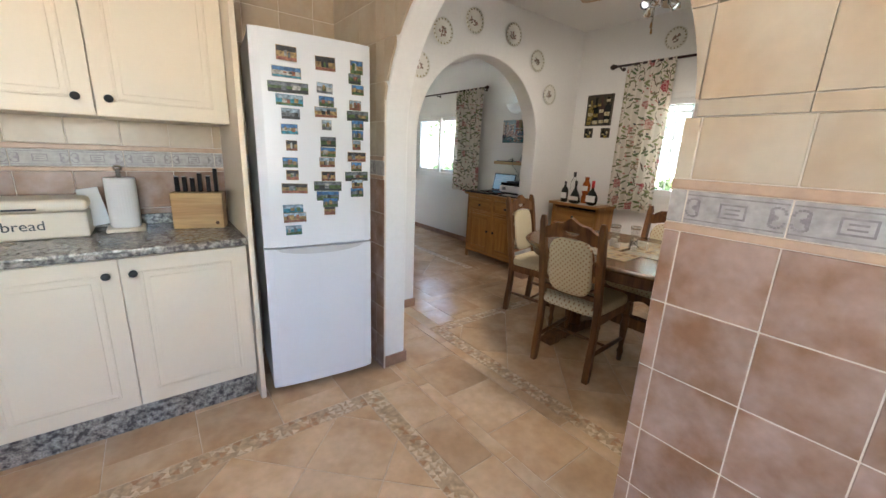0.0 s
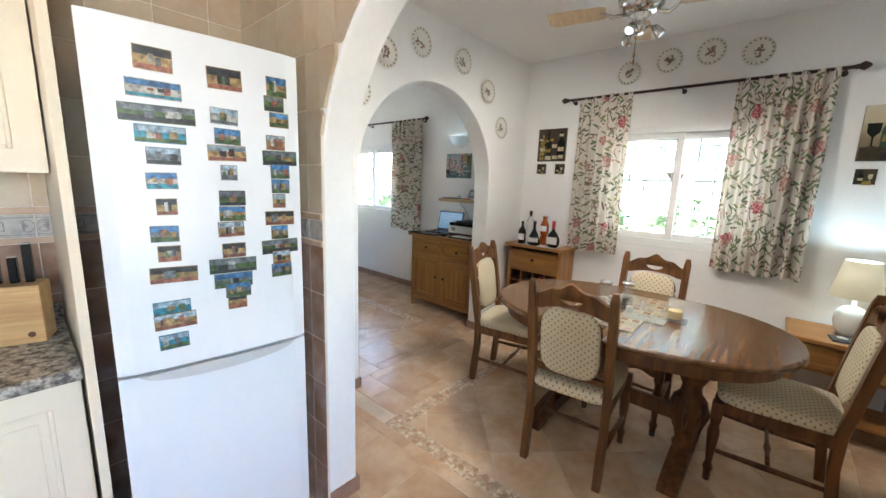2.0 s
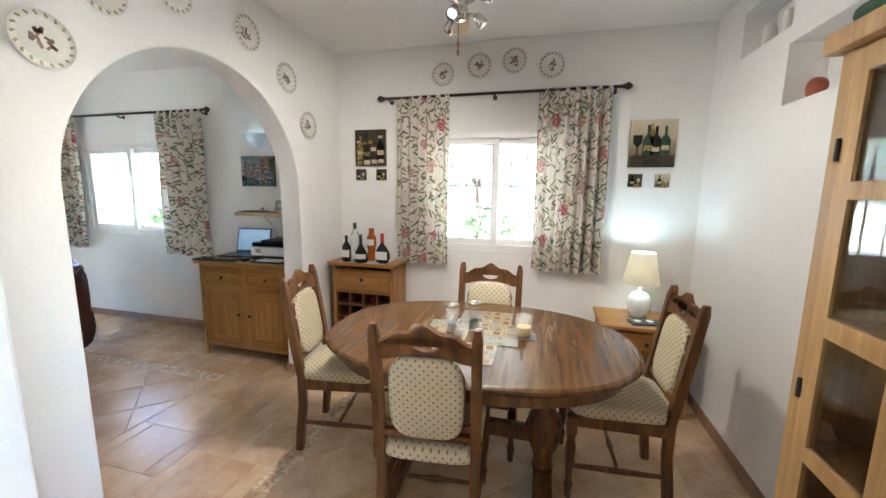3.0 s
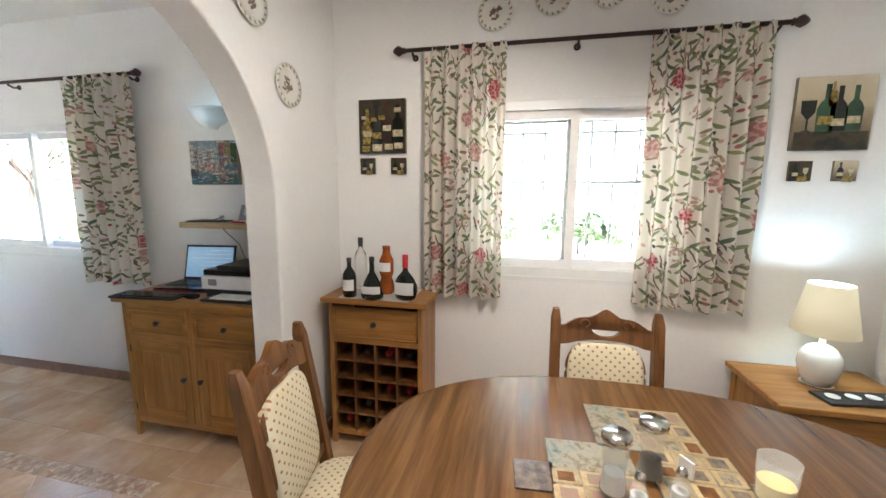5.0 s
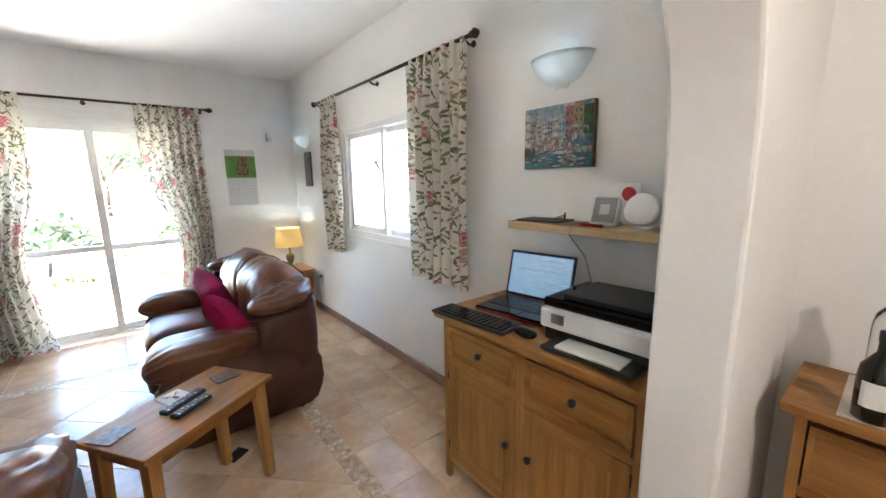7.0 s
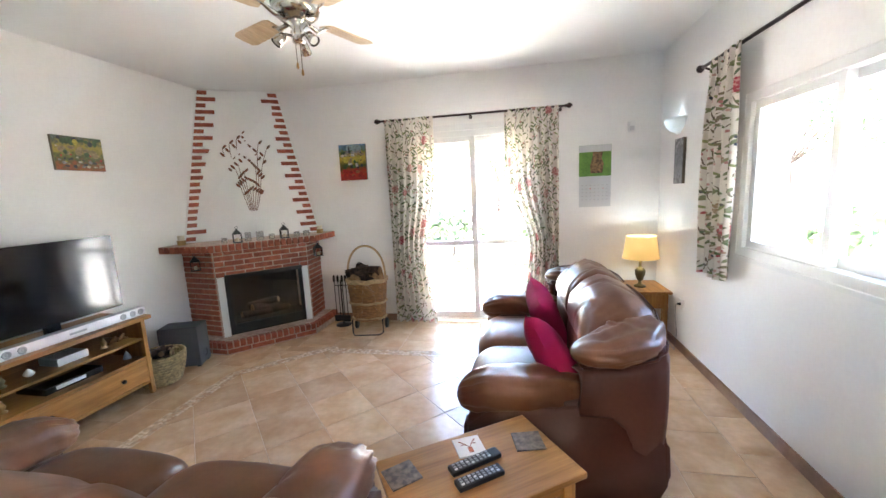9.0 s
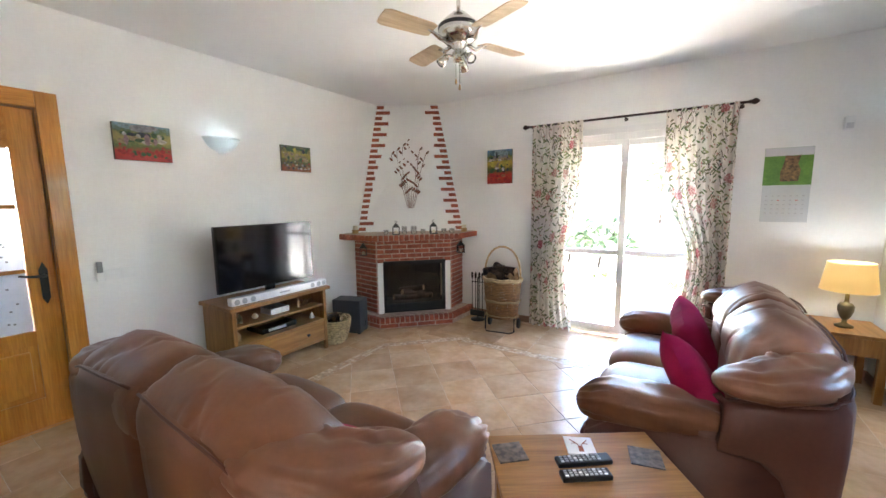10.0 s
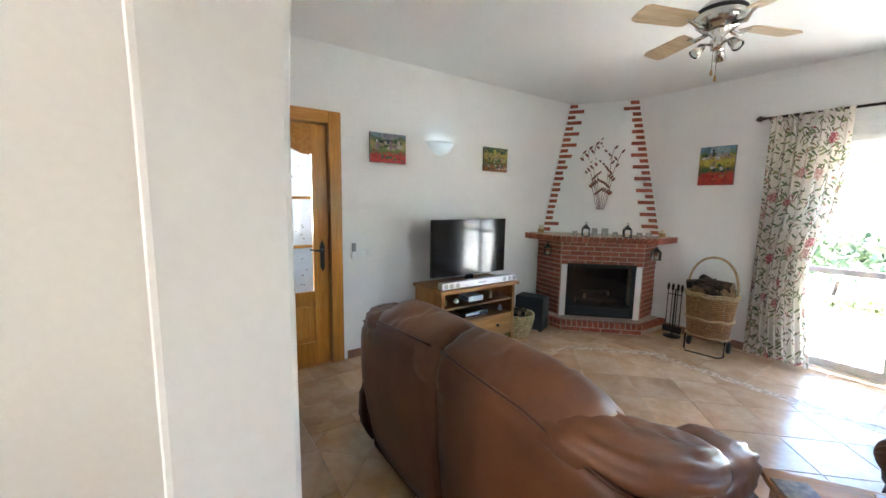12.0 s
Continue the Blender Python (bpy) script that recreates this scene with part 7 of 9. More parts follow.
strokes(g, .34, .25, 2, [(.80, .95, 12, .04, .04, ("dark", "green")), (.45, .75, 8, .06, .05, ("ochre", "orange", "ochre")), (.35, .9, 5, .04, .05, ("yellow", "green")), (.08, .35, 16, .035, .022, ("greyh", "dark", "creamh", "ochre")), (.2, .6, 8, .02, .02, ("red", "yellow", "green")), (.1, .8, 10, .02, .016, ("dark", "creamh"))])
g = picture("painting", "canvas of a village above red fields", .985, YF, 1.805, 0, .31, .385, "art_hill")
strokes(g, .31, .385, 3, [(.88, .95, 4, .11, .07, ("blue", "sky")), (.76, .80, 6, .07, .04, ("greyh", "green")), (.68, .74, 7, .05, .035, ("creamh", "ochre", "white")), (.50, .62, 8, .07, .05, ("green", "ochre", "yellow")), (.35, .44, 6, .05, .05, ("green", "dark")), (.40, .46, 2, .05, .04, ("white", "creamh")), (.06, .28, 14, .06, .05, ("red", "red", "orange")), (.3, .8, 3, .025, .11, ("dark",))])
picture("picture", "narrow grey framed print beneath the wall light", XW, 6.80, 1.60, -90, .17, .37, "art_grey")

cal = thing("calendar", "wall calendar showing a dog on grass", "calendar", 3.51, YF, 1.52)
part("picture_sheet", B((-.15, .15, -.005, -.001, 0, .30)), M["printgreen"], cal)
part("month_sheet", B((-.148, .148, -.009, -.001, -.30, -.002)), M["calpaper"], cal)
M["tan"] = mat("tan_print", (0.36, 0.20, 0.08), 0.6, vary=0.4, scale=40, second=(0.10, 0.06, 0.03))
bm = bmesh.new()
prism(bm, [(-.05, .03), (.06, .03), (.07, .12), (.05, .17), (.065, .24), (.035, .23), (.0, .235), (-.03, .24), (-.035, .18), (-.055, .10)], .0008, Matrix.Translation((.01, -.006, 0)))
part("printed_dog", bm, M["tan"], cal)
part("sky_print", B((-.149, .149, -.0056, -.0051, .235, .299)), M["silver"], cal)
for r in range(5):
    for k in range(7):
        part("printed_mark", B((-.125 + .038 * k, -.110 + .038 * k, -.0100, -.0091, -.09 - .035 * r, -.084 - .035 * r)), M["calink"] if (k, r) not in ((2, 1), (5, 1)) else M["red"], cal)
sen = thing("alarm_sensor", "small white wall sensor", "sensor", 3.83, YF, 1.92)
part("case", B((-.03, .03, -.045, -.0, 0, .10), bev=.012, seg=3), M["whiteplastic"], sen)
part("lens", B((-.02, .02, -.050, -.0455, .01, .05), bev=.002), M["silver"], sen)

sw = thing("light_switch", "white light switch plate with a grey remote holder", "switch", XT, 4.03, .90, 90)
part("remote_holder", B((-.035, .005, -.022, 0, .0, .06), bev=.004), M["whiteplastic"], sw)
part("remote", B((-.03, 0, -.030, -.008, .061, .135), bev=.004), M["grey"], sw)
part("plate", B((.008, .19, -.009, 0, .0, .075), bev=.003), M["whiteplastic"], sw)
for k in range(2):
    part("rocker", B((.018 + .085 * k, .092 + .085 * k, -.013, -.0092, .01, .065), bev=.002), M["whiteplastic"], sw)
sk_ = thing("wall_socket", "white wall socket with a black plug and cable", "socket", XW, 6.66, .41, -90)
part("plate", B((-.04, .04, -.009, 0, -.04, .04), bev=.003), M["whiteplastic"], sk_)
part("plug", LA([(.012, 0), (.011, .018), (.005, .028), (0, .029)], 12, pose(0, -.009, 0, 90)), M["black"], sk_)
part("cable", T([(0, -.045, 0), (.01, -.05, -.1), (.03, -.04, -.25), (.02, -.05, -.402), (-.08, -.04, -.402), (-.18, -.03, -.402)], .0025, 6), M["grey"], sk_)


# sofas
def pillow(bm, pts, ha, hb, m_, wr, seed, crease=(), e=.7):
    """A stuffed roll along a line, with half sizes ha across and hb high, tapered ends and creases (place, depth, count)."""
    rows = []
    pts = [Vector(p) for p in pts]
    nseg, n = 84, 44
    for i in range(nseg + 1):
        t = .5 - .5 * math.cos(math.pi * i / nseg)
        f = t * (len(pts) - 1)
        j = min(int(f), len(pts) - 2)
        c = pts[j].lerp(pts[j + 1], f - j)
        q0, q1 = pts[max(j - 0, 0)], pts[j + 1]
        d = (q1 - q0).normalized()
        if 0 < j and f - j < .5:
            d = (d * (.5 + f - j) + (pts[j] - pts[j - 1]).normalized() * (.5 - f + j)).normalized()
        elif j < len(pts) - 2 and f - j > .5:
            d = (d * (1.5 - f + j) + (pts[j + 2] - pts[j + 1]).normalized() * (f - j - .5)).normalized()
        s = Vector((d.y, -d.x, 0)).normalized()
        up = s.cross(d).normalized()
        w = max(1e-3, 1 - abs(2 * t - 1) ** m_) ** .5
        row = []
        for k in range(n):
            u = 2 * math.pi * k / n
            x, z = sgn(math.cos(u), e), sgn(math.sin(u), e)
            p = c + s * ha * w * x + up * hb * w * z
            h = noise.noise(p * 4 + Vector((seed, seed, 0))) * wr * .6 + noise.noise(p * 19 + Vector((seed, 0, seed))) * wr * .3
            for tc, depth, cnt in crease:
                fall = math.exp(-((t - tc) / .16) ** 2)
                h -= 1.8 * depth * fall * abs(math.sin(cnt * u + 6 * (t - tc) + 1.5 * noise.noise(p * 5 + Vector((seed, 1, 1))))) ** 4
                h += depth * .25 * fall * math.sin(46 * (t - tc) + 2 * math.sin(u * 2 + seed))
            p += (s * x + up * z) * h * w
            row.append(bm.verts.new(p))
        rows.append(row)
    for a, b in zip(rows, rows[1:]):
        for k in range(n):
            bm.faces.new((a[k], a[(k + 1) % n], b[(k + 1) % n], b[k]))
    for r in (rows[0][::-1], rows[-1]):
        bm.faces.new(r)
    bmesh.ops.recalc_face_normals(bm, faces=bm.faces)


def sofa(x, y, rz, W, label, seed, shell_mat):
    g = thing("sofa", label, "sofa", x, y, 0, rz, group="brown leather sofas")
    hw = W / 2
    part("base", B((-hw + .10, hw - .10, .10, .80, .04, .30), bev=.03, seg=3), M["leathershaded"], g)
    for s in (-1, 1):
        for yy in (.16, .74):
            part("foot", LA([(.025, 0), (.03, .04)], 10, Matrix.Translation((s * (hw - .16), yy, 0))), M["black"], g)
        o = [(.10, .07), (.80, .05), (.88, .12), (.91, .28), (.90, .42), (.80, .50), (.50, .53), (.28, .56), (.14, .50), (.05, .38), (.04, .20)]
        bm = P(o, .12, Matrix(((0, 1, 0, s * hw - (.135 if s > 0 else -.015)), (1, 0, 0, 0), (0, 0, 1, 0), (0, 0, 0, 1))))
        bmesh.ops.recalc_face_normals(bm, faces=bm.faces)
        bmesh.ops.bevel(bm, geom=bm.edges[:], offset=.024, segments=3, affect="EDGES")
        part("side_panel", bm, M["leathershaded"], g, smooth=True)
        bm = bmesh.new()
        pillow(bm, [(s * (hw - .205), .29, .52), (s * (hw - .175), .45, .535), (s * (hw - .135), .63, .545), (s * (hw - .13), .79, .535), (s * (hw - .135), .94, .485)], .132, .082, 5, .006, seed + s, ((.10, .010, 5), (.45, .006, 3), (.92, .012, 6)))
        part("arm", bm, M["leather"], g, smooth=True)
    inner = hw - .22
    for k in (-1, 1):
        cx = k * inner / 2
        bm = bmesh.new()
        puff(bm, (0, 0, 0), (inner + .01, .66, .20), .5, .38, 40, 18, .008, seed + k, freq=4)
        for v in bm.verts:
            v.co.z += .02 * math.cos(v.co.x * 5) - (.05 * max(0, (v.co.y - .18) / .15) ** 2 if v.co.y > .18 else 0)
        bmesh.ops.transform(bm, matrix=Matrix.Translation((cx, .60, .385)), verts=bm.verts)
        part("seat_cushion", bm, M["leather"], g, smooth=True)
        bm = bmesh.new()
        puff(bm, (0, 0, 0), (inner, .22, .36), .5, .5, 36, 16, .010, seed + k * 2, freq=4)
        bmesh.ops.transform(bm, matrix=Matrix.Translation((cx, .27, .56)), verts=bm.verts)
        part("back_cushion", bm, M["leather"], g, smooth=True)
        # the shell wraps round the back and the outer corner, one panel for each seat
        path = [(.016, .10, .865), (.016, .055, .865), (.034, .026, .866), (.22, .012, .862), (.45, .012, .845), (hw - .22, .022, .805), (hw - .10, .034, .775), (hw - .04, .058, .755), (hw - .012, .11, .735), (hw - .006, .20, .715), (hw - .012, .38, .69), (hw - .05, .40, .68)]
        fine_ = []
        for (x0, y0, z0), (x1, y1, z1) in zip(path, path[1:]):
            for i in range(3):
                f = i / 3
                fine_.append((x0 + (x1 - x0) * f, y0 + (y1 - y0) * f, z0 + (z1 - z0) * f))
        fine_.append(path[-1])
        bm = bmesh.new()
        rows = []
        for i, (px, py, pt) in enumerate(fine_):
            side = min(1, max(0, (py - .06) / .16)) if px > .2 else 0
            lo = .13 + .36 * side
            row = []
            for j in range(15):
                v = j / 14
                z = lo + (pt - lo) * v
                bul = .016 * math.sin(math.pi * v) - .02 * max(0, (v - .9) / .1) ** 2
                tuck = .10 * max(0, (.40 - z) / .3) ** 1.5 * (px / hw) ** 3
                bx = (px - tuck) + (bul if px > hw - .06 else 0)
                by = py + .06 * (1 - min(1, z / .86)) - (bul if px < hw - .03 else 0)
                row.append(bm.verts.new((k * bx, by, z + .0)))
            rows.append(row)
        for a, b in zip(rows, rows[1:]):
            for j in range(14):
                f = (a[j], b[j], b[j + 1], a[j + 1])
                bm.faces.new(f if k > 0 else f[::-1])
        bmesh.ops.recalc_face_normals(bm, faces=bm.faces)
        bmesh.ops.solidify(bm, geom=bm.faces[:], thickness=.03)
        bmesh.ops.recalc_face_normals(bm, faces=bm.faces)
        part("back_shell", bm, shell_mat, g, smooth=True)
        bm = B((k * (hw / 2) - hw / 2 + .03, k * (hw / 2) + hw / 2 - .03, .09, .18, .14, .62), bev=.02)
        part("back_frame", bm, M["leathershaded"], g)
        # the head cushion drapes over the shell's top edge
        bm = bmesh.new()
        rows = []
        nx, nr = 72, 44
        L_ = hw - .20
        for i in range(nx + 1):
            t = i / nx
            end = max(.0, 1 - abs(2 * t - 1) ** 14) ** .5
            end = .80 + .20 * end if 0 < i < nx else .74
            cx_, cy_, cz_ = k * (.008 + L_ * t), .195, .815 - .035 * max(0, t - .62) ** 1.5 / .24
            row = []
            for q in range(nr):
                u = 2 * math.pi * q / nr
                thin = 1 - .42 * max(0, (t - .68) / .32) ** 1.5
                yy, zz = .178 * end * sgn(math.cos(u), .62), .125 * end * thin * sgn(math.sin(u), .75)
                # leans forward: the back edge low, the crest a hand's breadth further in
                zz += .30 * yy * (yy < .02) - .55 * max(0, yy - .02)
                p = Vector((cx_, cy_ + yy, cz_ + zz))
                top = max(0, math.sin(u) + .35)
                h = .005 * noise.noise(p * 6 + Vector((seed, k, 0)))
                f = math.exp(-((t - 1.0) / .22) ** 2)
                h += .006 * f * math.sin(44 * (p.y * 1.3 + (1 - t) * .55) + 2.5 * noise.noise(p * 6 + Vector((seed, 0, 0))))
                h -= .008 * top * abs(math.sin(6 * (t + p.y * 1.7) + seed + 1.4 * noise.noise(p * 4))) ** 40
                h -= .007 * max(0, 1 - 4 * abs(t - .5 - .3 * p.y)) * max(0, -math.cos(u)) ** 2 * abs(math.sin(30 * t + 8 * p.z + seed)) ** 6
                h -= .008 * top * math.exp(-((t - .0) / .07) ** 2) * abs(math.sin(44 * p.y))
                p += Vector((0, math.cos(u), math.sin(u))) * h
                row.append(bm.verts.new(p))
            rows.append(row)
        for a, b in zip(rows, rows[1:]):
            for q in range(nr):
                bm.faces.new((a[q], a[(q + 1) % nr], b[(q + 1) % nr], b[q]))
        bm.faces.new(rows[0][::-1])
        bm.faces.new(rows[-1])
        bmesh.ops.recalc_face_normals(bm, faces=bm.faces)
        hr = part("head_cushion", bm, M["leather"], g, "creased padded leather head cushion", smooth=True)
        bm = bmesh.new()
        pillow(bm, [(k * (hw - .40), .13, .800), (k * (hw - .25), .135, .802), (k * (hw - .13), .19, .785), (k * (hw - .065), .30, .765), (k * (hw - .05), .44, .745)], .130, .062, 3.0, .004, seed + k * 3, ((.42, .007, 4), (.75, .008, 5), (.1, .008, 4)), .8)
        part("wing_cushion", bm, M["leather"], g, smooth=True)
        part("piping", T([(k * (px - (.02 if px > hw - .06 else 0)), py + .012 * (px < hw - .03) + .06 * (1 - min(1, pt / .86)), pt + .001) for px, py, pt in fine_[6:-3]], .005, 6), M["leathershaded"], hr, smooth=True)
    return g


sofa(1.475, 3.50, 0, 1.60, "brown leather two-seat recliner sofa with a smooth rear", 1.0, M["leathersmooth"])
sofa(3.40, 5.56, 90, 1.58, "brown leather two-seat recliner sofa by the window", 4.0, M["leathershaded"])


def cushion(x, y, z, rx, ry, rz):
    g = thing("cushion", "square magenta cushion leaning on the sofa", "cushion", group="magenta cushions")
    g.matrix_basis = pose(x, y, z, rx, ry, rz)
    bm = bmesh.new()
    n = 16
    for side in (-1, 1):
        rows = []
        for j in range(n + 1):
            row = []
            for i in range(n + 1):
                u, v = i / n * 2 - 1, j / n * 2 - 1
                h = .085 * ((1 - u ** 4) * (1 - v ** 4)) ** .55
                pin = 1 - .06 * (1 - abs(u * v))
                row.append(bm.verts.new((u * .205 * (1 - .07 * (1 - v * v)), side * h + .004 * noise.noise(Vector((u * 3, v * 3, side))), v * .205 * (1 - .07 * (1 - u * u)))))
            rows.append(row)
        for a, b in zip(rows, rows[1:]):
            for i in range(n):
                f = (a[i], a[i + 1], b[i + 1], b[i])
                bm.faces.new(f if side < 0 else f[::-1])
    bmesh.ops.remove_doubles(bm, verts=bm.verts, dist=.0005)
    part("cover", bm, M["pink"], g, smooth=True)


cushion(2.93, 5.14, .57, -40, 36, 70)
cushion(2.92, 5.62, .63, -22, -12, 96)
cushion(1.10, 3.93, .62, -30, 0, 170)
cushion(1.92, 3.90, .58, -30, 0, 190)

# coffee table
ct = thing("coffee_table", "small oblong oak coffee table", "table", 2.605, 4.385, 0, 34)
part("tabletop", B((-.305, .305, -.18, .18, .508, .530), bev=.004), M["oak_x"], ct)
for sx in (-1, 1):
    for sy in (-1, 1):
        bm = B((sx * .255 - .024, sx * .255 + .024, sy * .13 - .024, sy * .13 + .024, 0, .508), bev=.003)
        for v in bm.verts:
            if v.co.z < .1:
                v.co.x += sx * .012 - (v.co.x - sx * .255) * .2
                v.co.y += sy * .008 - (v.co.y - sy * .13) * .2
        part("leg", bm, M["oak"], ct)
part("apron", B((-.23, .23, -.14, -.122, .445, .507), (-.23, .23, .122, .14, .445, .507), (-.265, -.248, -.105, .105, .445, .507), (.248, .265, -.105, .105, .445, .507)), M["oak_x"], ct)


def on_ct(name, label, cat, dx, dy, rz, z=.5305):
    p = pose(2.605, 4.385, 0, 0, 0, 34) @ Vector((dx, dy, z))
    return thing(name, label, cat, p.x, p.y, p.z, 34 + rz)


for dx, dy, r in ((-.24, .075, 8), (.225, .03, -20)):
    c = on_ct("coaster", "square coaster with a dark animal print", "coaster", dx, dy, r)
    part("coaster_plate", B((-.052, .052, -.05, .05, 0, .005), bev=.0015), M["coaster"], c)
c = on_ct("coaster", "white coaster with a red stag print", "coaster", .02, .10, -8)
part("coaster_plate", B((-.05, .05, -.05, .05, 0, .005), bev=.0015), M["paper"], c)
bm = bmesh.new()
for s in (-1, 1):
    tube(bm, [(0, -.01, .0058), (s * .012, .01, .0058), (s * .03, .03, .0058)], .0018, 4)
    tube(bm, [(s * .012, .01, .0058), (s * .028, .008, .0058)], .0015, 4)
box(bm, -.008, .008, -.035, -.008, .0052, .0062)
part("printed_stag", bm, M["brick"], c)
for dx, dy, r, L_ in ((.0, .015, 4, .19), (-.02, -.055, 2, .165)):
    c = on_ct("remote_control", "long black remote control with rows of buttons", "remote control", dx, dy, r)
    part("case", B((-L_ / 2, L_ / 2, -.022, .022, 0, .018), bev=.006, seg=2), M["black"], c)
    for i in range(9):
        for j in range(3):
            part("button", B((-L_ / 2 + .012 + .016 * i, -L_ / 2 + .022 + .016 * i, -.015 + .011 * j, -.008 + .011 * j, .0182, .0205)), M["silver"] if (i + j) % 4 == 0 else M["grey"], c)
# folding support plate by the table leg
fp_ = thing("floor_bracket", "small dark metal plate on the floor by the table", "plate", 2.80, 4.68, 0.0005, 34)
part("metal_plate", B((-.05, .05, -.035, .035, 0, .006), (-.03, .03, -.01, .01, .006, .02)), M["iron"], fp_)

# end table and lamp in the corner
et = thing("end_table", "small oak end table behind the sofa", "side table", 3.84, 6.99, 0)
part("top", B((-.20, .23, -.22, .24, .455, .480), bev=.004), M["oak_y"], et)
for sx in (-1, 1):
    for sy in (-1, 1):
        part("leg", B((sx * .175 - .022 + .01, sx * .175 + .022 + .01, sy * .185 - .022 + .01, sy * .185 + .022 + .01, 0, .455), bev=.003), M["oak"], et)
part("apron", B((-.17, .17, -.215, -.2, .33, .454), (-.17, .17, .2, .215, .33, .454), (-.185, -.17, -.15, .17, .33, .454), (.19, .205, -.18, .18, .33, .454)), M["oak"], et)
tl = thing("table_lamp", "lit table lamp with a brass urn base and yellow drum shade", "table lamp", 3.86, 6.97, .4805)
part("base", LA([(.05, 0), (.052, .012), (.03, .022), (.016, .03), (.014, .05)], 20), M["brass"], tl, smooth=True)
part("urn", LA([(.014, .05), (.03, .075), (.044, .12), (.046, .155), (.034, .175), (.016, .18), (.012, .20), (.012, .25)], 24), M["brass"], tl, smooth=True)
bm = LA([(.155, .27), (.125, .475)], 36, close=False)
bmesh.ops.solidify(bm, geom=bm.faces[:], thickness=.0015)
part("shade", bm, M["shade_y"], tl, "lit yellow fabric drum shade", smooth=True)
part("socket", LA([(.014, .251), (.014, .31), (0, .315)], 12), M["brass"], tl)
lamp("bulb_living_lamp", "POINT", pose(3.86, 6.97, .90), .09, (0.68, 0.87, 1.0), .03)

# television on its stand
ts = thing("tv_stand", "oak television stand with an open shelf and a drawer", "tv stand", XT + .02, 5.085, 0, -90)
# local: x along -y of the world, y away from the wall
hw, dp, ht = .45, .45, .622
cabinet_frame(ts, hw, dp, ht)
part("shelf", B((-hw + .03, hw - .03, .012, dp - .012, .435, .45)), M["oak_x"], ts)
part("shelf", B((-hw + .03, hw - .03, .012, dp - .004, .285, .305)), M["oak_x"], ts)
part("floor_board", B((-hw + .03, hw - .03, .012, dp - .004, .09, .11)), M["oak_x"], ts)
d = part("drawer", B((-hw + .034, hw - .034, dp - .022, dp - .003, .113, .282), bev=.003), M["oak_x"], ts)
for s in (-1, 1):
    knob(d, s * .22, dp - .003, .20)


def in_ts(name, label, cat, dx, dy, z):
    p = pose(XT + .02, 5.085, 0, 0, 0, -90) @ Vector((dx, dy, z))
    return thing(name, label, cat, p.x, p.y, p.z, -90)


c = in_ts("media_player", "black satellite receiver with a silver strip", "media player", .0, .25, .3055)
part("case", B((-.17, .17, -.12, .12, 0, .045), bev=.004), M["blackgloss"], c)
part("front_strip", B((-.06, .11, .1202, .123, .012, .035)), M["silver"], c)
c = in_ts("media_box", "flat silver box on the upper shelf", "media player", -.02, .28, .4505)
part("case", B((-.09, .09, -.08, .08, 0, .05), bev=.004), M["silver"], c)
for dx, z, m_, l_ in ((.33, .4505, "brass", "small brass ornament"), (-.30, .4505, "wicker", "small driftwood ornament"), (.20, .4505, "china", "small white shell"), (-.37, .3055, "silver", "small pale cone ornament"), (.35, .3055, "cabwood", "small carved ornament"), (-.36, .4505, "wicker", "small driftwood ornament"), (-.23, .4505, "cabwood", "small wooden ornament")):
    c = in_ts("ornament", l_ + " on the television stand", "ornament", dx, .33, z)
    bm = bmesh.new()
    if m_ == "wicker":
        for q in range(4):
            tube(bm, [(-.04 + .012 * q, -.01 * q, .012 + .008 * q), (0, .006 * q, .022 + .010 * q), (.045 - .01 * q, .01, .014 + .012 * q)], [.006, .010, .005], 7)
    elif m_ == "silver":
        lathe(bm, [(.026, 0), (.024, .012), (.012, .045), (0, .062)], 14)
    elif m_ == "china":
        lathe(bm, [(.004, 0), (.022, .010), (.028, .022), (.020, .036), (.010, .046), (0, .052)], 14)
    else:
        lathe(bm, [(.022, 0), (.024, .006), (.010, .014), (.020, .030), (.018, .044), (.008, .056), (.011, .066), (0, .074)], 14)
    part("figure", bm, M[m_], c, smooth=True)
tv = thing("television", "flat black television, switched off", "television", XT + .32, 5.07, .6225, -90)
part("foot", B((-.16, .16, -.11, .11, 0, .014), bev=.004), M["blackgloss"], tv)
part("neck", B((-.04, .04, -.03, .0, .014, .12)), M["blackgloss"], tv)
part("case", B((-.445, .445, -.035, .005, .085, .618), bev=.006), M["blackgloss"], tv)
part("screen", B((-.430, .430, .0052, .0075, .102, .606)), M["screen"], tv)
sbr = thing("sound_bar", "silver sound bar with round grey drivers", "sound bar", XT + .42, 5.11, .6225, -90)
part("case", B((-.46, .46, -.035, .035, 0, .062), bev=.008), M["silver"], sbr)
for x in (-.42, -.36, -.29, .29, .36, .42):
    part("driver", LA([(.022, 0), (.022, .003), (.017, .004), (.008, .001), (0, .002)], 18, pose(x, .0352, .031, -90)), M["grey"], sbr)
part("badge", B((-.05, .05, .0352, .0362, .024, .038)), M["grey"], sbr)
sub = thing("subwoofer", "dark grey subwoofer on the floor", "loudspeaker", -.22, 6.00, .0, -70)
part("case", B((-.10, .10, -.16, .16, .012, .37), bev=.008), M["vinyl"], sub)
part("port", LA([(.035, 0), (.038, .004), (.030, .003), (.02, -.01)], 20, pose(-.0, .1605, .10, -90), close=False), M["black"], sub)
part("foot", B((-.09, -.06, -.15, -.12, 0, .012), (.06, .09, -.15, -.12, 0, .012), (-.09, -.06, .12, .15, 0, .012), (.06, .09, .12, .15, 0, .012)), M["black"], sub)


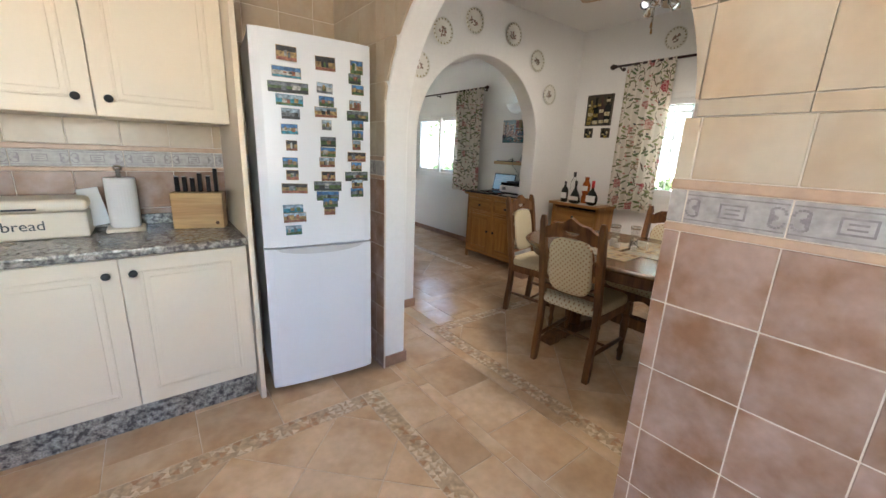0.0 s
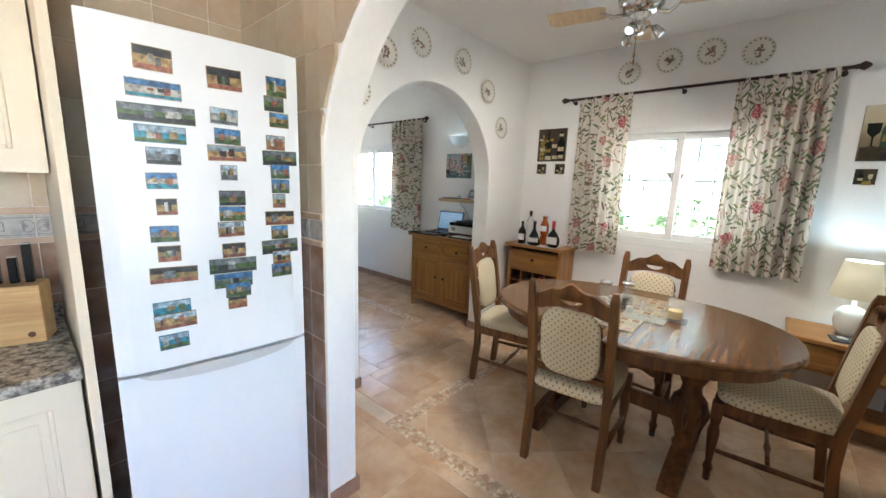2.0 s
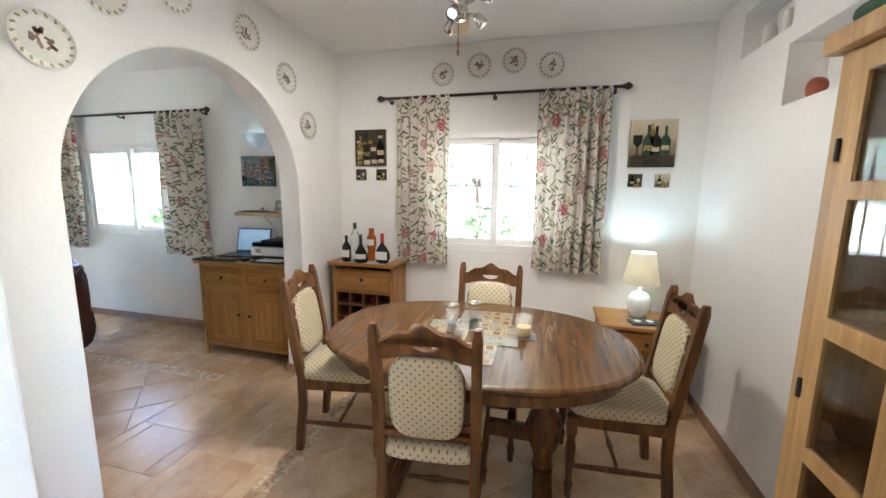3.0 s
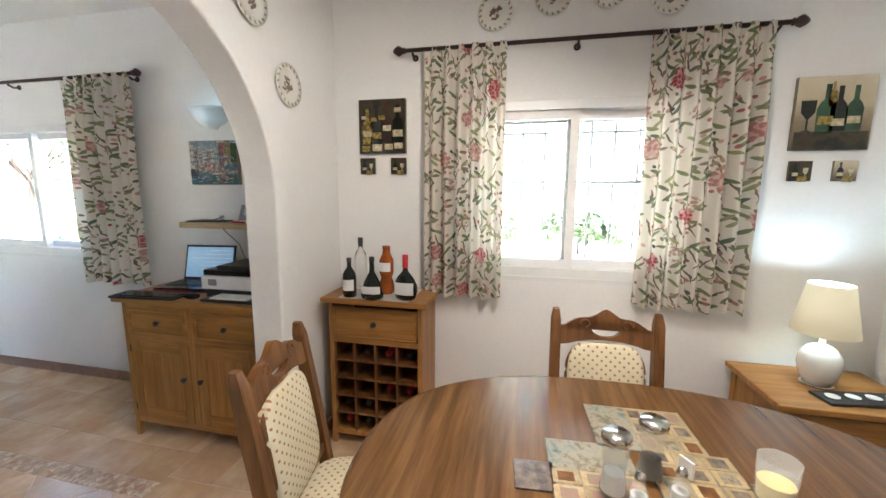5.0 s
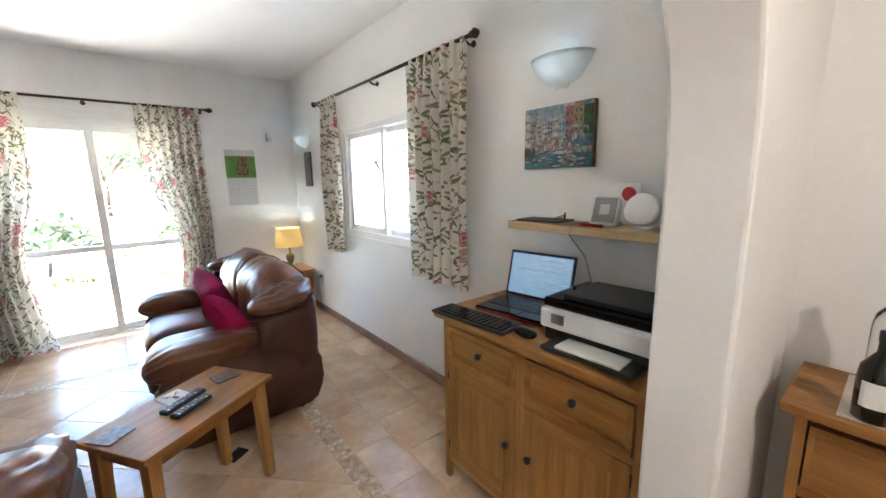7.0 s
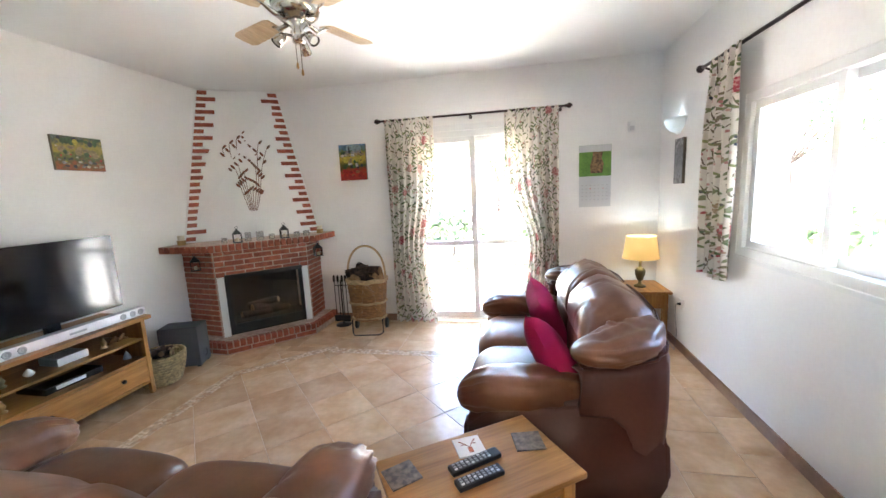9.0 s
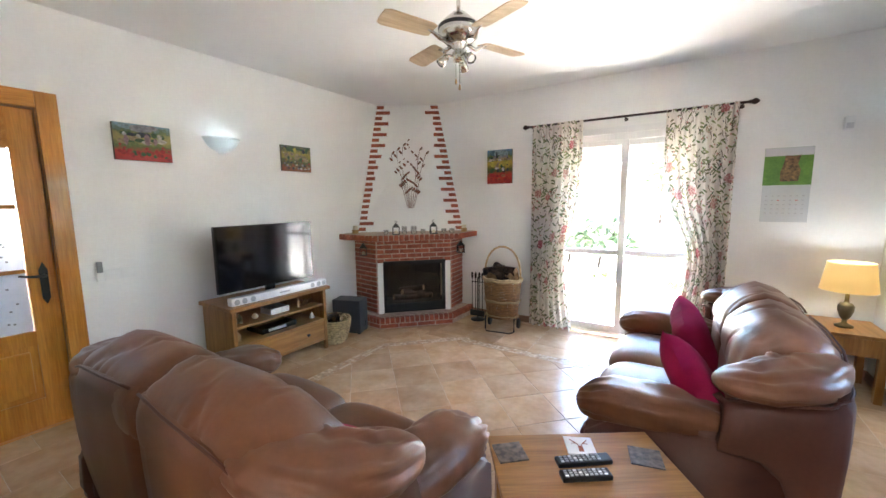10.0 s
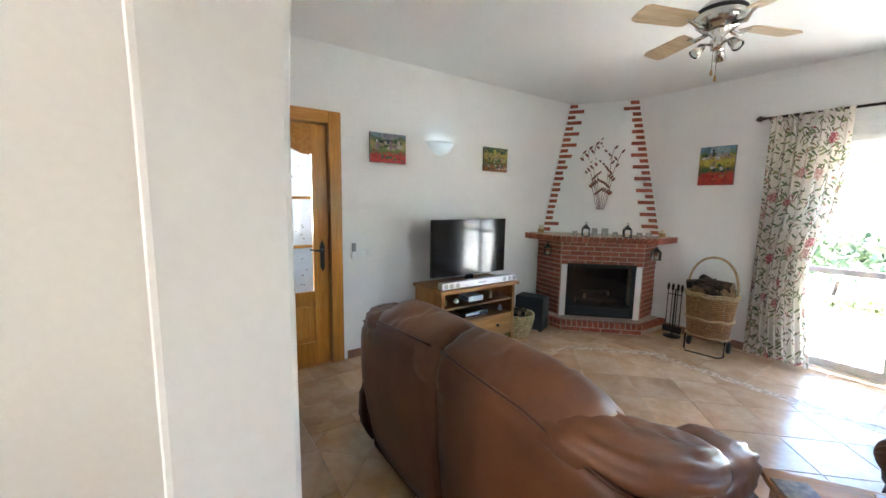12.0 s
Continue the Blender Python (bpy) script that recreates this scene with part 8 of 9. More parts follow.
def log(parent_name, x, y, z, r, L_, rz, ry, seed):
    g = thing("log", "short split firewood log", "firewood", group="firewood logs")
    g.matrix_basis = pose(x, y, z, 0, 90 + ry, rz)
    rr = random.Random(seed)
    n = 12
    bm = bmesh.new()
    rad = [r * rr.uniform(.82, 1.12) for _ in range(n)]
    rings = []
    for j in range(4):
        zz = L_ * (j / 3 - .5)
        rings.append([bm.verts.new((rad[i] * math.cos(6.283 * i / n) * rr.uniform(.95, 1.05), rad[i] * math.sin(6.283 * i / n) * rr.uniform(.95, 1.05), zz)) for i in range(n)])
    for a, b in zip(rings, rings[1:]):
        for i in range(n):
            bm.faces.new((a[i], a[(i + 1) % n], b[(i + 1) % n], b[i]))
    part("bark", bm, M["bark"], g, smooth=False)
    for s in (-1, 1):
        bm = bmesh.new()
        bm.faces.new([bm.verts.new((rad[i] * .98 * math.cos(6.283 * i / n), rad[i] * .98 * math.sin(6.283 * i / n), 0)) for i in range(n)])
        bmesh.ops.extrude_face_region(bm, geom=bm.faces[:])
        part("cut_end", bm, M["logend"], g, at=Matrix.Translation((0, 0, s * L_ / 2 * .999)))
    return g


# straw basket with kindling
sbk = thing("straw_basket", "round straw basket with kindling", "basket", -.16, 5.69, 0)
part("floor", LA([(.0, .001), (.12, .001), (.12, .008), (0, .008)], 24), M["straw"], sbk)
for k in range(11):
    z = .012 + .022 * k
    r = .130 + .052 * math.sin(k / 10 * 1.5)
    part("straw_coil", T([(r * math.cos(a), r * math.sin(a), z + .002 * math.sin(a * 6)) for a in [6.283 * q / 28 for q in range(28)]], .0125, 6, closed=True), M["straw"], sbk, smooth=True)
for s in (-1, 1):
    part("handle", T([(s * .165, .04 * math.cos(a), .25 + .05 * math.sin(a)) for a in [math.pi * q / 8 for q in range(9)]], .008, 6), M["straw"], sbk, smooth=True)
for k in range(7):
    log("", -.16 + .05 * math.cos(k * 2.2), 5.69 + .05 * math.sin(k * 2.2), .235 + .012 * (k % 3), .022, .19, k * 50, (k % 3 - 1) * 16, k)

# wicker log trolley
lc = thing("log_trolley", "wicker log basket on a wheeled stand with a cane hoop", "log basket", 1.18, 6.93, 0, 8)


def oval_ring(a, b, z, n=36):
    return [(a * math.cos(6.283 * q / n), b * math.sin(6.283 * q / n), z) for q in range(n)]


for k in range(22):
    z = .165 + .018 * k
    f = .82 + .18 * k / 21
    part("wicker_strand", T([(p[0] * (1 + .012 * (-1) ** (i + k)), p[1] * (1 + .012 * (-1) ** (i + k)), p[2]) for i, p in enumerate(oval_ring(.205 * f, .15 * f, z))], .0085, 5, closed=True), M["wicker"], lc, smooth=True)
for z, f in ((.16, .83), (.33, .91), (.555, 1.0), (.575, 1.0)):
    part("cane_band", T([(p[0] * 1.02, p[1] * 1.02, p[2] + .005 * math.sin(i * 1.3)) for i, p in enumerate(oval_ring(.21 * f, .155 * f, z))], .013, 6, closed=True), M["cane"], lc, smooth=True)
part("floor", LA([(0, .15), (.16, .15), (.165, .165), (0, .165)], 24), M["wicker"], lc)
part("cane_hoop", T([(.20 * math.cos(a), 0, .56 + .36 * math.sin(a) ** .75) for a in [math.pi * q / 20 for q in range(21)]], .011, 8), M["cane"], lc, smooth=True)
part("stand", T([(-.16, -.10, .01), (-.16, -.10, .15), (-.16, .1, .15), (.16, .1, .15), (.16, -.10, .15), (.16, -.10, .01)], .008, 6), M["iron"], lc)
part("stand_foot", T([(-.16, -.10, .012), (-.13, -.16, .008), (.13, -.16, .008), (.16, -.10, .012)], .006, 6), M["iron"], lc)
for s in (-1, 1):
    part("wheel", LA([(.045, 0), (.055, .005), (.055, .025), (.045, .03), (0, .03)], 20, pose(s * .15, .08, .055, 0, 90 * s)), M["black"], lc)
for k, (a, b, c_, r) in enumerate(((.0, -.03, .60, .055), (-.11, .02, .59, .05), (.10, .02, .60, .06), (-.03, .05, .66, .05), (.06, -.04, .67, .045), (-.08, -.04, .66, .042))):
    log("", 1.18 + a, 6.93 + b, c_, r, .24, 70 + 25 * k, 10 * (k % 3 - 1), 20 + k)

# fireplace tools
ft = thing("fireplace_tools", "black iron fireplace tool stand", "fire tools", .80, 7.08, 0)
part("base", LA([(.0, 0), (.085, 0), (.085, .012), (.02, .02), (.012, .025)], 20), M["iron"], ft, smooth=True)
part("post", T([(0, 0, .02), (0, 0, .52)], .008, 8), M["iron"], ft)
part("ring", T([(-.07, 0, .46), (.07, 0, .46)], .005, 6), M["iron"], ft)
for k, x in enumerate((-.065, -.02, .03, .07)):
    part("tool", T([(x, -.02, .50), (x, -.02, .10)], .005, 6), M["iron"], ft)
    part("tool_handle", LA([(.006, .50), (.013, .52), (.013, .56), (.006, .58), (0, .582)], 10, Matrix.Translation((x, -.02, 0))), M["iron"], ft, smooth=True)
    part("tool_head", B((x - .025, x + .025, -.03, -.012, .05, .12), bev=.004), M["iron"], ft)

# == fireplace in the corner
FP = thing("fireplace", "corner brick fireplace with a tapering white chimney breast", "fireplace", 0, 0, 0)


def poly_solid(pts, z0, z1):
    bm = bmesh.new()
    a = [bm.verts.new((x, y, z0)) for x, y in pts]
    b = [bm.verts.new((x, y, z1)) for x, y in pts]
    bm.faces.new(a[::-1])
    bm.faces.new(b)
    for i in range(len(pts)):
        bm.faces.new((a[i], a[(i + 1) % len(pts)], b[(i + 1) % len(pts)], b[i]))
    bmesh.ops.recalc_face_normals(bm, faces=bm.faces)
    return bm


e = .003
CORNER = (XT + e, YF - e)
HE = [(XT + e, 6.24), (.03, 6.20), (.62, 6.80), (.63, YF - e)]
BO = [(XT + e, 6.40), (-.12, 6.34), (.50, 6.96), (.47, YF - e)]
MA = [(XT + e, 6.16), (.0, 6.16), (.68, 6.84), (.68, YF - e)]


def bricks(a, b, z0, z1, parent, bw, bh, joint=.012, proud=.010, deep=.05, stagger=True, name="brick", skip=None, top=False):
    """Bricks along the face from a to b, their faces a little proud."""
    A, B_ = Vector((*a, 0)), Vector((*b, 0))
    d = B_ - A
    L_ = d.length
    d.normalize()
    n = Vector((d.y, -d.x, 0))
    rows = max(1, round((z1 - z0) / bh))
    rh = (z1 - z0) / rows
    ang = math.atan2(d.y, d.x)
    cache = {}
    for r in range(rows):
        cols = max(1, round(L_ / bw))
        cw = L_ / cols
        u = -cw / 2 if (stagger and r % 2) else 0
        while u < L_ - .012:
            u0, u1 = max(0, u), min(L_, u + cw)
            u += cw
            if u1 - u0 < .018:
                continue
            if skip and skip((u0 + u1) / 2, z0 + rh * (r + .5)):
                continue
            w, h = (u1 - u0) - joint, rh - joint
            k = (round(w, 3), round(h, 3))
            if k not in cache:
                o = link(name, B((-w / 2, w / 2, -proud, deep, -h / 2, h / 2), bev=.003, seg=1), M["brick"], parent)
                cache[k] = o.data
            else:
                o = new(name, cache[k])
                o.parent = parent
            c = A + d * ((u0 + u1) / 2)
            o.matrix_basis = Matrix.Translation((c.x, c.y, z0 + rh * (r + .5))) @ Matrix.Rotation(ang + random.uniform(-.004, .004), 4, "Z") @ Matrix.Translation((0, random.uniform(-.002, .002), 0))


he = part("hearth", poly_solid(HE + [CORNER], 0, .112), M["mortar"], FP, "raised brick hearth")
bo = part("chimney_base", poly_solid(BO[:2] + [(-.06, 6.46), (-.06, 6.46)][:1] + [(.38, 6.90)] + BO[2:] + [CORNER], .98, 1.03), M["mortar"], FP)
# side walls of the base either side of the opening
fa, fb = Vector((*BO[1], 0)), Vector((*BO[2], 0))
fd = (fb - fa).normalized()
fn = Vector((fd.y, -fd.x, 0))          # towards the room
FL_ = (fb - fa).length
o0, o1 = .008, FL_ - .008               # opening of the white cheeks and fire


def at_face(u, out=0):
    q = fa + fd * u + fn * out
    return (q.x, q.y)


part("left_pier", poly_solid([BO[0], BO[1], at_face(o0), at_face(o0, -.30), CORNER], .112, .98), M["mortar"], FP)
part("right_pier", poly_solid([at_face(o1), BO[2], BO[3], CORNER, at_face(o1, -.30)], .112, .98), M["mortar"], FP)
part("lintel", poly_solid([at_face(o0), at_face(o1), at_face(o1, -.25), at_face(o0, -.25)], .735, .98), M["mortar"], FP)
for u0, u1 in ((o0 + .002, o0 + .062), (o1 - .062, o1 - .002)):
    part("white_cheek", poly_solid([at_face(u0, .004), at_face(u1, .004), at_face(u1, -.12), at_face(u0, -.12)], .113, .733), M["wall"], FP)
# fire insert
fi = part("fire_insert", poly_solid([at_face(o0 + .064, -.28), at_face(o1 - .064, -.28), at_face(o1 - .064, -.30), at_face(o0 + .064, -.30)], .113, .73), M["sootshade"], FP, "black iron wood-burning insert")
iw0, iw1 = o0 + .066, o1 - .066
for a, b, z0, z1 in ((iw0, iw0 + .035, .125, .725), (iw1 - .035, iw1, .125, .725), (iw0 + .035, iw1 - .035, .69, .725), (iw0 + .035, iw1 - .035, .125, .225)):
    part("insert_frame", poly_solid([at_face(a, .012), at_face(b, .012), at_face(b, -.02), at_face(a, -.02)], z0, z1), M["iron"], fi)
for k in range(5):
    z = .138 + .017 * k
    part("grille_slat", poly_solid([at_face(iw0 + .045, .019), at_face(iw1 - .045, .019), at_face(iw1 - .045, .013), at_face(iw0 + .045, .013)], z, z + .009), M["black"], fi)
part("hood_lip", poly_solid([at_face(iw0, .03), at_face(iw1, .03), at_face(iw1, .012), at_face(iw0, .012)], .70, .735), M["iron"], fi)
part("door_glass", poly_solid([at_face(iw0 + .036, -.004), at_face(iw1 - .036, -.004), at_face(iw1 - .036, -.008), at_face(iw0 + .036, -.008)], .226, .689), M["glass"], fi)
part("fire_floor", poly_solid([at_face(iw0, -.021), at_face(iw1, -.021), at_face(iw1, -.279), at_face(iw0, -.279)], .225, .235), M["sootshade"], fi)
for k in range(4):
    q = at_face(FL_ / 2 + (-.09, .07, .0, -.02)[k], -.12 - .02 * k)
    log("", q[0], q[1], .27 + .045 * (k > 1) + .04 * (k > 2), .035, .32, 45 + (10, -14, 25, -30)[k], (4, -6, 8, -10)[k], 60 + k)
# mantel
ma = part("mantel", poly_solid(MA + [CORNER], 1.032, 1.052), M["mortar"], FP, "brick-edged mantel shelf")
part("mantel_core", poly_solid([(XT + e, 6.20), (-.02, 6.20), (.64, 6.86), (.64, YF - e), CORNER], .982, 1.031), M["mortar"], FP)
# chimney breast: a leaning white plane between two walls
tl_, tr_ = (XT + .002, 6.86), (.13, YF - .002)
bl, br_ = (XT + .002, 6.44), (.50, YF - .002)


def breast(u, v, out=0.0):
    """Place on the breast: u 0..1 across, v 0..1 up."""
    a = Vector((*bl, 1.052)).lerp(Vector((*tl_, H - .001)), v)
    b = Vector((*br_, 1.052)).lerp(Vector((*tr_, H - .001)), v)
    p = a.lerp(b, u)
    n = Vector((.72, -.69, .12)).normalized()
    return p + n * out


bm = bmesh.new()
v1 = [bm.verts.new(breast(*q)) for q in ((0, 0), (1, 0), (1, 1), (0, 1))]
v2 = [bm.verts.new((XT + .002, YF - .002, z)) for z in (1.052, H - .001)]
bm.faces.new(v1)
bm.faces.new((v1[0], v1[3], v2[1], v2[0]))
bm.faces.new((v1[1], v2[0], v2[1], v1[2]))
bm.faces.new((v1[0], v2[0], v1[1]))
bm.faces.new((v1[3], v1[2], v2[1]))
bmesh.ops.recalc_face_normals(bm, faces=bm.faces)
cb_ = part("chimney_breast", bm, M["wall"], FP, "white tapering chimney breast with toothed brick edges")
rows = 23
for k in range(rows):
    v0, v1_ = (k + .20) / rows, (k + .78) / rows
    for side in (0, 1):
        wide = .185 if k % 2 else .10
        wid = (Vector((*br_, 0)) - Vector((*bl, 0))).length * (1 - v0) + (Vector((*tr_, 0)) - Vector((*tl_, 0))).length * v0
        us = (.012, wide / wid) if side == 0 else (1 - wide / wid, .988)
        bm = bmesh.new()
        f = [bm.verts.new(breast(u, v, .010)) for u, v in ((us[0], v0), (us[1], v0), (us[1], v1_), (us[0], v1_))]
        g_ = [bm.verts.new(breast(u, v, -.004)) for u, v in ((us[0], v0), (us[1], v0), (us[1], v1_), (us[0], v1_))]
        bm.faces.new(f)
        for i in range(4):
            bm.faces.new((g_[i], g_[(i + 1) % 4], f[(i + 1) % 4], f[i]))
        bmesh.ops.recalc_face_normals(bm, faces=bm.faces)
        link("brick", bm, M["brick"], cb_)

# metal branch on the breast
wa = thing("metal_wall_art", "dark metal branches with coppery leaves on the chimney breast", "wall art")
ra = random.Random(3)
zc = (1.40 - 1.052) / (H - 1.052)
for k in range(9):
    u1_ = .5 + (k - 4) * .062
    pts = []
    lean_ = (k - 4) * .022
    top_ = .40 + .22 * (1 - abs(k - 4) / 6)
    for q in range(9):
        t = q / 8
        pts.append(breast(.5 + (k - 4) * .007 + (lean_ + .014 * math.sin(t * 5 + k)) * t * 1.9, .18 + top_ * t * .88, .018 + .006 * math.sin(k)))
    st = part("stem", T(pts, .0032, 5), M["copper"], wa)
    for q in range(2, 9):
        p = pts[q]
        w_ = pts[q] - pts[q - 1]
        s = (-1) ** q
        d_ = (Vector((.69, .72, 0)) * s * .7 + Vector((0, 0, .8))).normalized()
        m_ = Matrix.Translation(p + d_ * .036) @ d_.to_track_quat("X", "Z").to_matrix().to_4x4()
        bm = bmesh.new()
        puff(bm, (0, 0, 0), (.056, .007, .025), 1, 1, 8, 6)
        bmesh.ops.transform(bm, matrix=m_, verts=bm.verts)
        part("leaf", bm, M["copper"], st, smooth=True)
        part("twig", T([p, p + d_ * .022], .0018, 4), M["copper"], st)


# things on the mantel
def lantern(x, y, z, label, h=.15):
    g = thing("lantern", label, "lantern", x, y, z, 45, group="lanterns")
    s = h * .27
    part("base", B((-s, s, -s, s, 0, .010), bev=.002), M["black"], g)
    for a in (-1, 1):
        for b in (-1, 1):
            part("post", B((a * s * .85 - .003, a * s * .85 + .003, b * s * .85 - .003, b * s * .85 + .003, .010, h * .55)), M["black"], g)
    part("roof", LA([(s * 1.35, h * .55), (s * 1.2, h * .60), (s * .5, h * .78), (s * .25, h * .82), (s * .25, h * .88), (0, h * .9)], 4, pose(0, 0, 0, 0, 0, 45)), M["black"], g)
    part("ring", T([(.012 * math.cos(a), 0, h * .95 + .012 * math.sin(a)) for a in [6.283 * q / 10 for q in range(10)]], .002, 5, closed=True), M["black"], g)
    part("candle", LA([(.0, .011), (.014, .011), (.014, .045), (0, .047)], 12), M["flame"], g)
    part("glazing", B((-s * .8, s * .8, -s * .8, s * .8, .0105, h * .54)), M["glass"], g)


MZ = 1.0525
for u, w in ((.26, 1), (.70, 1)):
    lantern(.0 + .68 * u - .045 + .0, 6.16 + .68 * u + .06, MZ, "small black lantern with a candle on the mantel")
for u, dx, r in ((.15, 0, .026), (.36, 0, .030), (.47, .0, .035), (.58, 0, .028), (.83, 0, .03), (.93, 0, .033)):
    g = thing("candle_glass", "clear glass candle holder on the mantel", "candle holder", .68 * u - .05, 6.22 + .68 * u, MZ, group="glasses on the mantel")
    part("glass_body", LA([(r * .8, 0), (r, .01), (r, .09 if u in (.47, .36) else .055), (r - .002, .09 if u in (.47, .36) else .055), (r - .002, .01), (0, .008)], 18, close=False), M["vessel"], g, smooth=True)
    part("candle", LA([(0, .009), (r * .6, .009), (r * .6, .03), (0, .031)], 12), M["flame"], g)
for x, y, h in ((-.40, 6.30, .09), (.60, 7.10, .08)):
    g = thing("candle", "cream pillar candle in a wooden cup on the mantel", "candle", x, y, MZ)
    part("cup", LA([(.034, 0), (.038, .045), (.0, .045)], 18), M["cabwood"], g)
    part("wax", LA([(0, .0455), (.028, .0455), (.028, h), (0, h + .002)], 16), M["flame"], g)
lantern(-.30, 6.315, .80, "grey lantern hung on the brick pier", .16)
lantern(.565, 7.08, .80, "grey lantern hung on the brick pier", .16)

# == outside
link("ground", B((-60, 70, YF + 4.2, 260, -.30, -.16), (-60, 70, -40, YF + 4.2, -.30, -.16)), M["ground"], kind="structure")
link("terrace", B((-3.0, 12, YF + .26, YF + 4.2, -.159, -.03), (XO, 9, -6, YF + .26, -.159, -.03)), M["terrace"], kind="structure")
link("driveway", B((-14, 20, YF + 6.0, YF + 9.5, -.159, -.13)), M["terrace"], kind="structure")
kb_ = thing("garden_kerb", "low white garden kerb", "kerb", kind="structure")
for k in range(24):
    part("kerb_block", B((-12 + k * 1.2, -12 + k * 1.2 + 1.18, YF + 5.6, YF + 5.85, -.159, .03), bev=.01), M["wall"], kb_)

# porch with a corrugated sheet outside the dining window
po = thing("porch_roof", "sloping corrugated translucent porch roof", "porch")
for k in range(26):
    y = -1.4 + k * .22
    part("roof_sheet", B((XO + .02, 6.6, y, y + .12, 2.19, 2.205)), M["stripe"], po, at=Matrix.Translation((XO, 0, 2.22)) @ Matrix.Rotation(radians(10), 4, "Y") @ Matrix.Translation((-XO, 0, -2.22)))
    part("roof_rib", B((XO + .02, 6.6, y + .12, y + .22, 2.205, 2.22)), M["silver"], po, at=Matrix.Translation((XO, 0, 2.22)) @ Matrix.Rotation(radians(10), 4, "Y") @ Matrix.Translation((-XO, 0, -2.22)))
for y in (-1.3, 1.6, 4.2):
    part("post", B((6.455, 6.545, y, y + .1, -.03, 1.717)), M["alu"], po)
part("beam", B((6.45, 6.55, -1.4, 4.4, 1.72, 1.80)), M["alu"], po)
for k in range(38):
    y = -1.4 + k * .155
    part("valance_strip", B((6.60, 6.61, y, y + .148, 1.66 + .012 * (k % 2), 1.83)), M["stripe"] if k % 2 else M["alu"], po)
tt = thing("patio_table", "white patio table on the porch", "table", 5.6, 1.7, -.03)
part("tabletop", LA([(.40, .70), (.42, .72), (.40, .735), (0, .736)], 28), M["whiteplastic"], tt)
part("pedestal", LA([(.22, 0), (.20, .03), (.04, .06), (.035, .70)], 20), M["whiteplastic"], tt)


def shrub(x, y, z, r, h, label, mt="leaf", n=260, seed=0):
    g = thing("shrub", label, "shrub", x, y, z)
    rr = random.Random(seed)
    part("stem", T([(0, 0, 0), (r * .1, 0, h * .5)], .03, 6), M["bark"], g)
    bm = bmesh.new()
    for k in range(n):
        a, b = rr.uniform(0, 6.283), math.acos(rr.uniform(-.3, 1))
        q = rr.uniform(.55, 1.0)
        lump = 1 + .25 * math.sin(a * 3 + seed) * math.sin(b * 4)
        c = Vector((r * q * lump * math.sin(b) * math.cos(a), r * q * lump * math.sin(b) * math.sin(a), h * .45 + h * .5 * q * lump * math.cos(b)))
        s = r * rr.uniform(.05, .13)
        u = Vector((rr.uniform(-1, 1), rr.uniform(-1, 1), rr.uniform(-.4, 1))).normalized()
        w = u.cross(Vector((rr.uniform(-1, 1), rr.uniform(-1, 1), .3))).normalized()
        vs = [bm.verts.new(c + u * s * 1.6 * i_ + w * s * j_) for i_, j_ in ((-1, 0), (0, .6), (1, 0), (0, -.6))]
        bm.faces.new(vs)
    part("leaves", bm, M[mt], g)
    return g


M["bloom"] = mat("red_blooms", (0.35, 0.05, 0.05), 0.7, vary=0.3, scale=4, second=(0.10, 0.16, 0.05))
M["yellowleaf"] = mat("yellow_green_leaves", (0.20, 0.24, 0.07), 0.7, vary=0.3, scale=4)
for k, (x, y, r, h, mt) in enumerate(((1.2, 12.3, .8, 1.2, "leaf"), (.4, 12.8, .7, 1.0, "leaf"), (1.7, 10.4, .35, .35, "yellowleaf"), (2.9, 10.2, .32, .32, "bloom"), (3.3, 13.0, .7, .9, "leaf"), (4.6, 13.8, 1.0, 1.4, "leaf"), (-1.2, 14.5, 1.2, 1.8, "leaf"), (2.2, 13.2, .4, .4, "yellowleaf"),
                                       (11.6, 2.4, .9, 1.4, "leaf"), (12.5, .2, 1.1, 1.3, "leaf"), (11.8, 4.6, 1.0, 1.2, "leaf"), (9.0, 7.0, 1.2, 1.8, "leaf"), (7.6, 9.0, 1.0, 1.3, "leaf"))):
    shrub(x, y, -.16, r, h, {"leaf": "rounded green garden shrub", "yellowleaf": "low clump of yellow-green leaves", "bloom": "low garden plant with red blooms"}[mt], mt, 320, k)


def tree(x, y, h, r, seed):
    g = thing("tree", "leafy green garden tree", "tree", x, y, -.16)
    rr = random.Random(seed)
    part("trunk", T([(0, 0, 0), (.05, 0, h * .25), (.0, .06, h * .5)], [.16, .12, .08], 8), M["bark"], g, smooth=True)
    bm = bmesh.new()
    cl_ = []
    for k in range(7):
        a = rr.uniform(0, 6.283)
        c = Vector((r * .6 * math.cos(a), r * .6 * math.sin(a), h * rr.uniform(.55, .9)))
        cl_.append(c)
        part("limb", T([(0, .04, h * .40), tuple(c * .6 + Vector((0, 0, h * .2))), tuple(c)], [.06, .04, .015], 6), M["bark"], g)
    for k in range(900):
        c = rr.choice(cl_) + Vector((rr.gauss(0, 1), rr.gauss(0, 1), rr.gauss(0, .8))) * r * .28
        s = .11
        u = Vector((rr.uniform(-1, 1), rr.uniform(-1, 1), rr.uniform(-.4, 1))).normalized()
        w = u.cross(Vector((rr.uniform(-1, 1), rr.uniform(-1, 1), .3))).normalized()
        bm.faces.new([bm.verts.new(c + u * s * i_ + w * s * j_) for i_, j_ in ((-1.4, 0), (0, .7), (1.4, 0), (0, -.7))])
    part("crown", bm, M["leaf"], g)


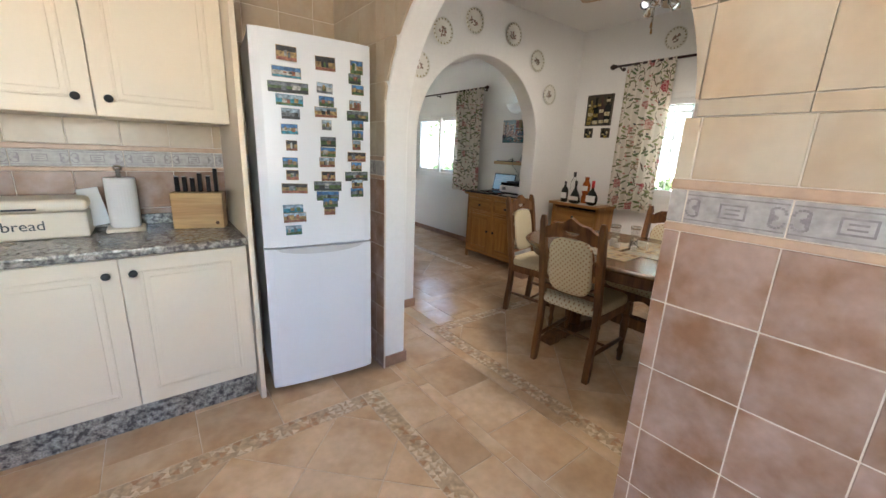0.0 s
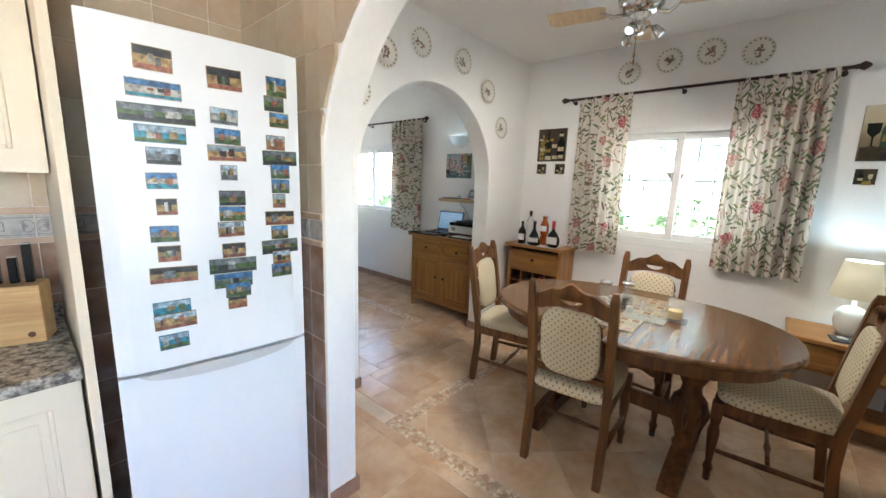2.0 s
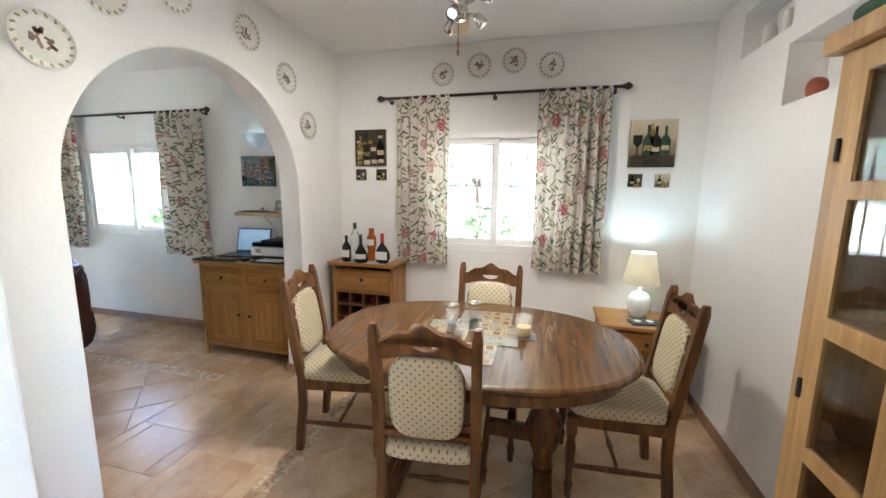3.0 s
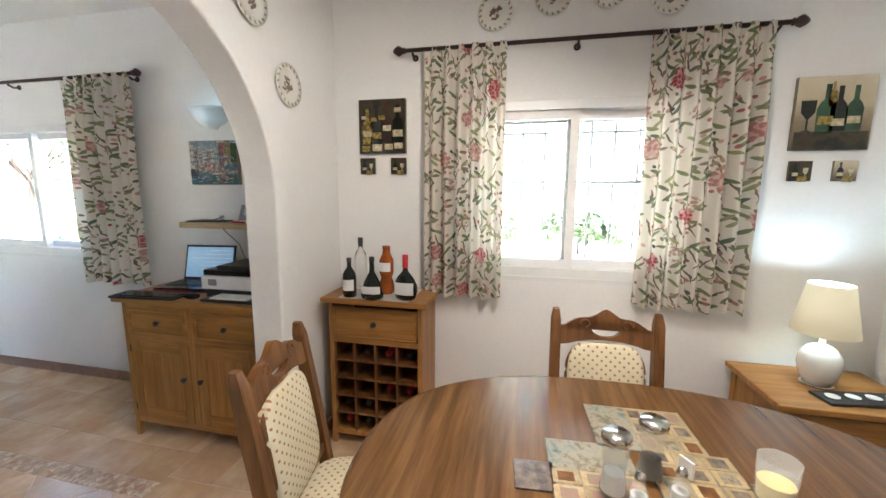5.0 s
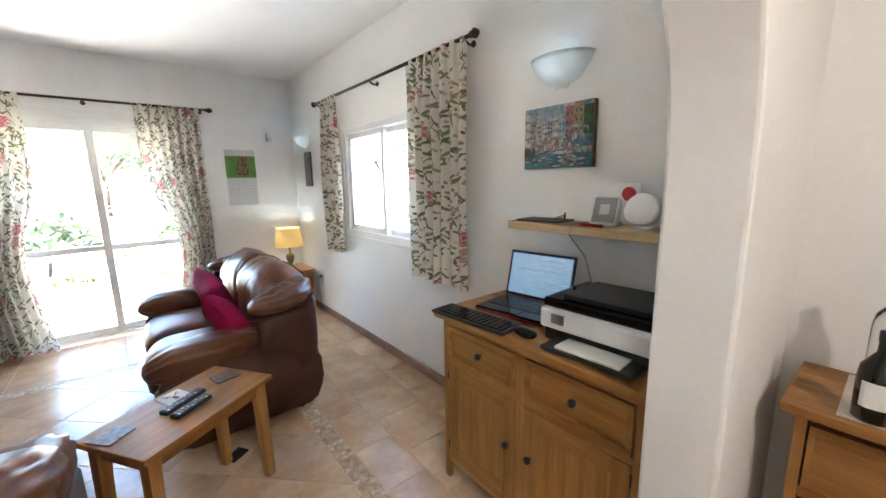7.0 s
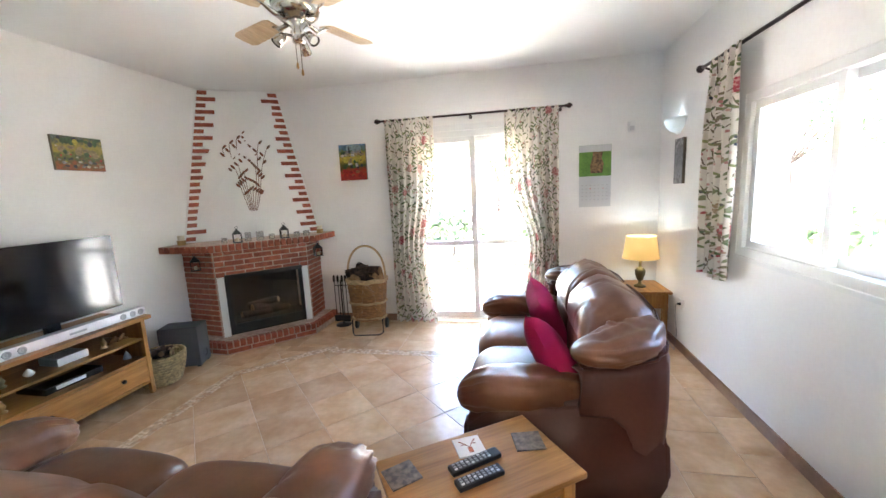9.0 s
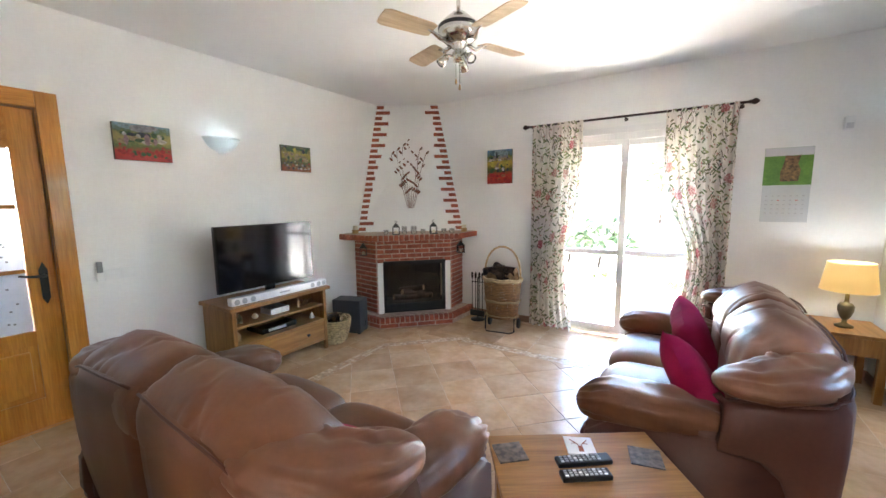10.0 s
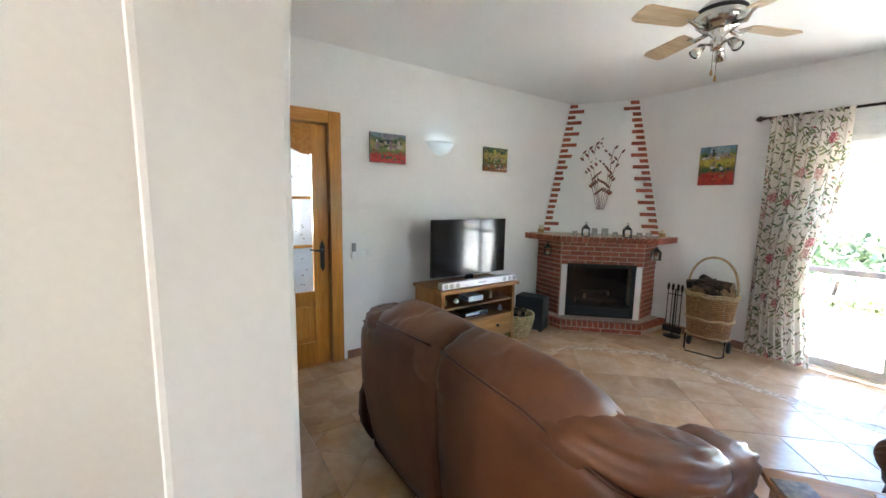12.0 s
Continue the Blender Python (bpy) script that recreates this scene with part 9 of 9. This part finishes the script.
for k, (x, y, h, r) in enumerate(((5.5, 22, 4.5, 2.2), (9, 26, 5.5, 2.6), (1.5, 30, 5, 2.6), (-5, 27, 6, 3), (14, 22, 5, 2.5), (13, 3, 4.5, 2.2), (14, -3, 5, 2.4), (12, 9, 4.2, 2.2))):
    tree(x, y, h, r, 50 + k)

gt = thing("garden_gate", "white metal garden gate with crossed bars", "gate", 1.6, 19.0, -.16)
for x in (-1.9, 0, 1.9):
    part("gate_post", B((x - .1, x + .1, -.1, .1, 0, 1.9)), M["wall"], gt)
for x in [q * .25 - 1.75 for q in range(15)]:
    part("bar", B((x - .012, x + .012, -.012, .012, .1, 1.55)), M["grey"], gt)
for z in (.15, .85, 1.5):
    part("rail", B((-1.8, 1.8, -.02, .02, z - .02, z + .02)), M["grey"], gt)
for s in (-1, 1):
    part("brace", T([(s * .1, 0, .9), (s * 1.75, 0, 1.5)], .02, 6), M["grey"], gt)
link("boundary_wall", B((-25, -.4, 19.0, 19.2, -.16, 1.1), (3.6, 30, 19.0, 19.2, -.16, 1.1)), M["wall"], kind="structure")
M["farroof"] = mat("faded_roof_tile", (0.42, 0.30, 0.24), 0.9, vary=0.2, scale=3)
hs_ = thing("far_house", "white single-storey house with a tiled roof beyond the gate", "house", -3, 42, -.16)
part("wall", B((-7, 7, 0, 8, 0, 3)), M["wall"], hs_)
bm = bmesh.new()
prism(bm, [(-7.5, 3), (7.5, 3), (4, 4.6), (-4, 4.6)], 9, Matrix.Translation((0, -.5, 0)))
bmesh.ops.recalc_face_normals(bm, faces=bm.faces)
part("roof", bm, M["farroof"], hs_)
for x in (-5, -1.5, 2, 5):
    part("window", B((x - .5, x + .5, -.05, -.002, 1, 2.2)), M["silver"], hs_)
bm = bmesh.new()
rings = []
n = 60
for k in range(n + 1):
    a = math.pi * (-.35 + 1.5 * k / n)
    hgt = 9 + 6 * noise.noise(Vector((k * .17, 0, 3))) + 4 * noise.noise(Vector((k * .5, 1, 3)))
    rings.append((bm.verts.new((230 * math.cos(a), 230 * math.sin(a), -.5)), bm.verts.new((245 * math.cos(a), 245 * math.sin(a), hgt))))
for a, b in zip(rings, rings[1:]):
    bm.faces.new((a[0], b[0], b[1], a[1]))
link("backdrop", bm, M["hill"], kind="structure")

# == bricks and other pieces
bricks(HE[0], HE[1], .004, .055, he, .20, .05, stagger=False, proud=.006)
bricks(HE[0], HE[1], .055, .125, he, .055, .07, stagger=False)
bricks(HE[1], HE[2], .004, .055, he, .20, .05, stagger=False, proud=.006)
bricks(HE[1], HE[2], .055, .125, he, .055, .07, stagger=False)
bricks(HE[2], HE[3], .055, .125, he, .055, .07, stagger=False)
bricks(BO[0], BO[1], .125, .98, bo, .19, .052)
bricks(BO[1], BO[2], .125, .98, bo, .19, .052, skip=lambda u, z: o0 < u < o1 and z < .735)
bricks(BO[2], BO[3], .125, .98, bo, .19, .052)
bricks(MA[0], MA[1], .985, 1.058, ma, .058, .073, stagger=False)
bricks(MA[1], MA[2], .985, 1.058, ma, .058, .073, stagger=False)
bricks(MA[2], MA[3], .985, 1.058, ma, .058, .073, stagger=False)
